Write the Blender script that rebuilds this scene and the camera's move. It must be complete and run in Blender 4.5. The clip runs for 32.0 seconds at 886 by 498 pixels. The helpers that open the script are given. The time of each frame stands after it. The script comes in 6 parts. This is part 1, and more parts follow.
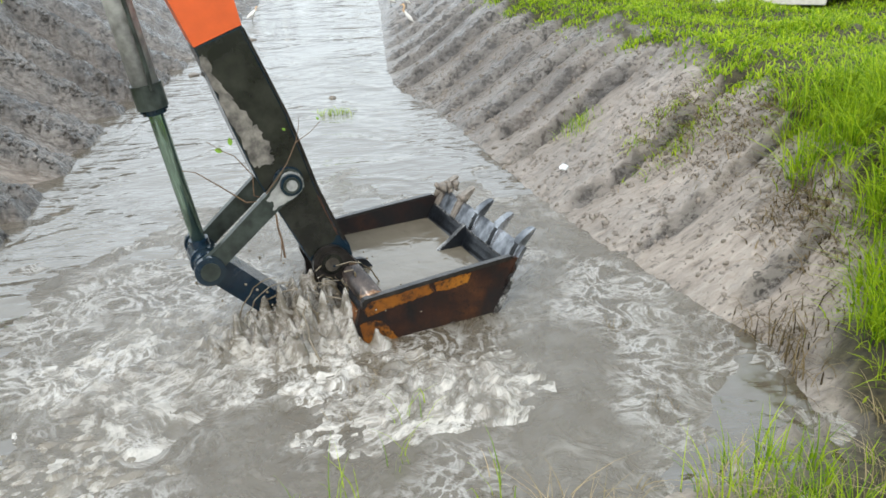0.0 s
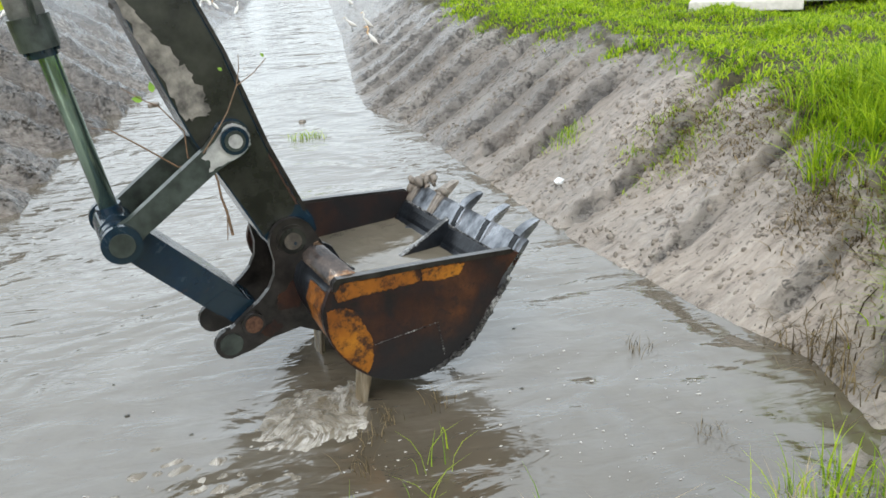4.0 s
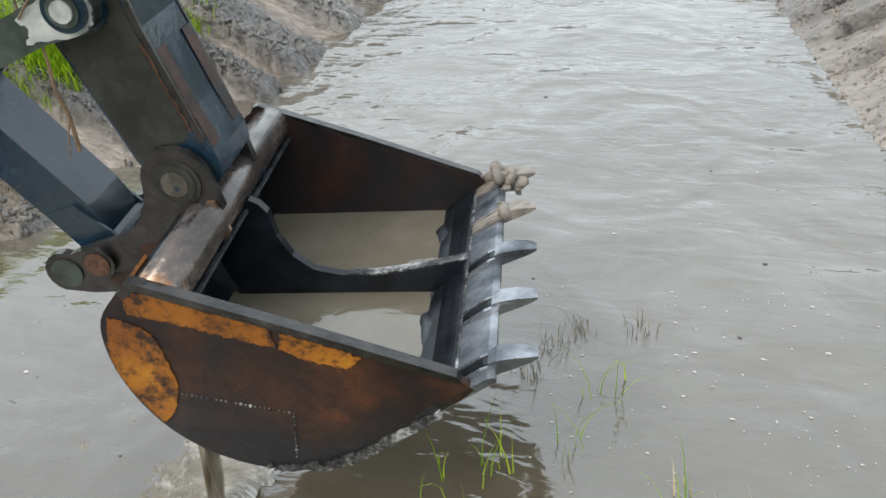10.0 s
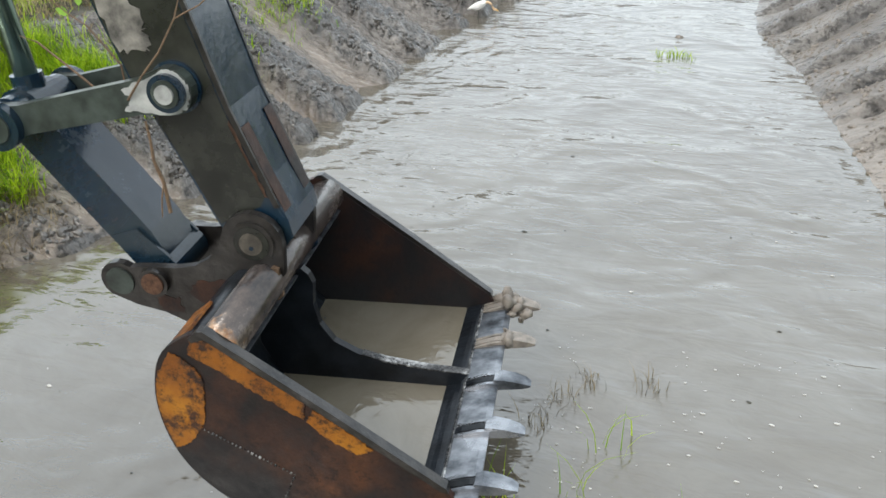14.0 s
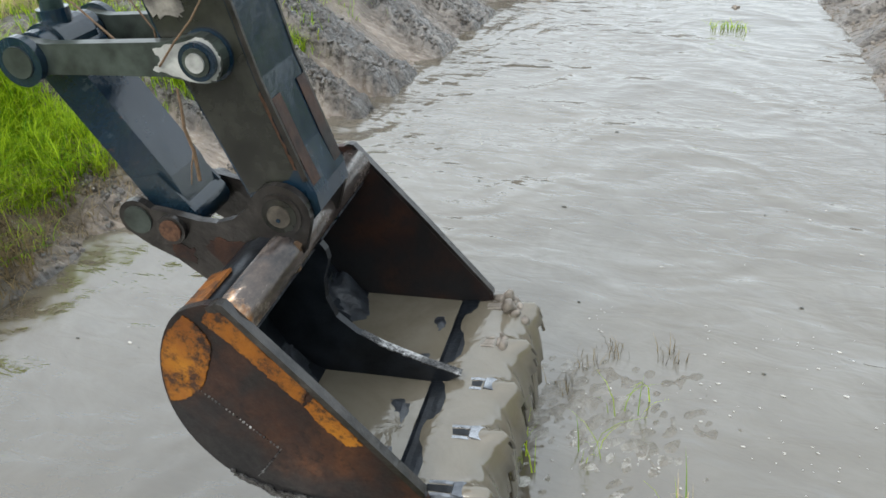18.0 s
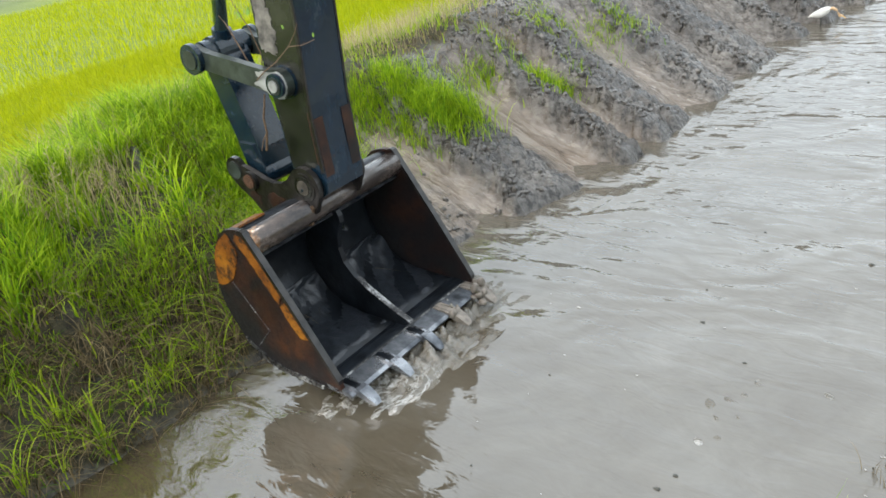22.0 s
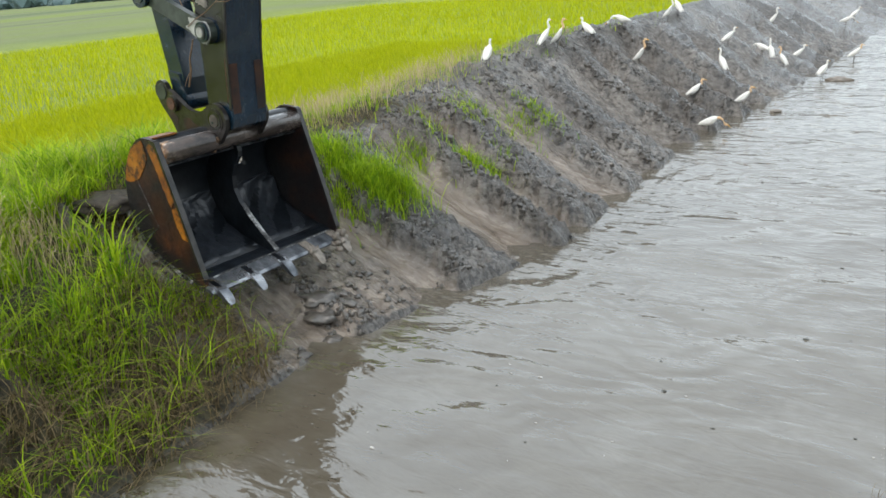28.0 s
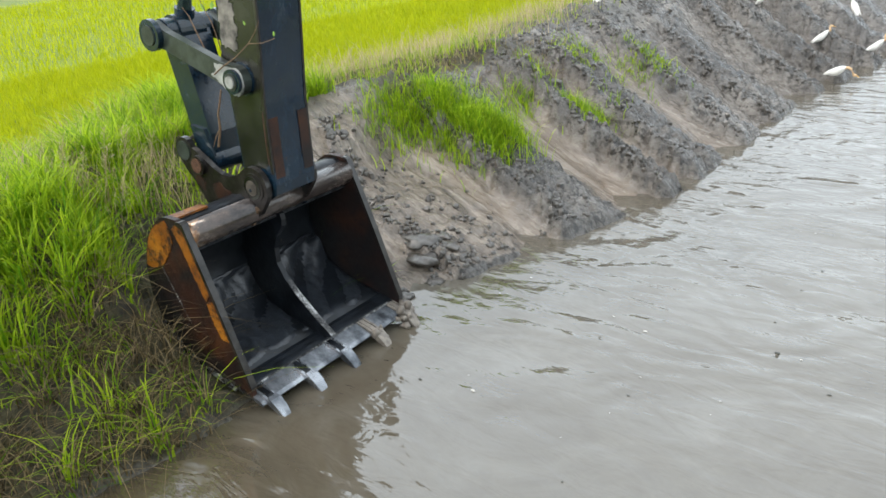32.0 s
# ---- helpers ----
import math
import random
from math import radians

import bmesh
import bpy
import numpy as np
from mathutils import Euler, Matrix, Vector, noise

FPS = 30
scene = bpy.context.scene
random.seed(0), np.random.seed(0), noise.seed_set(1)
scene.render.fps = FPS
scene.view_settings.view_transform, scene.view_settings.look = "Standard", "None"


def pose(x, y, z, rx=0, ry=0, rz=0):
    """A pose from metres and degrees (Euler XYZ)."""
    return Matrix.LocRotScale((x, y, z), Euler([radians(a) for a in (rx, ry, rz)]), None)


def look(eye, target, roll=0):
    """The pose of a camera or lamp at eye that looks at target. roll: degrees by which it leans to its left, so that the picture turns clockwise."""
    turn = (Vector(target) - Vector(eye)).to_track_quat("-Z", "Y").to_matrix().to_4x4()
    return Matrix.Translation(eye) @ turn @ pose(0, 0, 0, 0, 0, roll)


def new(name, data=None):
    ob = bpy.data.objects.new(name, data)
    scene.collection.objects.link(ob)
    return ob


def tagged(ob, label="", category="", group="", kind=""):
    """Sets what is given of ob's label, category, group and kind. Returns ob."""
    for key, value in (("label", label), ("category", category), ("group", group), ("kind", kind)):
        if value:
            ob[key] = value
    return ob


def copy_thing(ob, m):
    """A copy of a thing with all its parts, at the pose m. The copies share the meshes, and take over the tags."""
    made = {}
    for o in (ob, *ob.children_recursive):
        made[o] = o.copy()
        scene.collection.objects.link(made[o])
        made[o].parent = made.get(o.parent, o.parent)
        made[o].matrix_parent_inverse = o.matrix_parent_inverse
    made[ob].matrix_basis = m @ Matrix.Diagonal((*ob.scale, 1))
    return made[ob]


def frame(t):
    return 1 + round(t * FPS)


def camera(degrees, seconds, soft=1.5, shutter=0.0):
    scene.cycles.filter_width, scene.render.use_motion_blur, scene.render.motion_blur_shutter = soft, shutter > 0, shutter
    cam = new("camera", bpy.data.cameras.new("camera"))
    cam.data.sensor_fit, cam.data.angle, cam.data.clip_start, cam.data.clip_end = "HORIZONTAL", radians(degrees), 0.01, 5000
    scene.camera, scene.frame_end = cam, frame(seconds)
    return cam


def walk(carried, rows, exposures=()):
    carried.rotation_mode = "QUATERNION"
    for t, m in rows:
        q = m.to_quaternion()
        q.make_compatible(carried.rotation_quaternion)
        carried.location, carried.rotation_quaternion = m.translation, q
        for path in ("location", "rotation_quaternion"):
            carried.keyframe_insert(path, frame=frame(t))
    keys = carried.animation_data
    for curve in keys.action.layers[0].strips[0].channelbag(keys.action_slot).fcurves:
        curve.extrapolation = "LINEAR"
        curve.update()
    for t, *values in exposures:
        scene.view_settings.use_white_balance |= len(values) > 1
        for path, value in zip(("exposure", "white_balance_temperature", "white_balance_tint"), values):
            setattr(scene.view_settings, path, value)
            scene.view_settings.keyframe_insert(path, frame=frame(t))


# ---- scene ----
def aim(x, y, z, yaw, pitch, roll):
    """A camera pose from its place, its turn to the left of +y, its tilt and its lean, in degrees."""
    a, b = radians(yaw), radians(pitch)
    way = Vector((-math.sin(a) * math.cos(b), math.cos(a) * math.cos(b), math.sin(b)))
    return look((x, y, z), Vector((x, y, z)) + way, roll)


cam = camera(59.02, 32.0, soft=1.6)
walk(cam, [
    (0, aim(-0.229, -0.411, 2.522, -4.65, -24.54, -2.85)),
    (0.5, aim(-0.183, -0.322, 2.487, -5.51, -24.26, -3.18)),
    (1, aim(-0.168, -0.304, 2.488, -5.54, -24.16, -4.05)),
    (1.5, aim(-0.159, -0.309, 2.480, -5.12, -23.88, -4.52)),
    (2, aim(-0.186, -0.271, 2.492, -6.00, -23.52, -5.32)),
    (2.5, aim(-0.294, -0.157, 2.510, -6.26, -23.17, -6.01)),
    (4.5, aim(-0.475, 0.022, 2.313, -8.19, -22.78, -3.74)),
    (5, aim(-0.480, 0.058, 2.408, -5.87, -24.94, -5.62)),
    (5.5, aim(-0.435, 0.049, 2.436, -0.77, -27.06, -8.19)),
    (6, aim(-0.325, 0.000, 2.480, 1.97, -30.44, -7.68)),
    (6.5, aim(-0.226, -0.077, 2.487, 4.83, -32.56, -5.86)),
    (7, aim(0.032, -0.108, 2.628, 7.77, -30.60, 1.00)),
    (7.5, aim(0.033, -0.042, 2.623, 8.58, -30.24, 0.69)),
    (8, aim(0.029, 0.131, 2.570, 13.39, -30.44, -1.73)),
    (8.5, aim(0.093, 0.280, 2.524, 16.74, -31.15, -3.52)),
    (9, aim(0.157, 0.437, 2.429, 18.99, -31.96, -3.76)),
    (9.5, aim(0.149, 0.397, 2.457, 20.29, -32.65, -4.65)),
    (10, aim(0.141, 0.371, 2.463, 21.12, -32.82, -5.42)),
    (10.5, aim(0.146, 0.370, 2.472, 21.83, -33.13, -5.43)),
    (11, aim(0.148, 0.381, 2.456, 22.53, -32.13, -7.09)),
    (11.5, aim(0.136, 0.314, 2.487, 22.43, -32.57, -6.21)),
    (12, aim(0.128, 0.282, 2.539, 22.38, -32.95, -5.55)),
    (12.5, aim(0.128, 0.231, 2.536, 23.20, -33.03, -6.12)),
    (13, aim(0.143, 0.188, 2.527, 23.29, -32.53, -6.57)),
    (13.5, aim(0.155, 0.315, 2.423, 21.78, -30.23, -3.33)),
    (15.5, aim(0.404, 0.068, 2.744, 26.10, -27.22, -3.40)),
    (16, aim(0.377, 0.121, 2.688, 26.21, -28.53, -3.65)),
    (16.5, aim(0.397, 0.120, 2.687, 26.59, -29.89, -3.82)),
    (17, aim(0.532, 0.075, 2.772, 28.01, -30.98, -4.05)),
    (17.5, aim(0.462, 0.076, 2.721, 28.32, -31.06, -4.50)),
    (18, aim(0.434, 0.098, 2.697, 28.35, -31.21, -4.45)),
    (18.5, aim(0.382, 0.115, 2.666, 28.14, -31.09, -4.52)),
    (19, aim(0.307, 0.133, 2.665, 27.45, -29.43, -3.97)),
    (19.5, aim(0.243, 0.120, 2.669, 26.52, -27.08, -3.17)),
    (20, aim(0.208, 0.120, 2.703, 26.12, -25.21, -1.96)),
    (20.5, aim(0.205, 0.133, 2.685, 29.41, -24.13, -2.93)),
    (21, aim(0.172, 0.080, 2.662, 35.99, -24.02, -5.61)),
    (21.5, aim(0.189, 0.103, 2.661, 42.35, -24.86, -8.38)),
    (22, aim(0.179, 0.092, 2.636, 47.39, -25.37, -10.82)),
    (22.5, aim(0.155, 0.098, 2.628, 50.12, -25.31, -12.04)),
    (23, aim(0.156, 0.067, 2.622, 51.39, -25.35, -12.52)),
    (23.5, aim(0.151, 0.075, 2.610, 52.12, -24.88, -12.64)),
    (24, aim(0.123, 0.095, 2.622, 51.54, -24.07, -12.02)),
    (24.5, aim(0.119, 0.076, 2.613, 47.25, -22.25, -10.45)),
    (25, aim(0.044, -0.048, 2.629, 39.67, -20.94, -7.70)),
    (25.5, aim(-0.004, -0.128, 2.622, 32.99, -19.98, -5.54)),
    (27.5, aim(-0.266, -0.310, 2.538, 26.49, -19.66, -3.66)),
    (28, aim(-0.298, -0.349, 2.541, 35.94, -19.81, -4.72)),
    (28.5, aim(-0.387, -0.322, 2.505, 44.05, -20.27, -5.95)),
    (29, aim(-0.387, -0.361, 2.523, 47.03, -20.57, -6.34)),
    (29.5, aim(-0.351, -0.383, 2.525, 46.76, -20.60, -6.26)),
    (30, aim(-0.351, -0.360, 2.525, 45.49, -20.49, -5.84)),
    (30.5, aim(-0.334, -0.347, 2.525, 43.94, -20.40, -5.60)),
    (31, aim(-0.327, -0.342, 2.527, 43.38, -20.52, -5.62)),
    (31.5, aim(-0.343, -0.342, 2.524, 43.23, -21.49, -5.41)),
    (32, aim(-0.399, -0.376, 2.524, 43.46, -23.15, -4.96)),
], exposures=[(0, -0.14), (2.5, -0.12), (5, -0.10), (8, -0.08), (20.5, -0.06), (22, 0.04), (23.5, 0.0), (25, -0.17), (26.5, -0.20), (28, -0.27), (29, -0.05), (30, 0.03), (32, 0.04)])

# ---------------------------------------------------------------- light
SUN_UP, SUN_TURN = 48, 205
world = bpy.data.worlds.new("overcast_sky")
scene.world = world
world.use_nodes = True
wn = world.node_tree
sky = wn.nodes.new("ShaderNodeTexSky")
sky.sky_type, sky.sun_disc = "NISHITA", False
sky.sun_elevation, sky.sun_rotation = radians(SUN_UP), radians(SUN_TURN)
sky.air_density, sky.dust_density, sky.ozone_density = 1.0, 5.0, 1.0
pale = wn.nodes.new("ShaderNodeMix")
pale.data_type = "RGBA"
pale.inputs[0].default_value = 0.7
pale.inputs[7].default_value = (8.25, 9.05, 9.5, 1)
wn.links.new(sky.outputs[0], pale.inputs[6])
wn.links.new(pale.outputs[2], wn.nodes["Background"].inputs[0])
wn.nodes["Background"].inputs[1].default_value = 0.272
sun_data = bpy.data.lights.new("sun", "SUN")
sun_data.energy, sun_data.angle, sun_data.color = 0.9, radians(12), (1.0, 0.97, 0.93)
sun = new("sun", sun_data)
sa, sb = radians(SUN_TURN), radians(SUN_UP)
sun_from = Vector((math.sin(sa) * math.cos(sb), math.cos(sa) * math.cos(sb), math.sin(sb)))
sun.matrix_world = look(sun_from * 60, (0, 0, 0))
scene.view_settings.exposure = -0.08


# ---------------------------------------------------------------- materials
def material(name, rough=0.6, metal=0.0, spec=0.5):
    m = bpy.data.materials.new(name)
    m.use_nodes = True
    b = m.node_tree.nodes["Principled BSDF"]
    b.inputs["Roughness"].default_value = rough
    b.inputs["Metallic"].default_value = metal
    b.inputs["Specular IOR Level"].default_value = spec
    return m, m.node_tree, b


def node(nt, kind, **values):
    n = nt.nodes.new(kind)
    for k, v in values.items():
        n.inputs[k].default_value = v
    return n


def coords(nt, scale=(1, 1, 1), turn=(0, 0, 0), which="Object"):
    tc = nt.nodes.new("ShaderNodeTexCoord")
    mp = node(nt, "ShaderNodeMapping", Scale=scale, Rotation=turn)
    nt.links.new(tc.outputs[which], mp.inputs["Vector"])
    return mp.outputs[0]


def noisy(nt, vec, scale, detail=4.0, rough=0.6, distort=0.0):
    n = node(nt, "ShaderNodeTexNoise", Scale=scale, Detail=detail, Roughness=rough, Distortion=distort)
    nt.links.new(vec, n.inputs["Vector"])
    return n.outputs[0]


def ramp(nt, fac, stops):
    r = nt.nodes.new("ShaderNodeValToRGB")
    el = r.color_ramp.elements
    while len(el) < len(stops):
        el.new(0.5)
    for e, (p, c) in zip(el, stops):
        e.position, e.color = p, (*c, 1) if len(c) == 3 else c
    nt.links.new(fac, r.inputs[0])
    return r.outputs[0]


def grey(v):
    return (v, v, v)


def mixed(nt, fac, a, b):
    m = nt.nodes.new("ShaderNodeMix")
    m.data_type = "RGBA"
    for socket, value in ((0, fac), (6, a), (7, b)):
        if isinstance(value, (int, float)):
            m.inputs[socket].default_value = value
        elif isinstance(value, tuple):
            m.inputs[socket].default_value = (*value, 1)
        else:
            nt.links.new(value, m.inputs[socket])
    return m.outputs[2]


def relief(nt, b, height, strength, distance, inner=None):
    n = node(nt, "ShaderNodeBump", Strength=strength, Distance=distance)
    nt.links.new(height, n.inputs["Height"])
    if inner:
        nt.links.new(inner, n.inputs["Normal"])
    nt.links.new(n.outputs[0], b.inputs["Normal"])
    return n.outputs[0]


def wet(m, weight, size=5.0, rough=0.08):
    """A thin uneven film of water over a material."""
    nt = m.node_tree
    b = nt.nodes["Principled BSDF"]
    film = ramp(nt, noisy(nt, coords(nt), size * 0.6, 4, 0.6, 0.8), [(0.36, grey(0.15 * weight)), (0.58, grey(weight))])
    nt.links.new(film, b.inputs["Coat Weight"])
    b.inputs["Coat Roughness"].default_value = rough
    n = node(nt, "ShaderNodeBump", Strength=0.6, Distance=0.02)
    nt.links.new(noisy(nt, coords(nt), size, 4, 0.6, 0.5), n.inputs["Height"])
    nt.links.new(n.outputs[0], b.inputs["Coat Normal"])
    return m


def plain(name, color, rough=0.6, metal=0.0, vary=0.25, scale=30.0, bump=0.2, spec=0.5):
    m, nt, b = material(name, rough, metal, spec)
    v = coords(nt)
    f = noisy(nt, v, scale, 5)
    dark = tuple(c * (1 - vary) for c in color)
    light = tuple(min(1, c * (1 + vary)) for c in color)
    nt.links.new(ramp(nt, f, [(0.3, dark), (0.7, light)]), b.inputs["Base Color"])
    if bump:
        relief(nt, b, noisy(nt, v, scale * 3, 4), bump, 0.004)
    return m


def make_mud():
    m, nt, b = material("wet_mud", 0.55, 0, 0.65)
    v = coords(nt)
    big = noisy(nt, v, 0.8, 5, 0.6)
    mid = noisy(nt, coords(nt, (0.7, 1.7, 1)), 11.0, 8, 0.70)
    fine = noisy(nt, v, 42.0, 6, 0.75)
    specks = noisy(nt, coords(nt, (1, 1.5, 1)), 17.0, 5, 0.6, 0.5)
    streak = noisy(nt, coords(nt, (1.2, 7, 1.2)), 2.2, 6, 0.65)

    def mask(name):
        a = nt.nodes.new("ShaderNodeAttribute")
        a.attribute_name = name
        return a.outputs["Fac"]

    turf, field, cut, dry = mask("turf"), mask("field"), mask("cut"), mask("dry")
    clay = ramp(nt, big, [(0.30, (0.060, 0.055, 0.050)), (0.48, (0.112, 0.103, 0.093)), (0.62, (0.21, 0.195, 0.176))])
    # crevice shade put into the colour: near-black where the bump noise is low
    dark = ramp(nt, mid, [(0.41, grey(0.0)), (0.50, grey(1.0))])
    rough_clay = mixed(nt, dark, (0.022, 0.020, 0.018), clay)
    blend = mixed(nt, 0.55, mid, streak)
    tan = ramp(nt, blend, [(0.36, (0.150, 0.130, 0.110)), (0.43, (0.30, 0.262, 0.224)), (0.60, (0.44, 0.390, 0.338))])
    rough_clay = mixed(nt, dry, rough_clay, tan)
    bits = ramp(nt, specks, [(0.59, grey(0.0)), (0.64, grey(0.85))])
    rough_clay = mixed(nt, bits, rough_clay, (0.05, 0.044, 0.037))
    smear = ramp(nt, streak, [(0.32, (0.105, 0.075, 0.050)), (0.5, (0.205, 0.160, 0.120)), (0.7, (0.31, 0.262, 0.215))])
    col = mixed(nt, cut, rough_clay, smear)
    fresh = ramp(nt, mixed(nt, 0.6, mid, streak), [(0.38, (0.060, 0.047, 0.036)), (0.49, (0.150, 0.120, 0.093)), (0.62, (0.26, 0.216, 0.172))])
    col = mixed(nt, mask("dug"), col, fresh)
    soil = ramp(nt, mid, [(0.38, (0.022, 0.018, 0.012)), (0.6, (0.085, 0.075, 0.035))])
    col = mixed(nt, turf, col, soil)
    tops = ramp(nt, noisy(nt, coords(nt, (1.0, 0.45, 1)), 1.1, 8, 0.78), [(0.3, (0.125, 0.18, 0.004)), (0.52, (0.25, 0.31, 0.004)), (0.72, (0.35, 0.385, 0.010))])
    patches = ramp(nt, noisy(nt, coords(nt, (0.35, 1.0, 1), (0, 0, 0.3)), 0.10, 4, 0.6), [(0.46, grey(0.0)), (0.58, grey(0.75))])
    tops = mixed(nt, patches, tops, (0.17, 0.225, 0.045))
    bands = ramp(nt, noisy(nt, coords(nt, (1.0, 0.12, 1), (0, 0, -0.25)), 0.05, 5, 0.65), [(0.40, (0.15, 0.20, 0.025)), (0.5, (0.14, 0.165, 0.065)), (0.60, (0.075, 0.11, 0.035))])
    tops = mixed(nt, mask("meadow"), tops, bands)
    col = mixed(nt, field, col, tops)
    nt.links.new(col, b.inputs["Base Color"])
    r = ramp(nt, mid, [(0.35, grey(0.08)), (0.6, grey(0.30))])
    r = mixed(nt, cut, r, ramp(nt, streak, [(0.3, grey(0.14)), (0.7, grey(0.36))]))
    r = mixed(nt, mask("dug"), r, ramp(nt, streak, [(0.3, grey(0.12)), (0.7, grey(0.34))]))
    r = mixed(nt, dry, r, grey(0.75))
    r = mixed(nt, turf, r, grey(0.9))
    nt.links.new(mixed(nt, field, r, grey(1.0)), b.inputs["Roughness"])
    shine = mixed(nt, dry, ramp(nt, big, [(0.35, grey(0.55)), (0.6, grey(0.2))]), grey(0.0))
    shine = mixed(nt, field, mixed(nt, turf, shine, grey(0.0)), grey(0.0))
    nt.links.new(shine, b.inputs["Coat Weight"])
    b.inputs["Coat Roughness"].default_value = 0.16
    h = mixed(nt, cut, mixed(nt, dry, mid, blend), streak)
    h = mixed(nt, mask("dug"), h, mixed(nt, 0.65, mid, streak))
    cells = node(nt, "ShaderNodeTexVoronoi", Scale=16.0, Randomness=1.0)
    nt.links.new(coords(nt, (0.8, 1.4, 1)), cells.inputs["Vector"])
    lumpy = mixed(nt, noisy(nt, v, 5.0, 4, 0.6), cells.outputs["Distance"], grey(0.35))
    n1 = relief(nt, b, h, 0.9, 0.05)
    n2 = node(nt, "ShaderNodeBump", Distance=0.022)
    nt.links.new(lumpy, n2.inputs["Height"])
    nt.links.new(n1, n2.inputs["Normal"])
    nt.links.new(ramp(nt, cut, [(0.2, grey(0.75)), (0.7, grey(0.08))]), n2.inputs["Strength"])
    n3 = node(nt, "ShaderNodeBump", Distance=0.016)
    nt.links.new(fine, n3.inputs["Height"])
    nt.links.new(n2.outputs[0], n3.inputs["Normal"])
    nt.links.new(ramp(nt, cut, [(0.2, grey(0.65)), (0.7, grey(0.18))]), n3.inputs["Strength"])
    nt.links.new(n3.outputs[0], b.inputs["Normal"])
    nt.links.new(n2.outputs[0], b.inputs["Coat Normal"])
    return m


def make_water():
    m, nt, b = material("muddy_water", 0.03, 0, 0.68)
    b.inputs["IOR"].default_value = 1.85
    v = coords(nt)
    murk = noisy(nt, v, 0.45, 5, 0.6, 1.8)
    clouds = noisy(nt, coords(nt, (1.0, 1.4, 1), (0, 0, 0.5)), 1.3, 6, 0.62, 2.2)
    tone = ramp(nt, mixed(nt, 0.4, murk, clouds), [(0.32, (0.074, 0.060, 0.041)), (0.5, (0.100, 0.086, 0.064)), (0.68, (0.138, 0.125, 0.102))])
    # browner near the shore: shallows, with dark reflections there put into the colour
    sep = nt.nodes.new("ShaderNodeSeparateXYZ")
    nt.links.new(v, sep.inputs[0])
    reach = nt.nodes.new("ShaderNodeMath")
    reach.operation = "MULTIPLY_ADD"
    nt.links.new(noisy(nt, v, 0.9, 4, 0.6, 1.0), reach.inputs[0])
    reach.inputs[1].default_value = 1.2
    nt.links.new(sep.outputs[1], reach.inputs[2])
    far = nt.nodes.new("ShaderNodeMapRange")
    nt.links.new(reach.outputs[0], far.inputs["Value"])
    far.inputs["From Min"].default_value, far.inputs["From Max"].default_value = 2.6, 4.2
    nt.links.new(mixed(nt, far.outputs[0], (0.058, 0.045, 0.025), tone), b.inputs["Base Color"])
    swell = noisy(nt, coords(nt, (1.0, 1.2, 1), (0, 0, 0.35)), 0.8, 2, 0.5, 1.2)
    ripple = noisy(nt, coords(nt, (0.8, 2.0, 1), (0, 0, -0.2)), 3.6, 3, 0.5, 0.6)
    tiny = noisy(nt, coords(nt, (1.0, 1.8, 1), (0, 0, 0.25)), 11.0, 3, 0.5, 0.4)
    calm = ramp(nt, noisy(nt, v, 0.55, 3, 0.5, 0.6), [(0.38, grey(0.25)), (0.62, grey(1.0))])
    n1 = relief(nt, b, swell, 0.7, 0.12)
    n2 = node(nt, "ShaderNodeBump", Distance=0.040)
    nt.links.new(ripple, n2.inputs["Height"])
    nt.links.new(n1, n2.inputs["Normal"])
    nt.links.new(ramp(nt, calm, [(0.0, grey(0.16)), (1.0, grey(0.46))]), n2.inputs["Strength"])
    ridges = noisy(nt, coords(nt, (2.4, 0.7, 1), (0, 0, 0.35)), 1.9, 1, 0.4, 0.5)
    n3 = node(nt, "ShaderNodeBump", Distance=0.035)
    nt.links.new(ridges, n3.inputs["Height"])
    nt.links.new(n2.outputs[0], n3.inputs["Normal"])
    nt.links.new(ramp(nt, noisy(nt, v, 0.4, 2, 0.5), [(0.45, grey(0.0)), (0.60, grey(0.6))]), n3.inputs["Strength"])
    relief(nt, b, tiny, 0.35, 0.007, n3.outputs[0])
    return m


def make_held_water():
    m, nt, b = material("silty_held_water", 0.04, 0, 0.6)
    b.inputs["IOR"].default_value = 1.65
    v = nt.nodes.new("ShaderNodeNewGeometry").outputs["Position"]
    nt.links.new(ramp(nt, noisy(nt, v, 2.2, 5, 0.6, 1.5), [(0.3, (0.112, 0.096, 0.069)), (0.7, (0.150, 0.132, 0.102))]), b.inputs["Base Color"])
    n1 = relief(nt, b, noisy(nt, v, 3.0, 2, 0.5, 0.8), 0.5, 0.022)
    relief(nt, b, noisy(nt, v, 12.0, 3, 0.5, 0.7), 0.4, 0.010, n1)
    return m


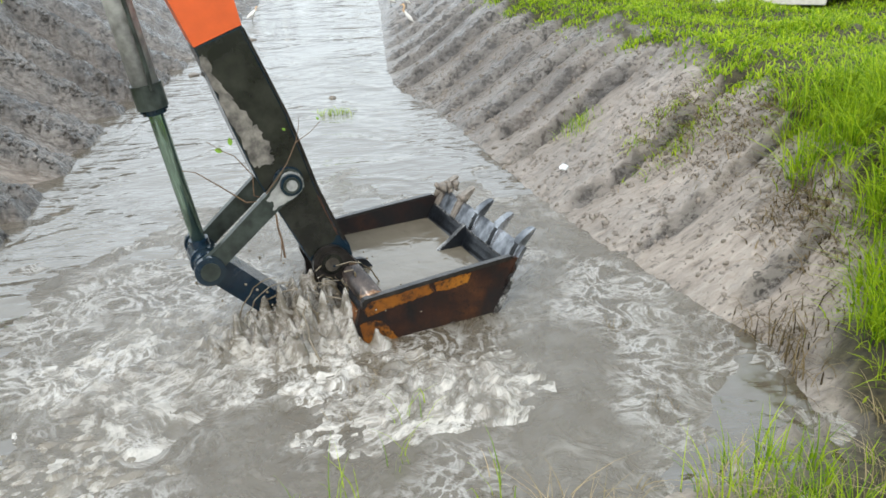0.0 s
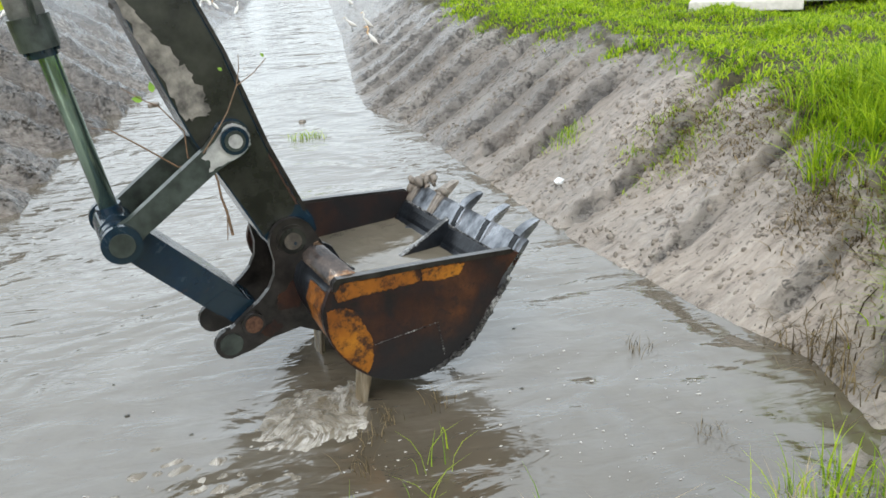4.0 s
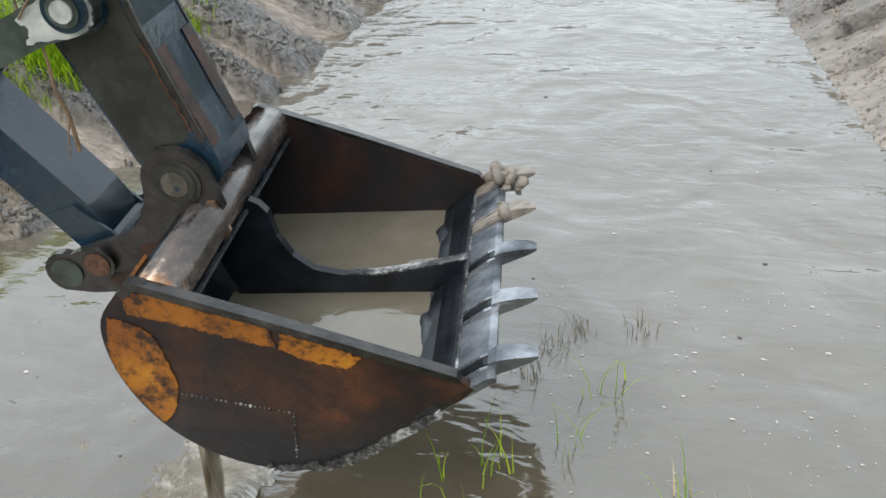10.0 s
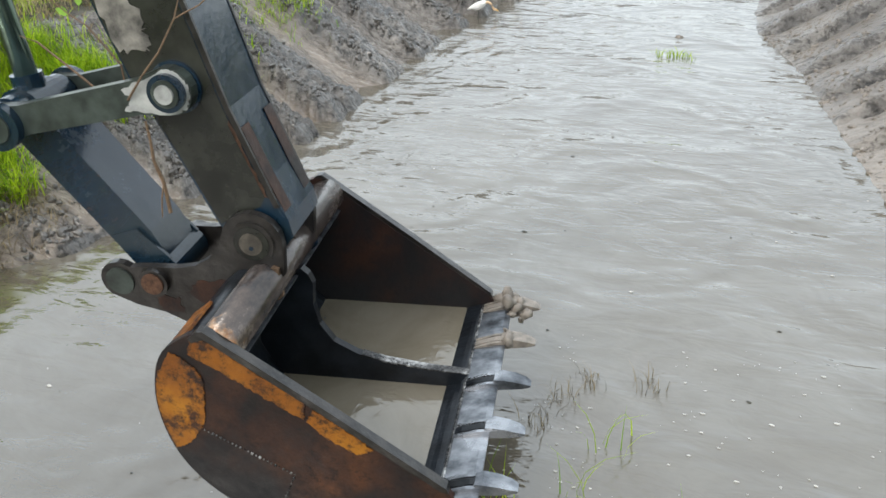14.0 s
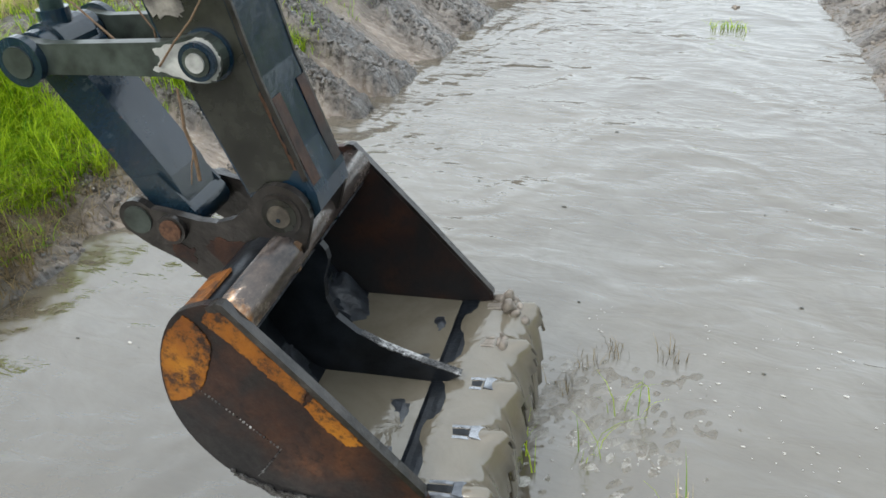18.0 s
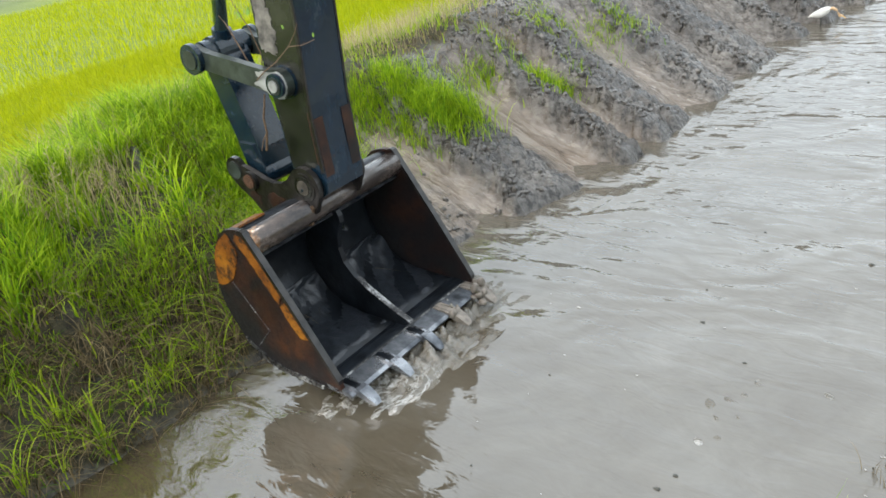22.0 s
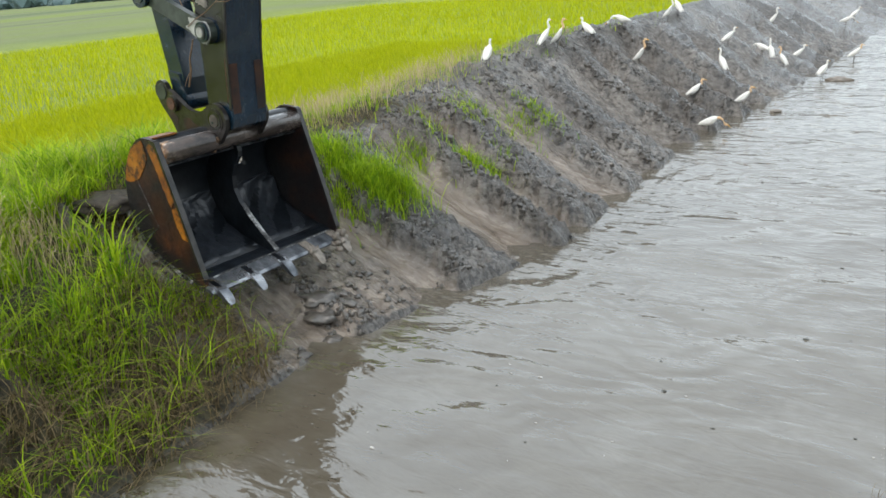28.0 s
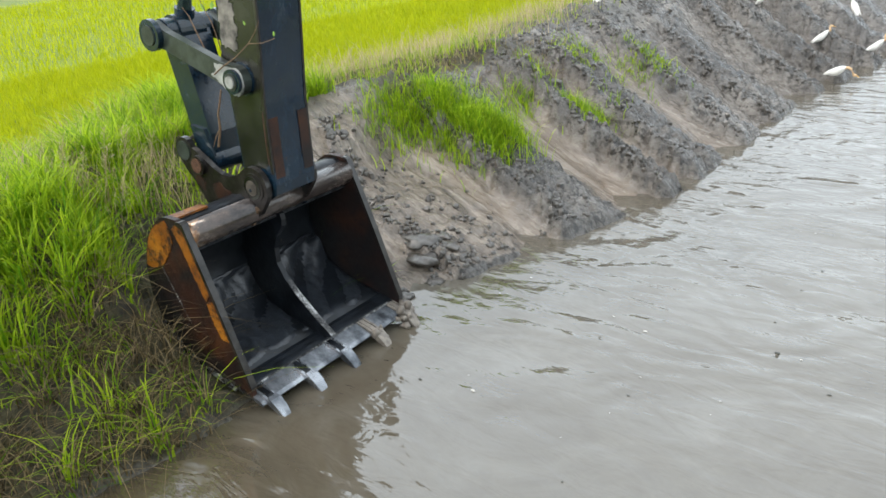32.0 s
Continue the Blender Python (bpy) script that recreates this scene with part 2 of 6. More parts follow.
def make_black_paint():
    m, nt, b = material("worn_black_paint", 0.3, 0, 0.45)
    v = coords(nt)
    wear = noisy(nt, coords(nt, (2.5, 2.5, 0.9)), 3.0, 9, 0.75)
    spots = noisy(nt, v, 22.0, 6, 0.7)
    # blue sheen of the sky put into the black paint's base colour
    dust = ramp(nt, wear, [(0.46, (0.004, 0.014, 0.027)), (0.60, (0.007, 0.021, 0.038)), (0.72, (0.036, 0.046, 0.050)), (0.80, (0.15, 0.14, 0.12))])
    rusty = ramp(nt, spots, [(0.64, grey(0)), (0.72, grey(1))])
    film = ramp(nt, noisy(nt, v, 2.3, 7, 0.66, 0.6), [(0.47, grey(0)), (0.60, grey(0.75))])
    dust = mixed(nt, film, dust, (0.011, 0.021, 0.027))
    nt.links.new(mixed(nt, rusty, dust, (0.06, 0.028, 0.016)), b.inputs["Base Color"])
    nt.links.new(mixed(nt, film, ramp(nt, wear, [(0.44, grey(0.10)), (0.72, grey(0.40))]), grey(0.24)), b.inputs["Roughness"])
    n1 = relief(nt, b, noisy(nt, v, 6, 4, 0.5), 0.20, 0.012)
    relief(nt, b, noisy(nt, v, 40, 5), 0.25, 0.004, n1)
    return m


def make_rust(name, orange, wet=1.0):
    m, nt, b = material(name, 0.5, 0.1, 0.36)
    v = coords(nt)
    big = noisy(nt, coords(nt, (1.3, 1, 1.0)), 2.6, 7, 0.64)
    fine = noisy(nt, v, 24.0, 7, 0.75)
    grain = noisy(nt, v, 90.0, 4, 0.7)
    rust = ramp(nt, big, [(0.38, (0.009, 0.007, 0.007)), (0.48, (0.024, 0.010, 0.007)), (0.60, (0.050, 0.019, 0.009)), (0.74, (0.105, 0.038, 0.013))])
    rust = mixed(nt, ramp(nt, fine, [(0.54, grey(0)), (0.64, grey(0.8))]), rust, (0.012, 0.010, 0.010))
    rust = mixed(nt, 1.0 - wet, rust, (0.010, 0.010, 0.012))
    # wet black grime that reaches up unevenly from the belly
    sep = nt.nodes.new("ShaderNodeSeparateXYZ")
    nt.links.new(v, sep.inputs[0])
    low = nt.nodes.new("ShaderNodeMath")
    low.operation = "MULTIPLY_ADD"
    nt.links.new(big, low.inputs[0])
    low.inputs[1].default_value = 0.7
    nt.links.new(sep.outputs[2], low.inputs[2])
    if not orange:
        lift = nt.nodes.new("ShaderNodeMath")
        lift.operation = "ADD"
        nt.links.new(low.outputs[0], lift.inputs[0])
        lift.inputs[1].default_value = 0.75
        grime = ramp(nt, lift.outputs[0], [(0.44, grey(0.95)), (0.70, grey(0.0))])
        rust = mixed(nt, grime, rust, (0.012, 0.012, 0.013))
    if orange:
        chips = ramp(nt, noisy(nt, v, 17.0, 9, 0.78), [(0.40, grey(0)), (0.53, grey(0.92))])
        paint = ramp(nt, big, [(0.34, (0.14, 0.042, 0.006)), (0.5, (0.27, 0.094, 0.009)), (0.66, (0.39, 0.155, 0.013))])
        rust = mixed(nt, chips, rust, paint)
    nt.links.new(rust, b.inputs["Base Color"])
    nt.links.new(ramp(nt, fine, [(0.3, grey(0.28)), (0.7, grey(0.65))]), b.inputs["Roughness"])
    n1 = relief(nt, b, fine, 0.45, 0.005)
    relief(nt, b, grain, 0.3, 0.002, n1)
    return m


def make_tube_steel():
    m, nt, b = material("rubbed_brown_steel", 0.32, 0.2, 0.4)
    v = coords(nt)
    f = noisy(nt, coords(nt, (1, 0.5, 1)), 8.0, 8, 0.75)
    brown = ramp(nt, f, [(0.36, (0.020, 0.018, 0.018)), (0.5, (0.060, 0.047, 0.041)), (0.66, (0.125, 0.098, 0.082))])
    # the end by the side plate is rubbed to bare tan metal
    sep = nt.nodes.new("ShaderNodeSeparateXYZ")
    nt.links.new(v, sep.inputs[0])
    add = nt.nodes.new("ShaderNodeMath")
    add.operation = "MULTIPLY_ADD"
    nt.links.new(noisy(nt, coords(nt, (1, 0.8, 1)), 9.0, 6, 0.7), add.inputs[0])
    add.inputs[1].default_value = 0.75
    nt.links.new(sep.outputs[1], add.inputs[2])
    worn = nt.nodes.new("ShaderNodeMapRange")
    nt.links.new(add.outputs[0], worn.inputs["Value"])
    worn.inputs["From Min"].default_value, worn.inputs["From Max"].default_value = -0.30, -0.20
    tan = ramp(nt, noisy(nt, v, 20.0, 5, 0.7), [(0.38, (0.22, 0.095, 0.030)), (0.5, (0.30, 0.19, 0.11)), (0.62, (0.46, 0.40, 0.34))])
    nt.links.new(mixed(nt, worn.outputs[0], tan, brown), b.inputs["Base Color"])
    nt.links.new(ramp(nt, f, [(0.35, grey(0.14)), (0.65, grey(0.34))]), b.inputs["Roughness"])
    relief(nt, b, noisy(nt, v, 30, 5), 0.2, 0.003)
    return m


def make_steel():
    m, nt, b = material("worn_bright_steel", 0.3, 0.85, 0.5)
    v = coords(nt, (1, 1.3, 1))
    f = noisy(nt, v, 4.0, 7, 0.62)
    nt.links.new(ramp(nt, f, [(0.36, (0.035, 0.038, 0.043)), (0.46, (0.13, 0.14, 0.155)), (0.62, (0.33, 0.342, 0.362))]), b.inputs["Base Color"])
    nt.links.new(ramp(nt, f, [(0.35, grey(0.6)), (0.6, grey(0.25))]), b.inputs["Roughness"])
    relief(nt, b, f, 0.3, 0.004)
    return m


def make_scraped():
    m, nt, b = material("wet_scraped_edge", 0.3, 0.4, 0.5)
    v = coords(nt)
    f = noisy(nt, coords(nt, (1.0, 1.0, 1.0)), 26.0, 7, 0.75)
    big = noisy(nt, v, 5.0, 5, 0.6)
    pick = mixed(nt, 0.5, f, big)
    nt.links.new(ramp(nt, pick, [(0.44, (0.012, 0.012, 0.013)), (0.52, (0.07, 0.068, 0.066)), (0.60, (0.42, 0.42, 0.41))]), b.inputs["Base Color"])
    nt.links.new(ramp(nt, f, [(0.35, grey(0.15)), (0.65, grey(0.45))]), b.inputs["Roughness"])
    relief(nt, b, f, 0.7, 0.006)
    return m


def make_blade(name, lo, hi):
    m, nt, b = material(name, 0.55, 0, 0.15)
    geo = nt.nodes.new("ShaderNodeNewGeometry")
    nt.links.new(ramp(nt, geo.outputs["Random Per Island"], [(0.0, lo), (1.0, hi)]), b.inputs["Base Color"])
    tr = node(nt, "ShaderNodeBsdfTranslucent")
    nt.links.new(ramp(nt, geo.outputs["Random Per Island"], [(0.0, lo), (1.0, hi)]), tr.inputs["Color"])
    mx = node(nt, "ShaderNodeMixShader", Fac=0.48)
    nt.links.new(b.outputs[0], mx.inputs[1])
    nt.links.new(tr.outputs[0], mx.inputs[2])
    nt.links.new(mx.outputs[0], nt.nodes["Material Output"].inputs["Surface"])
    return m


def make_churn(name, start, white, tan=1.0):
    m, nt, b = material(name, 0.15, 0, 0.7)
    v = coords(nt)
    b.inputs["IOR"].default_value = 1.8
    veins = noisy(nt, v, 3.4, 9, 0.72, 1.8)
    murk = noisy(nt, v, 1.6, 4, 0.6)
    brown = ramp(nt, murk, [(0.35, (0.085 * tan, 0.065 * tan, 0.036 * tan)), (0.65, (0.125 * tan, 0.105 * tan, 0.072 * tan))])
    foam = ramp(nt, veins, [(start, grey(0)), (start + 0.10, grey(0.4)), (start + 0.20, grey(0.9))])
    # thin swirling webs of foam
    web = nt.nodes.new("ShaderNodeMath")
    web.operation = "SUBTRACT"
    nt.links.new(noisy(nt, v, 2.6, 5, 0.62, 2.6), web.inputs[0])
    web.inputs[1].default_value = 0.5
    thin = nt.nodes.new("ShaderNodeMath")
    thin.operation = "ABSOLUTE"
    nt.links.new(web.outputs[0], thin.inputs[0])
    lines = ramp(nt, thin.outputs[0], [(0.0, grey(0.9)), (0.02, grey(0.55)), (0.065, grey(0.0))])
    there = ramp(nt, noisy(nt, v, 1.1, 3, 0.5, 0.8), [(0.44, grey(0.0)), (0.58, grey(1.0))])
    lines = mixed(nt, there, grey(0.0), lines)
    brown = mixed(nt, lines, brown, (white, white * 0.965, white * 0.89))
    nt.links.new(mixed(nt, foam, brown, (white, white * 0.955, white * 0.86)), b.inputs["Base Color"])
    nt.links.new(ramp(nt, veins, [(0.48, grey(0.04)), (0.60, grey(0.5))]), b.inputs["Roughness"])
    n1 = relief(nt, b, veins, 0.6, 0.05)
    relief(nt, b, noisy(nt, v, 22, 5, 0.7), 0.5, 0.012, n1)
    return m


def make_stream():
    m, nt, b = material("falling_muddy_water", 0.1, 0, 0.7)
    f = noisy(nt, coords(nt, (14, 14, 0.8)), 2.0, 5, 0.6)
    nt.links.new(ramp(nt, f, [(0.35, (0.10, 0.074, 0.040)), (0.55, (0.185, 0.152, 0.104)), (0.72, (0.30, 0.268, 0.212))]), b.inputs["Base Color"])
    relief(nt, b, f, 0.6, 0.01)
    return m


THIN_FOAM = make_churn("thin_foam_on_tan_water", 0.50, 0.66, 1.3)
ROIL = make_churn("roiled_tan_water", 0.58, 0.42, 0.88)
CHURN, SURF, STREAM = make_churn("foaming_brown_water", 0.46, 0.55), make_churn("white_foaming_water", 0.44, 0.64), make_stream()
MUD, WATER, BLACK, SILT = make_mud(), make_water(), make_black_paint(), make_held_water()
RUST, ORANGE_RUST, STEEL = make_rust("rusty_steel_plate", False), make_rust("worn_orange_paint", True), make_steel()
SCRAPED = make_scraped()
WET_RUST = make_rust("wet_dark_rust", False, 0.75)
ORANGE = plain("fresh_orange_paint", (0.62, 0.10, 0.02), 0.4, 0, 0.12, 6, 0.05)
# the green field's reflection is put into the chrome's base colour
ROD = plain("field_tinted_chrome_rod", (0.30, 0.42, 0.34), 0.18, 0.9, 0.2, 8, 0.0)
PIN = plain("rusty_pin_face", (0.085, 0.043, 0.026), 0.6, 0.2, 0.6, 40, 0.6, 0.3)
GREY_PAINT = plain("scuffed_grey_green_paint", (0.034, 0.042, 0.036), 0.34, 0, 0.7, 9, 0.4, 0.35)
PALE_PAINT = plain("rubbed_pale_metal", (0.30, 0.30, 0.285), 0.5, 0.2, 0.5, 12, 0.3)
PIN_FACE = plain("muddy_pin_face", (0.062, 0.053, 0.042), 0.6, 0.1, 0.5, 40, 0.6, 0.3)
TUBE = make_tube_steel()
BROWN_BLACK = plain("rust_stained_black_paint", (0.015, 0.0130, 0.0115), 0.28, 0.1, 0.95, 13, 0.9, 0.42)
OLIVE = plain("olive_brown_grimy_paint", (0.018, 0.0185, 0.0145), 0.26, 0, 0.95, 5, 0.4, 0.45)
BARE = plain("bare_tan_metal", (0.21, 0.135, 0.085), 0.35, 0.35, 0.75, 7, 0.3)
FOAM = plain("pale_foam", (0.50, 0.48, 0.44), 0.6, 0, 0.12, 40, 0.5)
TWIG = plain("brown_twig", (0.13, 0.078, 0.042), 0.7, 0, 0.4, 60, 0.3)
LEAF = plain("green_leaf", (0.16, 0.30, 0.02), 0.5, 0, 0.3, 20, 0.1)
WHITE = plain("white_feathers", (0.70, 0.685, 0.64), 0.8, 0, 0.06, 60, 0.2)
BUFF = plain("buff_orange_feathers", (0.62, 0.42, 0.24), 0.8, 0, 0.2, 60, 0.2)
BEAK = plain("yellow_beak", (0.65, 0.36, 0.05), 0.5, 0, 0.1, 30, 0.0)
SHANK = plain("dark_bird_leg", (0.05, 0.05, 0.04), 0.6, 0, 0.2, 30, 0.0)
CRUST = plain("dried_pale_mud", (0.135, 0.124, 0.106), 0.85, 0, 0.75, 16, 0.9)
LITTER = plain("white_plastic_litter", (0.75, 0.77, 0.78), 0.35, 0, 0.15, 25, 0.3)
CONCRETE = plain("weathered_concrete", (0.55, 0.53, 0.49), 0.9, 0, 0.2, 12, 0.5)
FAR_LEAF = plain("far_tree_foliage", (0.10, 0.155, 0.155), 0.9, 0, 0.4, 0.8, 0.0)
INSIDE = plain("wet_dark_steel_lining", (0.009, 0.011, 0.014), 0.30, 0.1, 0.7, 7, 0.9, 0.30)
WET_CLAY = plain("wet_dark_clay", (0.070, 0.062, 0.053), 0.28, 0, 0.6, 30, 0.8, 0.5)
DARK_SLIME = plain("dark_blue_grey_slime", (0.020, 0.023, 0.028), 0.30, 0, 0.6, 18, 0.8, 0.5)
SOIL = plain("dark_root_soil", (0.045, 0.036, 0.026), 0.9, 0, 0.6, 22, 0.9)
CLAY = plain("sticky_grey_clay", (0.185, 0.16, 0.133), 0.5, 0, 0.4, 25, 0.8)
for m, weight, size in ((BLACK, 0.22, 6), (BROWN_BLACK, 0.35, 9), (TUBE, 0.6, 7), (OLIVE, 0.12, 6), (DARK_SLIME, 0.2, 14), (WET_CLAY, 0.8, 20)):
    wet(m, weight, size)
GRASS = make_blade("fresh_grass", (0.092, 0.222, 0.008), (0.49, 0.63, 0.028))
RICE = make_blade("ripening_rice", (0.275, 0.345, 0.003), (0.54, 0.565, 0.006))
SEEDING = make_blade("tan_seeding_grass", (0.30, 0.25, 0.12), (0.62, 0.50, 0.32))
STRAW = make_blade("dead_straw", (0.040, 0.029, 0.015), (0.32, 0.245, 0.130))


# ---------------------------------------------------------------- mesh helpers
def finish(name, bm, mat, parent=None, label="", smooth=False):
    me = bpy.data.meshes.new(name)
    bmesh.ops.recalc_face_normals(bm, faces=bm.faces)
    bm.to_mesh(me)
    bm.free()
    for m in (mat if isinstance(mat, (list, tuple)) else (mat,)):
        me.materials.append(m)
    if smooth:
        for p in me.polygons:
            p.use_smooth = True
    ob = new(name, me)
    if parent:
        ob.parent = parent
    if label:
        ob["label"] = label
    return ob


def part(name, bm, mat, parent, label="", smooth=False):
    return finish(name, bm, mat, parent, label, smooth)


def soften(bm, width, segments=2):
    edges = [e for e in bm.edges if len(e.link_faces) == 2 and e.calc_face_angle(0) > 0.6]
    bmesh.ops.bevel(bm, geom=edges, offset=width, segments=segments, affect="EDGES", profile=0.6)


def prism(outline, v0, v1, bm=None, bevel=0.0):
    """A plate in the arm's plane: outline in (x, z), from y = v0 to v1."""
    bm = bm or bmesh.new()
    a = [bm.verts.new((u, v0, w)) for u, w in outline]
    b = [bm.verts.new((u, v1, w)) for u, w in outline]
    n = len(outline)
    bm.faces.new(a)
    bm.faces.new(b[::-1])
    for i in range(n):
        bm.faces.new((a[i], b[i], b[(i + 1) % n], a[(i + 1) % n]))
    if bevel:
        soften(bm, bevel)
    return bm


def tube(p, q, r0, r1=None, n=20, bm=None, bevel=0.0):
    bm = bm or bmesh.new()
    p, q = Vector(p), Vector(q)
    r1 = r0 if r1 is None else r1
    z = (q - p).normalized()
    x = z.orthogonal().normalized()
    y = z.cross(x)
    rings = []
    for c, r in ((p, r0), (q, r1)):
        rings.append([bm.verts.new(c + (x * math.cos(k * math.tau / n) + y * math.sin(k * math.tau / n)) * r) for k in range(n)])
    for k in range(n):
        bm.faces.new((rings[0][k], rings[0][(k + 1) % n], rings[1][(k + 1) % n], rings[1][k]))
    bm.faces.new(rings[0][::-1])
    bm.faces.new(rings[1])
    if bevel:
        soften(bm, bevel)
    return bm


def strand(points, r0, r1, n=6):
    """A bent round twig or hose through points."""
    bm = bmesh.new()
    pts = [Vector(p) for p in points]
    rings = []
    for i, p in enumerate(pts):
        d = (pts[min(i + 1, len(pts) - 1)] - pts[max(i - 1, 0)]).normalized()
        x = d.orthogonal().normalized()
        y = d.cross(x)
        r = r0 + (r1 - r0) * i / (len(pts) - 1)
        rings.append([bm.verts.new(p + (x * math.cos(k * math.tau / n) + y * math.sin(k * math.tau / n)) * r) for k in range(n)])
    for a, b in zip(rings, rings[1:]):
        for k in range(n):
            bm.faces.new((a[k], a[(k + 1) % n], b[(k + 1) % n], b[k]))
    bm.faces.new(rings[0][::-1])
    bm.faces.new(rings[-1])
    return bm


def arc(cx, cz, r, a0, a1, n):
    return [(cx + r * math.cos(radians(a0 + (a1 - a0) * k / n)), cz + r * math.sin(radians(a0 + (a1 - a0) * k / n))) for k in range(n + 1)]


# ---------------------------------------------------------------- the ditch
SHORE_LEFT = [(-4.6, -6), (-4.0, -1), (-3.85, 1.3), (-4.0, 2.3), (-4.05, 3.2), (-3.85, 4.2), (-3.6, 5.2), (-3.5, 6.0), (-3.55, 8.0), (-3.66, 10.0), (-3.55, 11.4), (-3.42, 13.1), (-3.2, 15.0), (-3.2, 20.0), (-2.8, 30.0), (-2.6, 60.0)]
SHORE_RIGHT = [(0.12, 60.0), (0.12, 19.0), (0.03, 12.0), (0.12, 10.8), (0.55, 9.4), (0.95, 7.2), (1.30, 5.3), (1.68, 4.1), (2.0, 3.3), (1.9, 2.75), (1.3, 2.35), (0.6, 2.1), (-0.2, 1.9), (-1.0, 1.4), (-1.7, 0.5), (-2.2, -1.5), (-2.6, -6)]


def shore_distance(px, py, line):
    """Distance of points to a line of shore, with the side of it."""
    best = np.full(px.shape, 1e9)
    for (ax, ay), (bx, by) in zip(line, line[1:]):
        dx, dy = bx - ax, by - ay
        t = np.clip(((px - ax) * dx + (py - ay) * dy) / (dx * dx + dy * dy), 0, 1)
        best = np.minimum(best, np.hypot(px - ax - t * dx, py - ay - t * dy))
    return best


def inside_water(px, py):
    poly = SHORE_LEFT + SHORE_RIGHT
    odd = np.zeros(px.shape, bool)
    for (ax, ay), (bx, by) in zip(poly, poly[1:] + poly[:1]):
        if ay != by:
            cross = (ay > py) != (by > py)
            odd ^= cross & (px < (bx - ax) * (py - ay) / (by - ay) + ax)
    return odd


def smooth(a, b, x):
    t = np.clip((x - a) / (b - a), 0, 1)
    return t * t * (3 - 2 * t)


def wobble(x, y, size, seed):
    """Soft value noise made of turned sines."""
    rng = np.random.RandomState(seed)
    out = np.zeros(np.shape(x))
    for k in range(7):
        a, ph = rng.uniform(0, math.tau, 2)
        f = math.tau / size * rng.uniform(0.6, 2.2)
        out = out + np.sin((x * math.cos(a) + y * math.sin(a)) * f + ph) / 7 * 1.6
    return out


def grain(x, y, size, seed):
    """Value noise on a grid, 0 to 1."""
    u, v = x / size, y / size
    i, j = np.floor(u), np.floor(v)
    fu, fv = u - i, v - j
    fu, fv = fu * fu * (3 - 2 * fu), fv * fv * (3 - 2 * fv)

    def at(a, b):
        h = np.sin(a * 127.1 + b * 311.7 + seed * 74.7) * 43758.5453
        return h - np.floor(h)

    return (at(i, j) * (1 - fu) + at(i + 1, j) * fu) * (1 - fv) + (at(i, j + 1) * (1 - fu) + at(i + 1, j + 1) * fu) * fv


# where the ridges between the bucket's channels run into the water
RIDGES = [-8.0, 1.2, 2.3, 3.42, 4.6, 5.85, 6.5, 7.75, 8.85, 10.2, 11.0, 12.1, 13.2, 14.3, 15.4, 16.6, 17.9, 19.2, 20.5, 22.0, 23.6, 25.3, 27.0, 29.0, 60.0]


def swipes(x, y, seed):
    """Hollow channels left by the bucket, each with a raised crumbly rim: height, how smoothly scraped, and the rim."""
    s = y + 0.10 * wobble(x, y, 2.6, seed) + 0.045 * wobble(x, y, 0.5, seed + 9) + 0.02 * wobble(x, y, 0.2, seed + 5)
    ph = np.interp(s, RIDGES, np.arange(len(RIDGES)) + 0.46)
    k = np.floor(ph)
    fr = ph - k
    deep = 0.85 + 0.40 * np.sin(k * 7.3 + seed)
    hollow = np.sin(np.pi * np.clip(fr / 0.46, 0, 1)) ** 0.6
    lip = np.clip((fr - 0.43) / 0.03, 0, 1) * (1 - 0.9 * np.clip((fr - 0.48) / 0.34, 0, 1))
    second = np.clip((fr - 0.74) / 0.025, 0, 1) * (1 - np.clip((fr - 0.78) / 0.22, 0, 1))
    deep = deep * (0.62 + 0.38 * smooth(4.6, 6.6, y))
    h = deep * (-0.125 * hollow + 0.165 * lip + 0.090 * second) + 0.035 * np.sin(k * 12.9)
    return h, hollow * (fr < 0.44) * np.clip(0.35 + deep, 0, 1), lip


# where one stroke of the bucket on the far bank ends in a torn step up to the next
STROKES = np.array([2.4, 3.55, 4.57, 5.6, 7.1, 7.75, 8.4, 9.3, 10.15, 11.0, 12.1, 13.0, 14.2, 15.3, 16.3, 17.6, 19.0])


def passes(x, y, seed):
    """Flat strokes of the bucket that meet in sharp torn steps: height, how smoothly scraped, and the torn faces."""
    s = y - 0.25 * (x - 1.3) + 0.05 * wobble(x, y, 1.3, seed) + 0.018 * wobble(x, y, 0.3, seed + 5)
    k = np.clip(np.searchsorted(STROKES, s), 1, len(STROKES) - 1)
    past, ahead = s - STROKES[k - 1], STROKES[k] - s
    gap = STROKES[k] - STROKES[k - 1]
    size = 0.075 + 0.03 * np.sin(k * 5.1) + 0.05 * smooth(6.0, 8.0, y)
    # each torn step fades in and out along its length
    fade = 0.25 + 0.75 * smooth(-0.45, 0.1, wobble(x, y * 0.4, 1.0, seed + 8))
    h = size * (0.5 - np.clip(past / gap, 0, 1)) * smooth(0.0, 0.035, past) - 0.5 * size * (1 - smooth(0.0, 0.035, past))
    h = h - fade * (0.085 * np.exp(-((ahead - 0.02) / 0.035) ** 2) + 0.05 * np.exp(-(past / 0.02) ** 2)) + fade * 0.03 * np.exp(-((past - 0.07) / 0.05) ** 2)
    flat = smooth(0.03, 0.10, ahead) * (1 - smooth(0.40, 0.75, ahead + 0.2 * wobble(x, y, 0.8, seed + 7)))
    torn = fade * np.exp(-((past - 0.01) / 0.035) ** 2) + fade * np.exp(-((ahead - 0.01) / 0.04) ** 2)
    return h, flat, np.clip(torn, 0, 1)


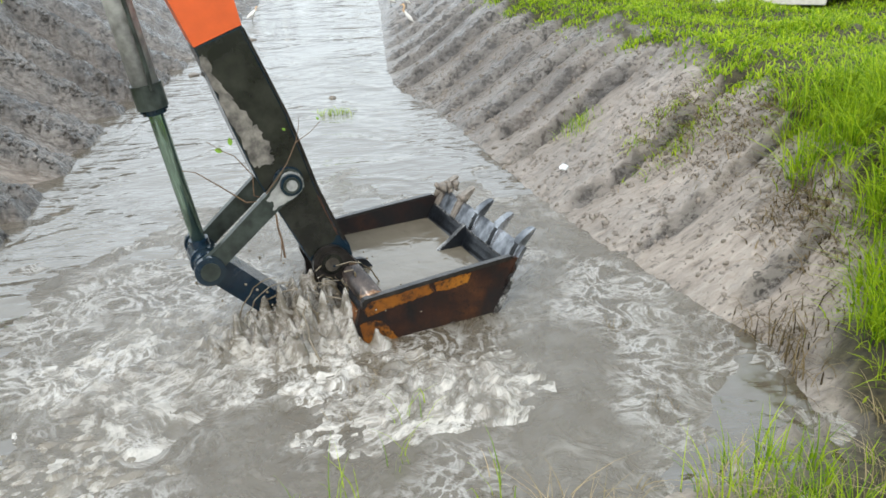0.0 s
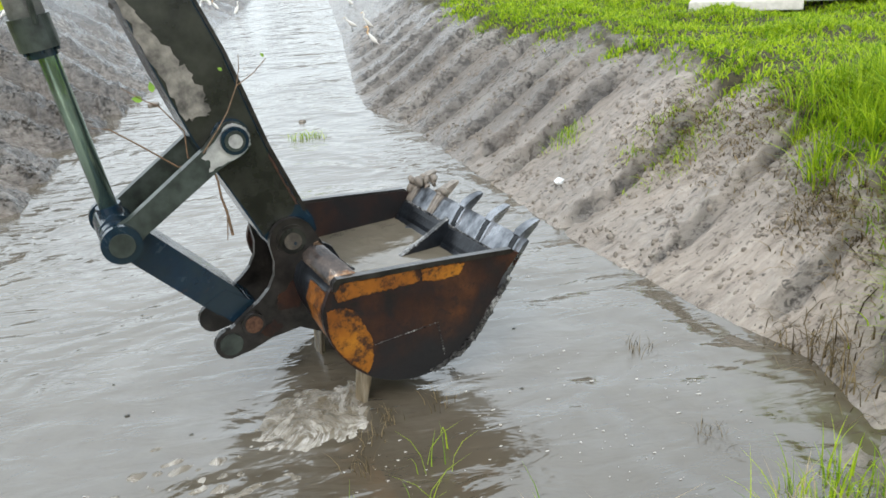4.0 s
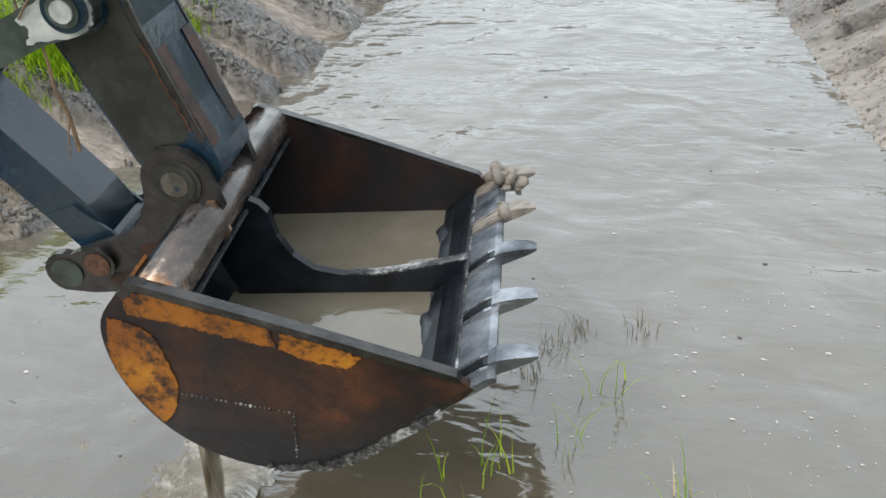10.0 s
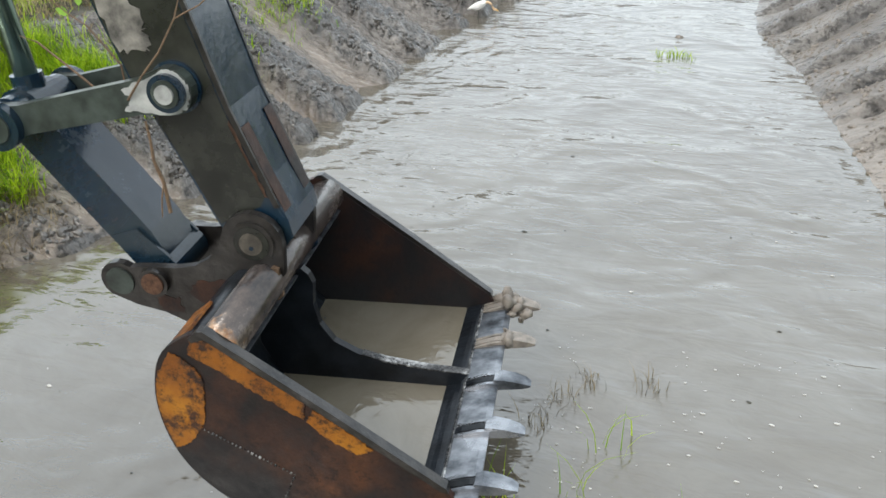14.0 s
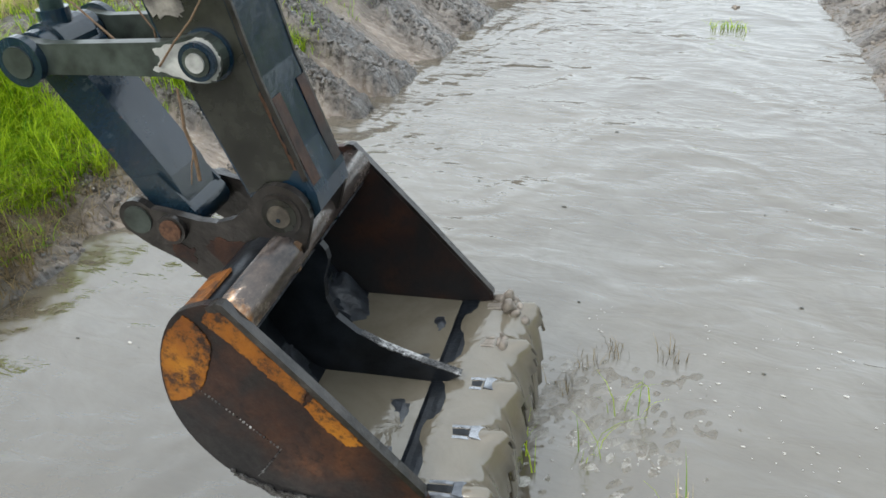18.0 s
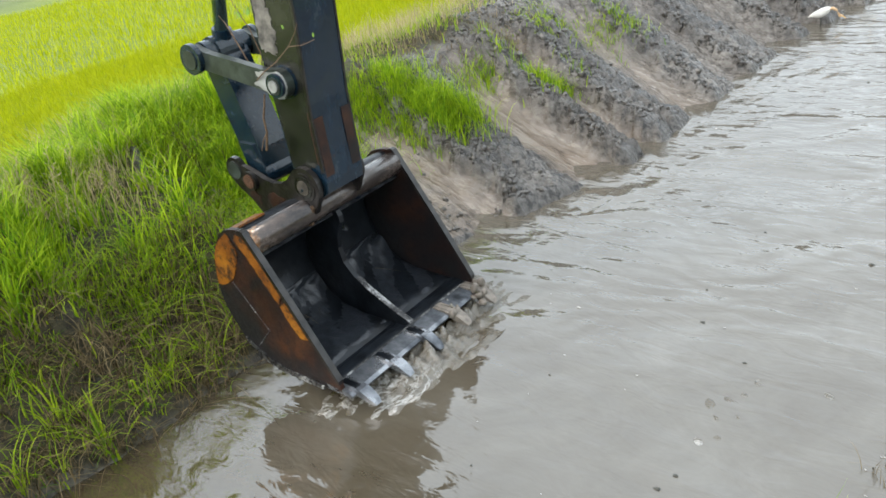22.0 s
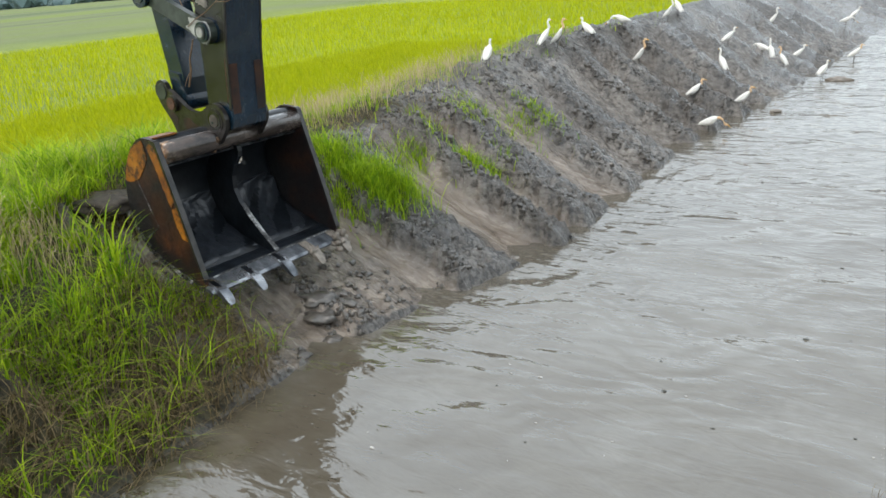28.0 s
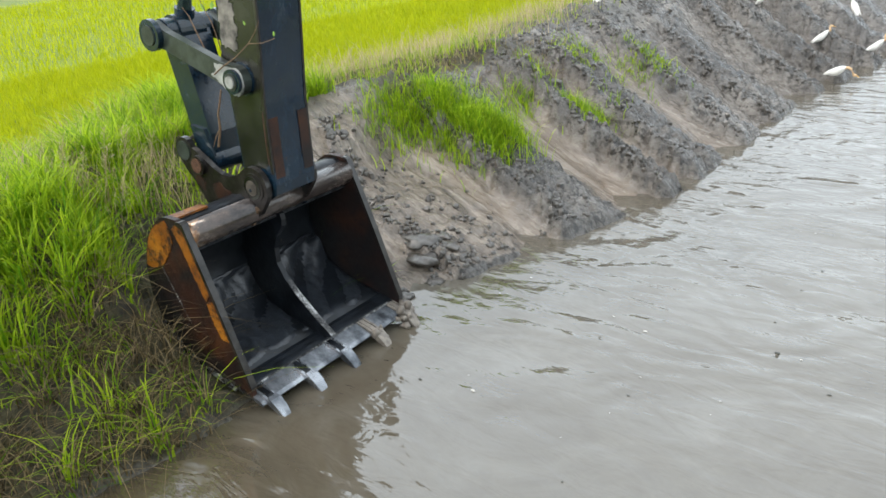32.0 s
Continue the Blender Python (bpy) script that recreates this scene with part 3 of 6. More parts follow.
def land(x, y):
    """Height of the ground, with how far it is turfed, rice field, freshly scraped; and the distance to the shore."""
    x, y = np.asarray(x, float), np.asarray(y, float)
    dl, dr = shore_distance(x, y, SHORE_LEFT), shore_distance(x, y, SHORE_RIGHT)
    wet = inside_water(x, y)
    left = dl < dr
    d = np.where(wet, -np.minimum(dl, dr), np.minimum(dl, dr))
    cut_l = smooth(2.4, 2.8, y + 0.25 * wobble(x, y, 0.9, 21))
    # the scraped banks lie flatter than the uncut one
    wide = np.where(d < 2.25, d / 1.8, d - 1.0)
    d = np.where(d < 0, d, np.where(left, d + cut_l * (wide - d), np.where(d < 1.9, d / 1.3, d - 0.438)))
    gl, sl, lip = swipes(x, y + 0.18 * (x + 3.6), 3)
    gr, sr, torn = passes(x, y, 4)
    slant = (y + 0.30 * (x + 3.6) + 0.05 * wobble(x, y, 1.6, 45) + 0.02 * wobble(x, y, 0.4, 46)) / 0.31
    teeth_l = 0.075 * (np.abs(np.sin(math.pi * slant)) ** 0.55 - 0.75) * (0.35 + 0.65 * smooth(-0.3, 0.4, wobble(x, y, 1.3, 47))) * (1 - smooth(9.0, 12.5, y))
    # left bank: slope, rough crest of spoil, fall to the rice field
    top_l = 1.08 + 0.08 * wobble(x, y, 1.6, 5) + 0.30 * smooth(4.5, 12.0, y)
    rise = np.clip(d / 1.25, 0, 1) ** (1 + 0.2 * cut_l)
    up_l = np.where(d > 0, top_l * (0.8 * rise + 0.2 * smooth(0, 1, rise)), d * 1.6)
    fall_l = smooth(1.5, 3.6, d)
    band = smooth(-0.5, 0.05, d) * (1 - smooth(0.85, 1.3, d))
    zl = up_l * (1 - fall_l) + 0.72 * fall_l + cut_l * (gl + teeth_l) * band
    # the slope that the bucket is digging
    dug = smooth(2.45, 2.8, y + 0.12 * wobble(x, y, 0.6, 23)) * (1 - smooth(4.3, 4.6, y + 0.1 * wobble(x, y, 0.7, 24))) * left
    floor_z = np.interp(-x, [3.6, 4.0, 4.4, 4.8, 5.2, 5.4, 5.6, 6.0], [-0.1, 0.10, 0.19, 0.31, 0.43, 0.56, 0.80, 1.5])
    zl = zl + dug * (np.minimum(zl, floor_z) - zl)
    soft_foot = smooth(1.3, 1.6, y) * (1 - smooth(2.5, 2.8, y)) * left
    foot_z = np.interp(-x, [3.7, 4.0, 4.6, 4.85, 5.1, 5.4, 5.8, 6.1], [-0.2, 0.02, 0.24, 0.46, 0.64, 0.80, 0.97, 1.4])
    zl = zl + soft_foot * (np.minimum(zl, foot_z) - zl)
    top_r = 1.08 + 0.07 * wobble(x, y, 2.0, 6)
    rise_r = np.clip(d / (0.95 + 0.55 * smooth(3.6, 5.2, y)), 0, 1)
    up_r = np.where(d > 0, top_r * (0.75 * rise_r + 0.25 * smooth(0, 1, rise_r)), d * 1.5)
    plug = smooth(3.0, 2.5, y) * smooth(2.9, 2.2, x)
    up_p = np.where(d > 0, 0.75 * smooth(0.1, 2.2, d) + 0.05 * np.minimum(d, 3), d * 0.25)
    band_r = smooth(-0.5, 0.05, d) * (1 - smooth(1.05, 1.5, d))
    zr = up_r * (1 - plug) + up_p * plug + (1 - plug) * gr * smooth(-0.05, 0.25, d) * band_r
    z = np.maximum(np.where(left, zl, zr), -0.9)
    near = np.exp(-(np.hypot(x + 1, y - 5) / 30) ** 2)
    scraped = np.where(left, sl * cut_l * (1 - 0.6 * dug) * (1 - 0.65 * smooth(6.5, 9.5, y)), sr * 0.9 * (1 - plug)) * np.where(left, band, band_r)
    lumps = np.where(left, 0.6, 0.35) * 0.045 * wobble(x, y, 0.6, 7) + 0.030 * wobble(x, y, 0.27, 8) + 0.020 * wobble(x, y, 0.13, 9) + 0.05 * np.maximum(wobble(x, y, 0.34, 10) - 0.45, 0)
    crumb = 0.050 * (grain(x, y, 0.19, 1) - 0.5) + 0.060 * (grain(x, y, 0.105, 2) - 0.5) + 0.046 * (grain(x, y, 0.058, 3) - 0.5)
    clods = 0.16 + 0.55 * smooth(0.05, 0.5, wobble(x, y, 1.2, 31)) + 0.5 * torn
    z = z + near * (lumps + crumb * np.where(left, 0.35 + 1.55 * lip * smooth(-0.4, 0.3, wobble(x, y, 0.9, 51)), 1.25 * clods)) * smooth(-0.12, 0.14, d) * (1 - 0.88 * scraped) * (1 - 0.4 * smooth(1.4, 2.0, d)) * (1 - 0.55 * dug)
    turf_l = np.maximum(smooth(1.05, 1.35, d + 0.25 * wobble(x, y, 1.1, 11)) * np.where(y < 6.6, 1, 0.25) * np.where(d > 1.9, 2, 1), (1 - cut_l) * smooth(-0.12, 0.15, d + 0.1 * wobble(x, y, 0.7, 15)))
    edge_r = np.interp(y, [3.0, 3.4, 3.8, 4.4, 5.2, 6.6, 8.0, 12.0], [0.28, 0.42, 0.62, 0.92, 1.22, 1.36, 1.42, 1.25])
    turf_r = np.maximum(smooth(-0.10, 0.14, d - edge_r + 0.22 * wobble(x, y, 1.5, 12) + 0.08 * wobble(x, y, 0.4, 14)), plug * smooth(-0.1, 0.4, d))
    turf = np.clip(np.where(left, turf_l, turf_r), 0, 1)
    rice = np.where(left, smooth(2.4, 3.4, d + 0.4 * wobble(x, y, 1.7, 13)), smooth(40, 60, d))
    land.dug = np.where(wet, 0, dug)
    land.torn = np.where(left, 0, torn * band_r * (1 - plug) * smooth(0.0, 0.2, d))
    return z, np.where(wet, 0, turf), np.where(wet, 0, rice), d, scraped


def steps(fine0, fine1, step, far, grow=1.12):
    mid = list(np.arange(fine0, fine1 + 1e-6, step))
    out, s = [], step
    while not out or out[-1] < far:
        s *= grow
        out.append((out[-1] if out else fine1) + s)
    low, s = [], step
    while not low or low[-1] > -far:
        s *= grow
        low.append((low[-1] if low else fine0) - s)
    return np.array(low[::-1] + mid + out)


def make_ground():
    xs, ys = steps(-6.5, 4.0, 0.034, 1400, 1.09), steps(1.2, 12.0, 0.026, 1400, 1.045)
    xs = np.array([x for k, x in enumerate(xs) if not -3.1 < x < -0.2 or k % 6 == 0])
    xs = np.unique(np.concatenate([xs[(xs < -5.6) | (xs > -3.3)], np.arange(-5.6, -3.3, 0.022)]))
    gx, gy = np.meshgrid(xs, ys)
    z, turf, rice, d, cut = land(gx, gy)
    dug, torn = land.dug, land.torn
    cut = np.where(gx > -1.4, 0.3 * cut, cut)
    ny, nx = gx.shape
    verts = np.stack([gx, gy, z], -1).reshape(-1, 3)
    idx = np.arange(nx * ny).reshape(ny, nx)
    quads = np.stack([idx[:-1, :-1], idx[:-1, 1:], idx[1:, 1:], idx[1:, :-1]], -1).reshape(-1, 4)
    me = bpy.data.meshes.new("ground")
    me.from_pydata(verts.tolist(), [], quads.tolist())
    # dry drops on the torn steps: their shade is put into the clay colour
    for key, values in (("dug", dug), ("meadow", smooth(-22, -46, gx + 3 * wobble(gx, gy, 30, 20))), ("turf", turf), ("field", rice), ("cut", cut), ("dry", smooth(-1.5, -1.2, gx) * (1 - 0.8 * smooth(5.5, 9.0, gy)) * (0.75 + 0.25 * smooth(-0.5, 0.5, wobble(gx, gy, 1.6, 19))) * (1 - 0.9 * torn))):
        me.attributes.new(key, "FLOAT", "POINT").data.foreach_set("value", values.ravel().astype(np.float32))
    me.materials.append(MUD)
    me.polygons.foreach_set("use_smooth", [True] * len(me.polygons))
    return tagged(new("ground", me), "grey-brown mud banks scraped in long grooves, with turf and rice field beyond", "ground", kind="structure")


make_ground()


def make_water_sheet():
    bm = bmesh.new()
    for x0, x1, y0, y1 in ((-6.5, 4.0, -7.0, 60.0),):
        bm.faces.new([bm.verts.new(p) for p in ((x0, y0, 0), (x1, y0, 0), (x1, y1, 0), (x0, y1, 0))])
    return tagged(finish("water", bm, WATER), "opaque grey-brown muddy water rippling in the ditch", "water", kind="structure")


water = make_water_sheet()


# ---------------------------------------------------------------- grass
def blades(name, spots, mat, label, category, rng, height, width, lean=0.5, segments=3, heading=None, tall=1.0):
    """One object of many bent blades; spots: rows of x, y, z."""
    n = len(spots)
    h = rng.uniform(height[0], height[1], n) * tall
    w = rng.uniform(width[0], width[1], n)
    a = rng.uniform(0, math.tau, n) if heading is None else heading
    ln = rng.uniform(0.1, 1.0, n) * lean * h
    side = np.stack([-np.sin(a), np.cos(a), np.zeros(n)], 1)
    out = np.stack([np.cos(a), np.sin(a), np.zeros(n)], 1)
    rows = []
    for k in range(segments + 1):
        t = k / segments
        c = spots + out * (ln * t ** 2)[:, None] + np.array([0, 0, 1]) * (h * (t - 0.25 * lean * t ** 3))[:, None]
        wd = (w * (1 - t) ** 0.7)[:, None]
        if k < segments:
            rows += [c - side * wd / 2, c + side * wd / 2]
        else:
            rows += [c]
    m = 2 * segments + 1
    verts = np.stack(rows, 1).reshape(-1, 3)
    base = (np.arange(n) * m)[:, None]
    faces = []
    for k in range(segments - 1):
        faces.append(base + np.array([[2 * k, 2 * k + 1, 2 * k + 3, 2 * k + 2]]))
    quads = np.concatenate(faces, 0).tolist() if faces else []
    tris = (base + np.array([[2 * segments - 2, 2 * segments - 1, 2 * segments]])).tolist()
    me = bpy.data.meshes.new(name)
    me.from_pydata(verts.tolist(), [], quads + tris)
    me.materials.append(mat)
    me.polygons.foreach_set("use_smooth", [True] * len(me.polygons))
    return tagged(new(name, me), label, category, kind="stuff")


def scatter(rng, x0, x1, y0, y1, n, keep):
    x, y = rng.uniform(x0, x1, n), rng.uniform(y0, y1, n)
    z, turf, rice, d, cut = land(x, y)
    ok = keep(x, y, z, turf, rice, d, rng.uniform(0, 1, n))
    return np.stack([x, y, z - 0.01], 1)[ok]


def fans(name, centres, per, mat, label, category, rng, height, width, lean, spread, segments=4):
    """Clumps whose blades spread outwards from their middles."""
    n = len(centres)
    off = rng.normal(0, spread, (n * per, 2)) * np.repeat(rng.uniform(0.5, 1.4, n), per)[:, None]
    spots = np.repeat(centres, per, 0)
    spots[:, :2] += off
    lifted = land(spots[:, 0], spots[:, 1])[0] - 0.01
    spots[:, 2] = np.maximum(lifted, -0.02)
    heading = np.arctan2(off[:, 1], off[:, 0]) + rng.normal(0, 0.7, n * per)
    tall = np.repeat(rng.uniform(0.55, 1.25, n), per)
    return blades(name, spots, mat, label, category, rng, height, width, lean, segments, heading, tall)


def crushed(x, y):
    """The strip of bank that the bucket drives into at the end."""
    return (y > 1.45) & (y < 2.95) & (x > -5.05)


rng = np.random.RandomState(5)
spots = scatter(rng, -5.05, -3.7, 1.45, 2.95, 300, lambda x, y, z, t, r, d, u: (d > 0.1) & (u < 0.20 + 0.6 * smooth(0.5, 1.0, d)))
fresh_strip = fans("crushed_grass", spots, 16, GRASS, "green grass that the bucket presses back and down", "grass", rng, (0.14, 0.48), (0.006, 0.014), 1.6, 0.07)
spots = scatter(rng, -5.05, -3.7, 1.45, 2.95, 3600, lambda x, y, z, t, r, d, u: (d > -0.05) & (u < 0.9) & (wobble(x, y, 0.5, 37) > -0.35))
dead_strip = blades("crushed_straw", spots, STRAW, "dead brown stalks that the bucket presses down", "grass", rng, (0.12, 0.42), (0.004, 0.009), 2.0, 4)
drng = np.random.RandomState(15)
spots = scatter(drng, -6.3, -4.55, 2.70, 4.15, 800, lambda x, y, z, t, r, d, u: u < 0.85 - 0.6 * smooth(-5.0, -4.6, x + 0.25 * wobble(x, y, 0.5, 48)))
torn_turf = fans("torn_turf", spots, 20, GRASS, "green grass on the slope until the bucket scrapes it off", "grass", drng, (0.12, 0.38), (0.007, 0.016), 1.3, 0.06)
spots = scatter(drng, -5.2, -4.1, 2.75, 4.0, 2600, lambda x, y, z, t, r, d, u: u < 0.9 - 0.7 * smooth(-4.6, -4.15, x + 0.2 * wobble(x, y, 0.5, 49)))
torn_straw = blades("torn_straw", spots, STRAW, "dead brown stalks on the slope until the bucket scrapes it", "grass", drng, (0.06, 0.24), (0.004, 0.009), 2.2, 4)
spots = scatter(rng, -8, -3.6, -0.8, 4.6, 3000, lambda x, y, z, t, r, d, u: (u < t * (0.25 + 0.75 * (wobble(x, y, 0.5, 31) > -0.1)) * (0.04 + 0.96 * smooth(0.62 - 0.4 * smooth(1.4, 0.6, y), 1.15 - 0.5 * smooth(1.4, 0.6, y), d))) & (d > 0.08) & (r < 0.7) & (y < 3.1 + 1.2 * (d > 1.2)) & ~crushed(x, y) & ~((y > 1.6) & (y < 3.1) & (x > -5.9) & (np.sin(x * 91.7 + y * 57.3) < 0.35)))
fans("bank_grass", spots, 26, GRASS, "tall fresh green grass in clumps on the uncut bank", "grass", rng, (0.16, 0.48), (0.008, 0.020), 1.2, 0.05)
spots = scatter(rng, -8, -3.6, -0.8, 3.4, 12000, lambda x, y, z, t, r, d, u: (u < t) & (d > 0.45) & (r < 0.7) & ~crushed(x, y))
blades("under_grass", spots, GRASS, "short grass between the tall clumps", "grass", rng, (0.05, 0.16), (0.006, 0.012), 1.2)
spots = scatter(rng, -6, -3.6, -0.8, 3.2, 20000, lambda x, y, z, t, r, d, u: (u < (1 - smooth(0.55, 1.15, d)) * (t > 0.02) * (0.75 + 0.25 * smooth(0.8, 1.3, y)) * (wobble(x, y, 0.5, 37) > -0.35)) & (d > -0.08) & ~crushed(x, y))
blades("dead_grass", spots, STRAW, "matted dead brown grass at the foot of the bank", "grass", rng, (0.12, 0.42), (0.004, 0.010), 2.2, 4)
spots = scatter(rng, -5, -3.6, -0.8, 3.1, 360, lambda x, y, z, t, r, d, u: (u < 0.2) & (d > 0.02) & (d < 0.7) & ~crushed(x, y))
fans("foot_grass", spots, 14, GRASS, "thin green grass among dead stalks by the water", "grass", rng, (0.18, 0.46), (0.006, 0.013), 1.6, 0.06)
spots = scatter(rng, -8, -3.6, 3.6, 14, 30000, lambda x, y, z, t, r, d, u: (u < t * 0.6 * (wobble(x, y, 0.8, 33) > 0)) & (r < 0.6))
blades("bank_top_grass", spots, GRASS, "green grass in patches along the bank top", "grass", rng, (0.06, 0.24), (0.006, 0.012), 1.1)
spots = scatter(rng, -8, -3.6, 0.0, 12, 60000, lambda x, y, z, t, r, d, u: (u < np.maximum(t, 0.5) * smooth(1.15, 1.7, d)) & (r < 0.9))
blades("dry_grass", spots[::2], SEEDING, "thin tan grass between bank and field", "grass", rng, (0.05, 0.20), (0.004, 0.009), 1.5)
blades("verge_grass", spots[1::2], GRASS, "thin green grass between bank and field", "grass", rng, (0.05, 0.22), (0.005, 0.010), 1.4)
spots = scatter(rng, -8.5, -4.6, -0.5, 9, 26000, lambda x, y, z, t, r, d, u: (u < smooth(1.1, 1.8, d) * (1 - smooth(3.0, 3.9, d)) * (1 - 0.6 * smooth(2.6, 3.6, y))) & (wobble(x, y, 1.4, 39) > -0.35))
blades("seeding_grass", spots, SEEDING, "pale tan seeding grass between bank and field", "grass", rng, (0.20, 0.46), (0.004, 0.009), 0.9)
spots = scatter(rng, 1.0, 8, 2.6, 14, 5200, lambda x, y, z, t, r, d, u: (u < t) & (d > 0.3))
fans("turf_grass", spots, 24, GRASS, "bright green grass and weeds on the bank top", "grass", rng, (0.03, 0.12), (0.010, 0.024), 1.5, 0.09, 3)
spots = scatter(rng, 2.2, 3.9, 2.6, 5.2, 420, lambda x, y, z, t, r, d, u: (u < t) & (d > 0.25))
fans("bank_weeds", spots, 26, GRASS, "tall rank green grass hanging down the bank", "grass", rng, (0.14, 0.46), (0.006, 0.014), 1.4, 0.06)
spots = scatter(rng, 1.05, 3.0, 0.9, 2.40, 330, lambda x, y, z, t, r, d, u: (u < 0.6 * smooth(-0.3, 0.25, d)) & (d > -0.25))
fans("shore_grass", spots, 12, GRASS, "loose green grass growing out of the shallow water", "grass", rng, (0.12, 0.36), (0.005, 0.011), 0.9, 0.05)
spots = scatter(rng, 0.2, 2.2, 1.6, 2.6, 220, lambda x, y, z, t, r, d, u: (u < 0.45) & (d > -0.55) & (wobble(x, y, 0.6, 35) > -0.1))
fans("shore_straw", spots, 9, SEEDING, "yellowed straw among the shore grass", "grass", rng, (0.08, 0.26), (0.004, 0.008), 1.6, 0.05)
spots = scatter(rng, -2.6, 5.0, -6.0, 2.0, 1900, lambda x, y, z, t, r, d, u: (d > 0.1) & ~((x > 0.9) & (y > 0.9)))
fans("trodden_grass", spots, 14, GRASS, "trodden green grass on the near bank", "grass", rng, (0.05, 0.16), (0.006, 0.014), 1.4, 0.09, 3)
spots = scatter(rng, -8, -3.8, -6.0, -0.8, 900, lambda x, y, z, t, r, d, u: (d > 0.2) & (r < 0.8))
fans("uncut_bank_grass", spots, 18, GRASS, "green grass on the uncut bank behind", "grass", rng, (0.14, 0.40), (0.008, 0.018), 1.2, 0.08, 3)
spots = scatter(rng, -13, -5.2, -1, 16, 130000, lambda x, y, z, t, r, d, u: (u < r))
blades("rice_plants", spots, RICE, "dense yellow-green rice plants in the field", "rice", rng, (0.12, 0.28), (0.007, 0.016), 0.9, 2)
spots = scatter(rng, -30, -5.2, -4, 36, 110000, lambda x, y, z, t, r, d, u: (u < r) & ((x < -13) | (y > 16)))
blades("far_rice_plants", spots, RICE, "dense yellow-green rice plants further out in the field", "rice", rng, (0.14, 0.30), (0.010, 0.024), 0.9, 2)


def clumps(name, count, keep, size, mat, label, category, rng, area, small=1):
    """One object of many small crumbled lumps lying on the ground."""
    x0, x1, y0, y1 = area
    x, y = rng.uniform(x0, x1, count), rng.uniform(y0, y1, count)
    z, turf, rice, d, cut = land(x, y)
    ok = keep(x, y, turf, d, cut, rng.uniform(0, 1, count))
    base = bmesh.new()
    bmesh.ops.create_icosphere(base, subdivisions=small, radius=1)
    bv = np.array([v.co for v in base.verts])
    bf = np.array([[v.index for v in f.verts] for f in base.faces])
    base.free()
    verts, faces = [], []
    for px, py, pz in zip(x[ok], y[ok], z[ok]):
        s = rng.uniform(size[0], size[1]) * rng.choice([0.6, 1.0, 1.0, 1.5])
        w = bv * (1 + rng.uniform(-0.3, 0.3, (len(bv), 1))) * s * rng.uniform(0.7, 1.3, 3)
        faces.append(bf + len(verts) * len(bv))
        verts.append(w + (px, py, pz + s * 0.2))
    me = bpy.data.meshes.new(name)
    me.from_pydata(np.concatenate(verts).tolist(), [], np.concatenate(faces).tolist())
    me.materials.append(mat)
    return tagged(new(name, me), label, category, kind="stuff")


def rim(x, y):
    """How far a place on the scraped bank lies on the crumbly ridge between two channels."""
    return swipes(x, y + 0.18 * (x + 3.6), 3)[2]


clumps("mud_clods", 90000, lambda x, y, t, d, c, u: (d > 0.0) & (d < 1.5) & (t < 0.6) & (c < 0.15) & (u < 0.03 + 0.42 * smooth(0.35, 0.85, rim(x, y)) * (wobble(x, y, 0.5, 41) > -0.2)), (0.008, 0.022), WET_CLAY, "crumbled clods of dark grey mud along the scraped ridges", "mud", np.random.RandomState(8), (-5.9, -3.3, 2.6, 13))
clumps("mud_crumbs", 26000, lambda x, y, t, d, c, u: (d > 0.0) & (d < 1.6) & (t < 0.6) & (u < 0.05 + 0.45 * smooth(0.0, 0.5, wobble(x, y, 0.6, 42))), (0.006, 0.017), CLAY, "crumbled grey mud on the far bank", "mud", np.random.RandomState(9), (0.2, 3.4, 3.0, 11))

clumps("wet_clods", 1500, lambda x, y, t, d, c, u: (d > -0.02) & (d < 1.1) & (u < 0.04 + 0.6 * (1 - smooth(0.05, 0.30, d)) * (wobble(x, y, 0.4, 44) > -0.1) + 0.25 * (wobble(x, y, 0.5, 44) > 0.45)), (0.006, 0.022), WET_CLAY, "wet dark clods fallen along the dug slope", "mud", np.random.RandomState(10), (-5.5, -3.6, 2.5, 4.7))


# ---------------------------------------------------------------- foam and floating things
def churn_patch(name, rx, ry, height, seed, label, mat=CHURN):
    """A lumpy sheet of foaming water whose edges dive under the surface."""
    n = 90
    u, v = np.meshgrid(np.linspace(-1, 1, n), np.linspace(-1, 1, n))
    r = np.hypot(u, v) + 0.20 * wobble(u, v, 0.9, seed) + 0.12 * wobble(u, v, 0.3, seed + 3) + 0.10 * (grain(u, v, 0.09, seed + 4) - 0.5)
    fall = np.clip(1 - r, -0.4, 1)
    lumps = wobble(u * rx, v * ry, 0.33, seed + 1) + 0.7 * wobble(u * rx, v * ry, 0.15, seed + 2) + 0.35 * (grain(u * rx, v * ry, 0.07, seed) - 0.5)
    z = np.where(fall > 0, height * (0.30 * smooth(0, 0.8, fall) + 0.5 * np.abs(lumps) * smooth(0.05, 0.7, fall)) + 0.004, fall * 0.3) - 0.006
    idx = np.arange(n * n).reshape(n, n)
    quads = np.stack([idx[:-1, :-1], idx[:-1, 1:], idx[1:, 1:], idx[1:, :-1]], -1).reshape(-1, 4)
    me = bpy.data.meshes.new(name)
    me.from_pydata(np.stack([u * rx, v * ry, z], -1).reshape(-1, 3).tolist(), [], quads.tolist())
    me.materials.append(mat)
    me.polygons.foreach_set("use_smooth", [True] * len(me.polygons))
    return tagged(new(name, me), label, "foam")


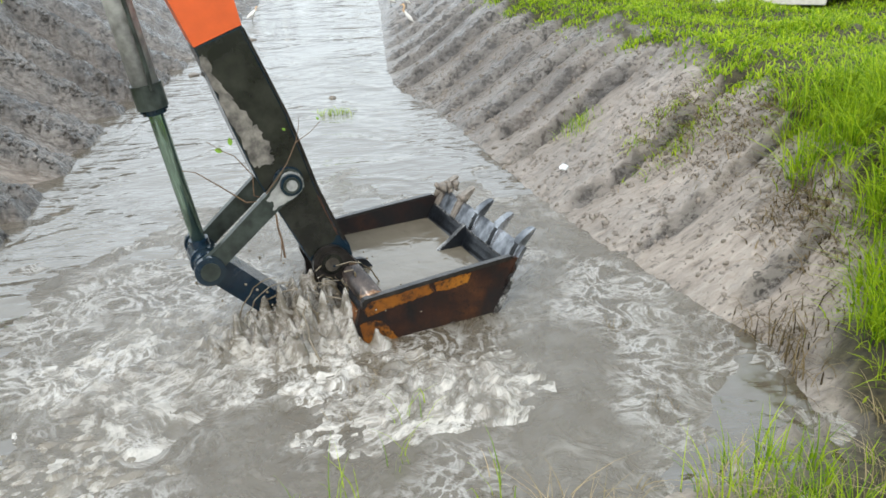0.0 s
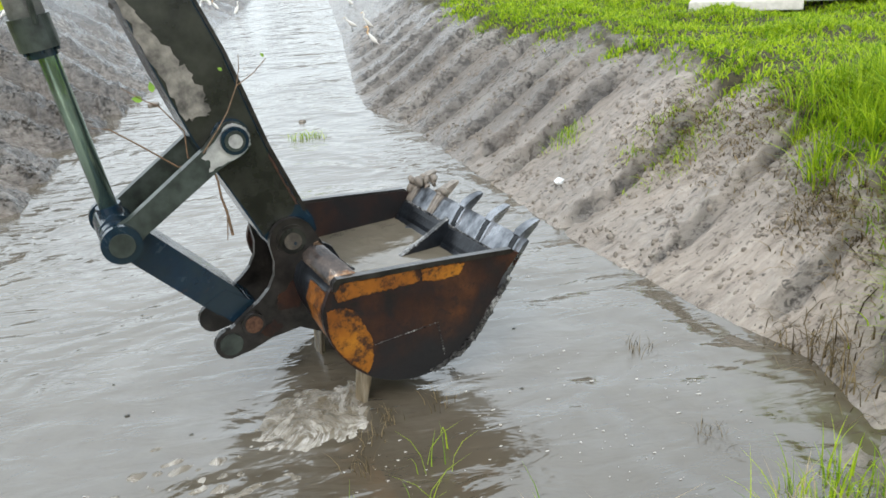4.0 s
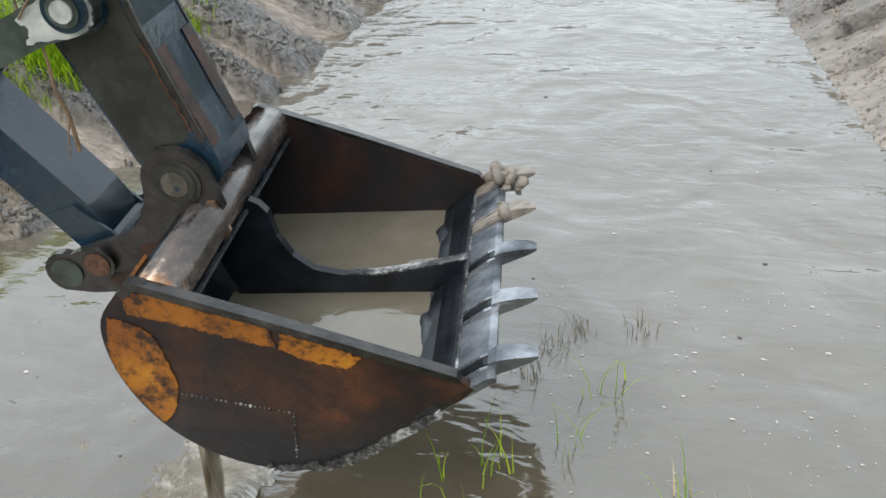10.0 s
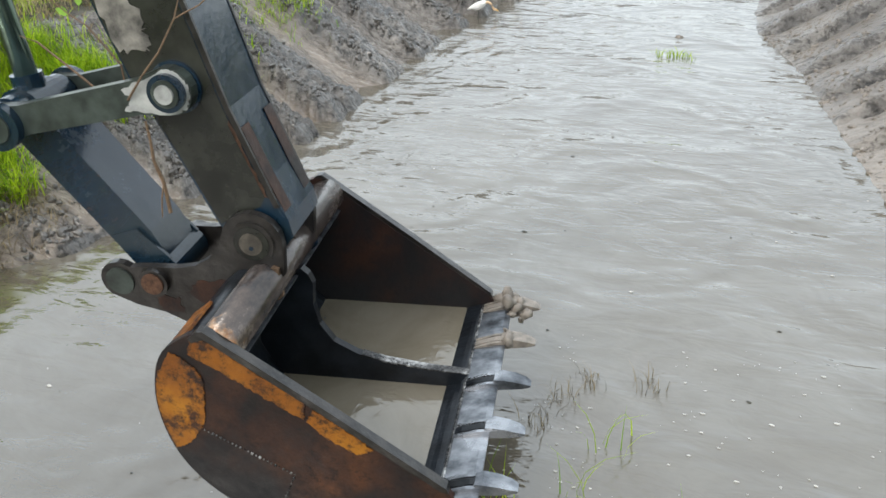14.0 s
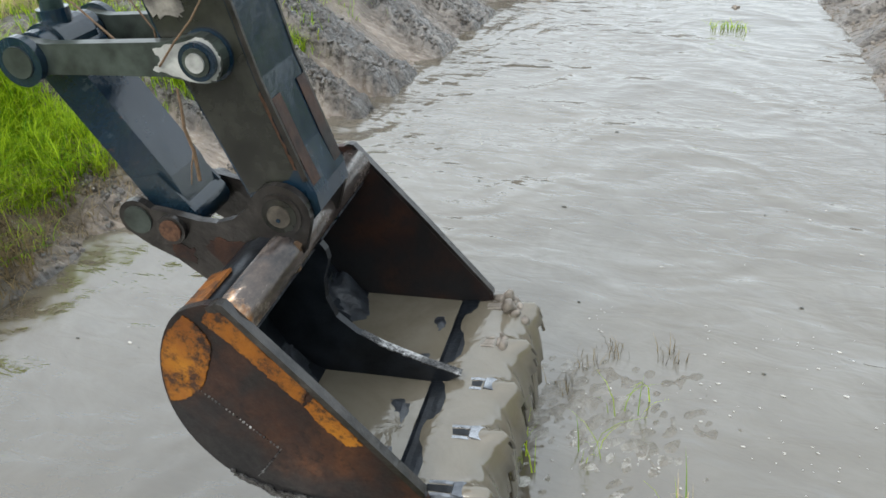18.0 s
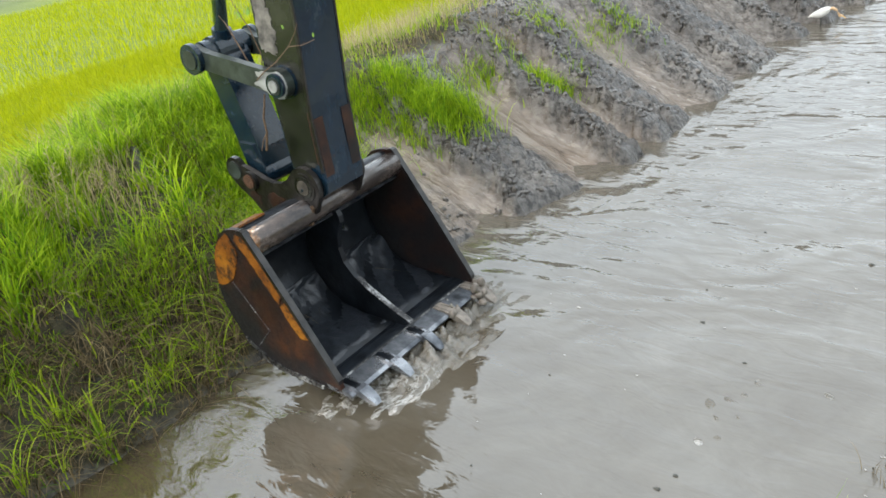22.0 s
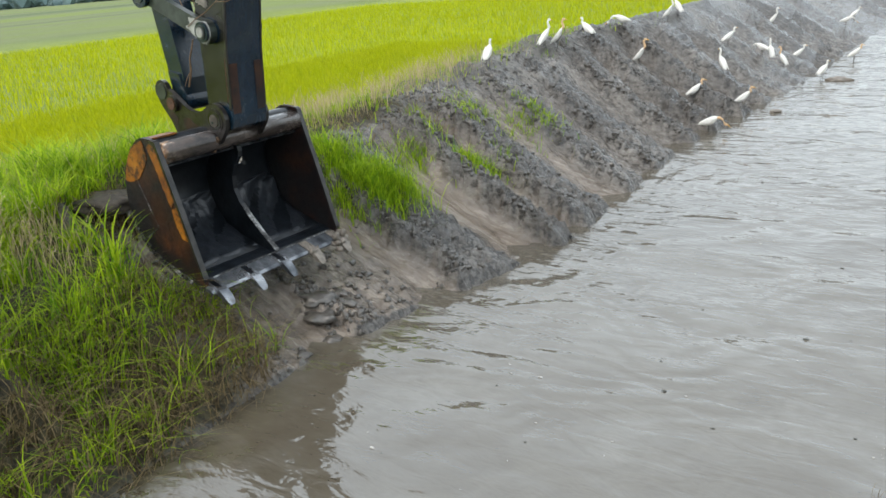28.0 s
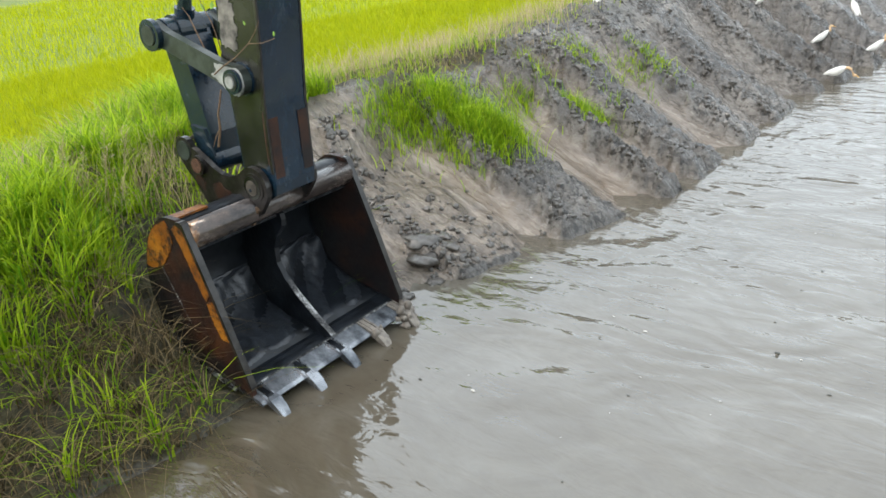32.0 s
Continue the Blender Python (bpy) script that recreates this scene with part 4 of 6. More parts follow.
churn_a = churn_patch("churned_water", 1.35, 1.0, 0.08, 50, "foaming brown water churned up behind the bucket")
churn_b = churn_patch("churned_water", 0.95, 0.62, 0.09, 60, "ring of white foam beside the bucket", SURF)
churn_c = churn_patch("churned_water", 0.42, 0.36, 0.022, 70, "small patch of white foam under the draining water", THIN_FOAM)
churn_d = churn_patch("churned_water", 1.0, 0.65, 0.05, 80, "spreading foam over the ditch water", THIN_FOAM)
churn_e = churn_patch("churned_water", 0.95, 0.72, 0.022, 90, "foam where spilt water falls in", ROIL)
churn_f = churn_patch("churned_water", 0.46, 0.90, 0.15, 100, "muddy water welling up over the bucket's lip", ROIL)
churn_g = churn_patch("churned_water", 0.16, 0.16, 0.07, 110, "small splash of muddy water by the bank", ROIL)
roiled = churn_patch("roiled_water", 3.1, 3.1, 0.035, 130, "tan water stirred up in a wide round swell", ROIL)
CHURN_ROWS = [
    (roiled, [(0, pose(-0.25, 4.2, 0.0)), (1.0, pose(-0.25, 4.2, 0.0, 0, 0, 4)), (2.5, pose(-0.25, 4.2, -0.003, 0, 0, 8)), (3.4, pose(-0.3, 4.1, -0.02, 0, 0, 10)), (4.4, pose(-0.3, 4.1, -0.09, 0, 0, 12)), (7, pose(-0.4, 4.0, -0.15, 0, 0, 14)), (32, pose(-0.4, 4.0, -0.3, 0, 0, 14))]),
    (churn_f, [(0, pose(-2.9, 2.8, -0.5)), (20.9, pose(-2.75, 2.75, -0.4)), (21.5, pose(-2.85, 2.78, -0.06)), (22, pose(-3.15, 2.85, 0.0, 0, 0, 8)), (22.4, pose(-3.15, 2.75, -0.06, 0, 0, 12)), (22.9, pose(-3.25, 2.75, -0.14, 0, 0, 14)), (23.6, pose(-3.3, 2.75, -0.4, 0, 0, 14)), (32, pose(-3.3, 2.75, -0.6, 0, 0, 14))]),
    (churn_g, [(0, pose(-3.2, 3.8, -0.4)), (24.6, pose(-2.45, 4.1, -0.3)), (24.9, pose(-2.42, 4.16, -0.01)), (25.1, pose(-2.42, 4.16, -0.01, 0, 0, 20)), (25.5, pose(-2.45, 4.1, -0.2, 0, 0, 30)), (30.3, pose(-2.9, 2.5, -0.3, 0, 0, 30)), (30.8, pose(-2.9, 2.3, -0.05, 0, 0, 30)), (31.2, pose(-3.0, 2.2, -0.08, 0, 0, 30)), (32, pose(-3.0, 2.2, -0.3, 0, 0, 30))]),
    (churn_a, [(0, pose(-1.3, 3.9, 0.0, 0, 0, 20)), (0.5, pose(-1.35, 3.9, -0.005, 0, 0, 22)), (1.2, pose(-1.4, 3.85, -0.02, 0, 0, 25)), (1.8, pose(-1.45, 3.75, -0.028, 0, 0, 28)), (2.6, pose(-1.5, 3.5, -0.045, 0, 0, 30)), (4, pose(-1.5, 3.2, -0.4, 0, 0, 30)), (32, pose(-1.5, 3.2, -0.5, 0, 0, 30))]),
    (churn_b, [(0, pose(-0.12, 3.2, 0.0, 0, 0, 0)), (0.5, pose(-0.15, 3.15, -0.012, 0, 0, 4)), (1.0, pose(-0.2, 3.1, -0.09, 0, 0, 6)), (1.6, pose(-0.2, 3.05, -0.14, 0, 0, 8)), (3, pose(0.2, 2.85, -0.2, 0, 0, 8)), (32, pose(0.2, 2.85, -0.3, 0, 0, 8))]),
    (churn_d, [(0, pose(-1.9, 2.9, -0.02, 0, 0, 0)), (1.0, pose(-2.0, 2.9, -0.01, 0, 0, 3)), (2.0, pose(-2.1, 2.95, -0.02, 0, 0, 6)), (4.5, pose(-1.3, 3.1, -0.028, 0, 0, 10)), (6, pose(-1.5, 2.9, -0.032, 0, 0, 14)), (8, pose(-2.2, 2.4, -0.012, 0, 0, 18)), (10, pose(-2.4, 2.3, -0.045, 0, 0, 20)), (13, pose(-2.5, 2.3, -0.2, 0, 0, 20)), (32, pose(-2.5, 2.3, -0.3, 0, 0, 20))]),
    (churn_c, [(0, pose(-0.7, 3.8, -0.2)), (1.2, pose(-0.75, 3.9, -0.02)), (2.5, pose(-0.7, 3.8, 0.0, 0, 0, 10)), (4.5, pose(-0.72, 3.45, -0.002, 0, 0, 30)), (6, pose(-1.05, 3.1, -0.002, 0, 0, 50)), (7, pose(-1.5, 2.35, -0.001, 0, 0, 70)), (9, pose(-1.65, 2.1, -0.002, 0, 0, 95)), (11, pose(-1.65, 2.05, -0.006, 0, 0, 110)), (13, pose(-1.65, 2.05, -0.2, 0, 0, 120)), (32, pose(-1.65, 2.05, -0.3, 0, 0, 120))]),
    (churn_e, [(0, pose(-0.3, 2.7, -0.3)), (14, pose(-0.3, 2.7, -0.2)), (15.5, pose(-0.30, 2.8, -0.008)), (17.5, pose(-0.30, 2.85, -0.006, 0, 0, 20)), (19, pose(-0.5, 2.8, -0.010, 0, 0, 40)), (20, pose(-0.75, 3.1, -0.003, 0, 0, 60)), (20.6, pose(-1.05, 3.35, 0.0, 0, 0, 70)), (21.2, pose(-1.2, 3.3, -0.002, 0, 0, 80)), (22.2, pose(-1.1, 3.2, -0.03, 0, 0, 90)), (24, pose(-1.2, 3.2, -0.3, 0, 0, 90)), (32, pose(-1.2, 3.2, -0.4, 0, 0, 90))]),
]


def flecks(name, count, area, size, mat, label, category, seed):
    """One object of many small thin bits floating on the water."""
    r = np.random.RandomState(seed)
    x0, x1, y0, y1 = area
    verts, faces = [], []
    made = 0
    while made < count:
        x, y = r.uniform(x0, x1), r.uniform(y0, y1)
        if not inside_water(np.array([x]), np.array([y]))[0] or r.uniform() > 0.5 + 0.9 * wobble(np.array([x]), np.array([y]), 1.1, seed)[0]:
            made += 0.2
            continue
        m, s = 7, r.uniform(size[0], size[1]) * r.choice([0.5, 1, 1, 1.6])
        a = np.arange(m) / m * math.tau
        rad = s * r.uniform(0.5, 1.2, m)
        st = r.uniform(1, 2.2)
        o = len(verts)
        verts += [(x + rad[k] * math.cos(a[k]) * st, y + rad[k] * math.sin(a[k]), 0.003) for k in range(m)] + [(x, y, 0.003 + s * 0.5)]
        faces += [(o + k, o + (k + 1) % m, o + m) for k in range(m)]
        made += 1
    me = bpy.data.meshes.new(name)
    me.from_pydata(verts, [], faces)
    me.materials.append(mat)
    return tagged(new(name, me), label, category, kind="stuff")


flecks("foam_flecks", 230, (-0.6, 1.4, 2.3, 3.9), (0.002, 0.0048), FOAM, "small white foam flecks drifting on the water", "foam", 3)
flecks("foam_specks", 80, (-3.6, 1.6, 2.0, 8.0), (0.002, 0.006), FOAM, "scattered foam specks on the ditch water", "foam", 4)
flecks("floating_bits", 45, (-3.4, 1.4, 2.0, 9.0), (0.004, 0.011), SHANK, "dark bits of leaf and twig afloat", "debris", 6)


def tuft(name, x, y, z, count, spread, height, mat, label, seed, lean=0.8, width=(0.006, 0.012)):
    r = np.random.RandomState(seed)
    spots = np.stack([x + r.normal(0, spread[0], count), y + r.normal(0, spread[1], count), np.full(count, z)], 1)
    if z > 0.05:
        spots[:, 2] = land(spots[:, 0], spots[:, 1])[0] - 0.01
    return blades(name, spots, mat, label, "grass", r, height, width, lean)


tuft("floating_grass", -0.72, 9.5, 0.0, 70, (0.13, 0.05), (0.05, 0.14), GRASS, "clump of green grass floating in the ditch", 21, 1.6)
tuft("bank_tuft", -5.23, 4.96, 0.9, 798, (0.22, 0.22), (0.14, 0.34), GRASS, "thick green grass tuft hanging over the cut bank", 22, 1.2)
tuft("bank_tuft", -4.78, 5.13, 0.9, 798, (0.14, 0.16), (0.16, 0.36), GRASS, "thick green grass tuft hanging over the cut bank", 23, 1.2)
tuft("bank_tuft", -4.6, 6.39, 0.9, 456, (0.12, 0.16), (0.10, 0.26), GRASS, "smaller green tuft on the ridge of the bank", 24, 1.2)
tuft("bank_tuft", -4.88, 8.05, 0.9, 380, (0.16, 0.22), (0.06, 0.18), GRASS, "sparse green tuft on the bank slope", 25, 1.2)
tuft("bank_tuft", -5.16, 6.01, 0.9, 342, (0.12, 0.18), (0.08, 0.22), GRASS, "short green tuft on the bank crest", 26, 1.2)
tuft("bank_tuft", -5.55, 4.72, 0.9, 874, (0.16, 0.24), (0.12, 0.30), GRASS, "long green tuft along the top of the cut", 34, 1.3)
tuft("bank_tuft", -5.05, 4.98, 0.9, 874, (0.18, 0.12), (0.14, 0.34), GRASS, "thick green grass tuft hanging over the cut bank", 35, 1.3)
tuft("crest_straw", -5.75, 5.2, 0.9, 420, (0.22, 0.5), (0.05, 0.18), STRAW, "flattened dead grass on the bank crest", 36, 2.2)
tuft("crest_straw", -5.45, 6.6, 0.9, 420, (0.22, 0.5), (0.05, 0.18), STRAW, "flattened dead grass on the bank crest", 37, 2.2)
tuft("bank_tuft", -5.25, 7.25, 0.9, 418, (0.16, 0.3), (0.05, 0.16), GRASS, "short dull green grass on the bank crest", 38, 1.6)
tuft("bank_tuft", 1.75, 7.0, 0.6, 160, (0.10, 0.14), (0.05, 0.14), GRASS, "yellow-green tuft on the mud slope", 27, 1.2)
tuft("shore_weeds", 1.95, 3.25, 0.06, 260, (0.16, 0.2), (0.10, 0.30), STRAW, "tangled dry weeds at the water's edge", 28, 1.6)
tuft("slope_weeds", 2.35, 5.85, 0.5, 1300, (0.24, 0.24), (0.03, 0.10), STRAW, "matted dry grass on the upper mud slope", 29, 3.0)
tuft("slope_weeds", 2.75, 5.15, 0.5, 1300, (0.26, 0.24), (0.03, 0.11), STRAW, "matted dry grass below the turf", 30, 3.0)
tuft("slope_weeds", 2.3, 5.75, 0.5, 500, (0.20, 0.20), (0.04, 0.12), GRASS, "thin green grass lying on the mud slope", 31, 1.8)
tuft("slope_weeds", 2.5, 3.95, 0.5, 900, (0.15, 0.32), (0.04, 0.15), STRAW, "dry tangled grass at the edge of the cut", 32, 2.8)
for k, (x, y) in enumerate(((-0.36, 3.38), (-0.44, 3.22), (-0.05, 3.45), (1.13, 3.68), (1.17, 2.86), (-0.48, 3.02))):
    tuft("drowned_weed", x, y, 0.0, 26, (0.045, 0.045), (0.05, 0.13), STRAW, "thin dark weed stalks standing out of the water", 40 + k, 1.4, (0.003, 0.005))
for k, (x, y) in enumerate(((-0.15, 2.95), (-0.25, 2.62), (-0.5, 2.42), (0.2, 2.35), (-0.65, 2.3))):
    tuft("shore_reed", x, y, 0.0, 7, (0.05, 0.05), (0.14, 0.34), GRASS, "few thin green blades in the shallows", 60 + k, 0.9, (0.005, 0.008))


def flowering_grass(x, y, height, turn, seed):
    """A thin leaning stem with a loose feathery seed head."""
    r = random.Random(seed)
    z = float(land(np.array([x]), np.array([y]))[0][0])
    plant = tagged(new("flowering_grass"), "tall thin grass stem with a feathery pale seed head", "grass", "flowering grass on the bank")
    plant.location = (x, y, z)
    lean = (math.cos(turn) * 0.22, math.sin(turn) * 0.22)
    line = [Vector((lean[0] * height * t * t, lean[1] * height * t * t, height * t - 0.02)) for t in (0, 0.25, 0.5, 0.7, 0.85, 1.0)]
    part("stem", strand([tuple(p) for p in line], 0.0024, 0.0012, 5), SEEDING, plant)
    bm = bmesh.new()
    for k in range(34):
        t = 0.62 + 0.38 * k / 33
        c = Vector((lean[0] * height * t * t, lean[1] * height * t * t, height * t - 0.02))
        a, reach = r.uniform(0, math.tau), 0.075 * (1.15 - t) / 0.5 * r.uniform(0.4, 1.0)
        tip = c + Vector((math.cos(a) * reach, math.sin(a) * reach, 0.035 - 0.3 * reach))
        side = Vector((-math.sin(a), math.cos(a), 0.3)).normalized()
        mid = c.lerp(tip, 0.7)
        for w, p, q in ((0.0008, c, mid), (0.0032, mid, tip)):
            vs = [bm.verts.new(v) for v in (p - side * w, p + side * w, q + side * w * 0.8, q - side * w * 0.8)]
            bm.faces.new(vs)
    part("seed_head", bm, SEEDING, plant, "loose pale seed head")


frng = random.Random(77)
for k in range(11):
    flowering_grass(frng.uniform(-5.55, -5.10), frng.uniform(1.45, 2.15), frng.uniform(0.42, 0.72), frng.uniform(-0.9, 0.9), 300 + k)


def lump(name, x, y, z, size, mat, label, category, seed, flat=0.5):
    r = random.Random(seed)
    bm = bmesh.new()
    bmesh.ops.create_icosphere(bm, subdivisions=3, radius=1)
    ph = [r.uniform(0, 6) for _ in range(6)]
    for v in bm.verts:
        c = v.co
        k = 1 + 0.22 * math.sin(3 * c.x + ph[0]) * math.cos(4 * c.y + ph[1]) + 0.14 * math.sin(8 * c.y + ph[2] + 3 * c.z) + 0.1 * math.sin(11 * c.x + ph[3])
        v.co = Vector((c.x * size[0], c.y * size[1], c.z * size[2] * flat)) * k
    ob = finish(name, bm, mat, smooth=True)
    ob.matrix_world = pose(x, y, z, 0, 0, r.uniform(0, 360))
    return tagged(ob, label, category)


lump("plastic_litter", 1.41, 6.07, 0.25, (0.06, 0.04, 0.04), LITTER, "crumpled white plastic litter on the mud slope", "litter", 1)
lump("floating_clod", -3.07, 12.6, 0.01, (0.10, 0.07, 0.06), CLAY, "dark clod breaking the water surface", "clod", 2)
lump("weed_island", -2.68, 15.8, 0.0, (0.19, 0.13, 0.11), CLAY, "dark lump of weed standing in the water", "clod", 3)
lump("floating_clod", -0.78, 10.4, 0.0, (0.05, 0.04, 0.05), CLAY, "small dark clod afloat", "clod", 4)
earth_mound = lump("earth_mound", -5.82, 2.92, 1.03, (0.30, 0.26, 0.12), SOIL, "dark heap of dug earth and roots on the bank", "earth heap", 5)
tuft("mound_straw", -5.82, 2.92, 0.9, 160, (0.18, 0.16), (0.2, 0.42), STRAW, "dead stalks sticking out of the dug earth", 33, 1.6)

slumps = []
for k, (x, y, size) in enumerate(((-4.42, 3.62, 0.13), (-4.30, 3.50, 0.11), (-4.22, 3.72, 0.08), (-4.12, 3.42, 0.07), (-4.36, 3.80, 0.07), (-4.02, 3.30, 0.09), (-4.12, 3.10, 0.06))):
    z = float(land(np.array([x]), np.array([y]))[0][0])
    slumps.append((lump("slumped_clay", x, y, z, (size * 1.2, size, size), WET_CLAY, "wet dark lump of clay fallen off the bucket's teeth", "clod", 50 + k, 0.36), x, y, z))


def make_slab(x, y, turn):
    bm = bmesh.new()
    bmesh.ops.create_cube(bm, size=1, matrix=Matrix.Diagonal((1.3, 0.5, 0.12, 1)))
    soften(bm, 0.015)
    ob = finish("concrete_slab", bm, CONCRETE)
    ob.matrix_world = pose(x, y, float(land(np.array([x]), np.array([y]))[0][0]) + 0.10, 0, 0, turn)
    return tagged(ob, "weathered pale concrete slab lying in the grass", "slab", group="concrete slabs")


make_slab(4.8, 9.3, -32)
make_slab(5.9, 8.6, -32)


# ---------------------------------------------------------------- birds
def loft(rings, n=14):
    """A closed skin over rings of (centre, half width, half height, tilt)."""
    bm = bmesh.new()
    loops = []
    for (x, z), rw, rh in rings:
        loops.append([bm.verts.new((x, rw * math.cos(k * math.tau / n), z + rh * math.sin(k * math.tau / n))) for k in range(n)])
    for a, b in zip(loops, loops[1:]):
        for k in range(n):
            bm.faces.new((a[k], a[(k + 1) % n], b[(k + 1) % n], b[k]))
    bm.faces.new(loops[0][::-1])
    bm.faces.new(loops[-1])
    return bm


def make_egret(stance, head_mat, label):
    """A cattle egret facing +x; stance: upright, hunched or feeding."""
    bird = tagged(new("egret"), label, "bird", group="egrets along the ditch")
    up = {"upright": 0.75, "hunched": 0.5, "feeding": 0.25}[stance]
    c, s = math.cos(up), math.sin(up)

    def at(u, w):
        return (0.02 + u * c - w * s, 0.235 + u * s + w * c)

    rings = [(at(-0.19, -0.01), 0.008, 0.006), (at(-0.15, 0.0), 0.036, 0.026), (at(-0.08, 0.0), 0.060, 0.058), (at(0.0, 0.0), 0.070, 0.074), (at(0.07, 0.01), 0.058, 0.066), (at(0.12, 0.02), 0.036, 0.042), (at(0.145, 0.03), 0.018, 0.02)]
    part("body", loft(rings), WHITE, bird, smooth=True)
    b = at(0.125, 0.025)
    if stance == "upright":
        neck = [(b[0], 0, b[1]), (b[0] + 0.03, 0, b[1] + 0.05), (b[0] + 0.01, 0, b[1] + 0.10), (b[0] + 0.0, 0, b[1] + 0.14), (b[0] + 0.02, 0, b[1] + 0.17)]
    elif stance == "hunched":
        neck = [(b[0], 0, b[1]), (b[0] + 0.03, 0, b[1] + 0.02), (b[0] + 0.035, 0, b[1] + 0.05), (b[0] + 0.02, 0, b[1] + 0.08), (b[0] + 0.035, 0, b[1] + 0.10)]
    else:
        neck = [(b[0], 0, b[1]), (b[0] + 0.05, 0, b[1] + 0.01), (b[0] + 0.10, 0, b[1] - 0.02), (b[0] + 0.13, 0, b[1] - 0.07), (b[0] + 0.15, 0, b[1] - 0.12)]
    part("neck", strand(neck, 0.026, 0.015, 10), head_mat, bird, smooth=True)
    hx, _, hz = neck[-1]
    bm = bmesh.new()
    bmesh.ops.create_uvsphere(bm, u_segments=12, v_segments=8, radius=1, matrix=Matrix.LocRotScale((hx + 0.012, 0, hz + 0.006), None, (0.034, 0.02, 0.022)))
    part("head", bm, head_mat, bird, smooth=True)
    dz = -0.045 if stance == "feeding" else -0.012
    part("beak", tube((hx + 0.04, 0, hz + 0.004), (hx + 0.095, 0, hz + dz), 0.009, 0.002, 8), BEAK, bird)
    for q in (-1, 1):
        part("leg", strand([(0.0, q * 0.022, 0.20), (0.012, q * 0.024, 0.11), (0.0, q * 0.024, 0.0)], 0.008, 0.005, 6), SHANK, bird)
        part("foot", strand([(-0.03, q * 0.024, 0.005), (0.0, q * 0.024, 0.008), (0.05, q * 0.03, 0.004)], 0.005, 0.003, 5), SHANK, bird)
        wing = [(at(-0.20, 0.0), 0.004, 0.006), (at(-0.13, 0.01), 0.010, 0.028), (at(-0.03, 0.015), 0.013, 0.046), (at(0.06, 0.02), 0.011, 0.038), (at(0.10, 0.02), 0.004, 0.015)]
        bm = loft(wing, 10)
        for v in bm.verts:
            v.co.y += q * 0.052
        part("wing", bm, WHITE, bird, smooth=True)
    for ob in bird.children:
        ob.data.transform(Matrix.Scale(0.8, 4))
    return bird


EGRETS_NEAR = [
    (-5.77, 8.53, 1, 100), (-5.7, 10.4, 3, 20), (-5.8, 10.17, 0, 60), (-5.66, 11.39, 1, 160), (-5.52, 12.46, 2, 200), (-5.4, 14.89, 0, 150), (-4.96, 11.73, 3, 10), (-4.21, 12.16, 4, 30), (-4.13, 13.44, 0, 140),
    (-4.56, 15.23, 1, 40), (-4.04, 15.72, 2, 160), (-3.9, 15.84, 0, 120), (-3.77, 16.33, 3, 150), (-3.75, 17.51, 1, 30),
]
EGRETS_FAR = [
    (-4.59, 18.86, 0, 30), (-3.62, 22.42, 2, 10), (-2.98, 15.85, 1, 60), (-2.8, 18.32, 4, 20), (-3.58, 10.85, 5, 10), (-3.5, 12.31, 4, 20), (-3.62, 23.75, 1, 40), (-2.78, 26.05, 0, 50), (0.62, 23.5, 0, 160),
    (0.4, 18.86, 1, 190), (0.67, 17.11, 0, 200), (0.6, 15.1, 3, 170), (-5.37, 14.2, 0, 10),
]


def place_egrets():
    kinds = [make_egret("upright", WHITE, "white egret standing tall on the muddy bank"), make_egret("hunched", WHITE, "white egret hunched on the muddy bank"), make_egret("feeding", WHITE, "white egret bending down on the muddy bank"), make_egret("upright", BUFF, "buff-headed egret standing on the muddy bank"), make_egret("hunched", BUFF, "buff-headed egret hunched on the muddy bank"), make_egret("feeding", BUFF, "buff-headed egret feeding at the water's edge")]
    used, flock = set(), []
    for n, (x, y, kind, turn) in enumerate(EGRETS_NEAR + EGRETS_FAR):
        def stand(px, py):
            return px, py, max(0.0, float(land(np.array([px]), np.array([py]))[0][0])) - 0.01
        here = stand(x, y)
        bird = copy_thing(kinds[kind], pose(*here, 0, 0, turn)) if kind in used else kinds[kind]
        bird.matrix_basis = pose(*here, 0, 0, turn)
        used.add(kind)
        if n < len(EGRETS_NEAR) or 10 < y < 13:
            # these come in from further along the ditch
            start = stand(x + 0.35, y + (10 if n < len(EGRETS_NEAR) else 5))
            flock.append((bird, start, here, turn, 6.0 + 0.35 * (n % 9)))
    return flock


FLOCK = place_egrets()


# ---------------------------------------------------------------- far woods
def far_woods():
    r = np.random.RandomState(11)
    base = bmesh.new()
    bmesh.ops.create_icosphere(base, subdivisions=1, radius=1)
    bv = np.array([v.co for v in base.verts])
    bf = np.array([[v.index for v in f.verts] for f in base.faces])
    base.free()
    verts, faces = [], []
    for k in range(2600):
        a = radians(r.uniform(-20, 140))
        dist = r.uniform(230, 300)
        s = r.uniform(0.8, 2.4)
        top = 5.0 + 2.0 * math.sin(a * 17) + 1.6 * math.sin(a * 41)
        c = (-math.sin(a) * dist, math.cos(a) * dist, 0.8 + r.uniform(0, 1) * max(1.0, top))
        faces.append(bf + len(verts) * len(bv))
        verts.append(bv * (1 + r.uniform(-0.35, 0.35, (len(bv), 1))) * s * np.array([1.3, 1.3, 1]) + c)
    me = bpy.data.meshes.new("far_woods")
    me.from_pydata(np.concatenate(verts).tolist(), [], np.concatenate(faces).tolist())
    me.materials.append(FAR_LEAF)
    return tagged(new("far_woods", me), "dark blue-green belt of trees beyond the rice field", "trees", kind="stuff")


far_woods()


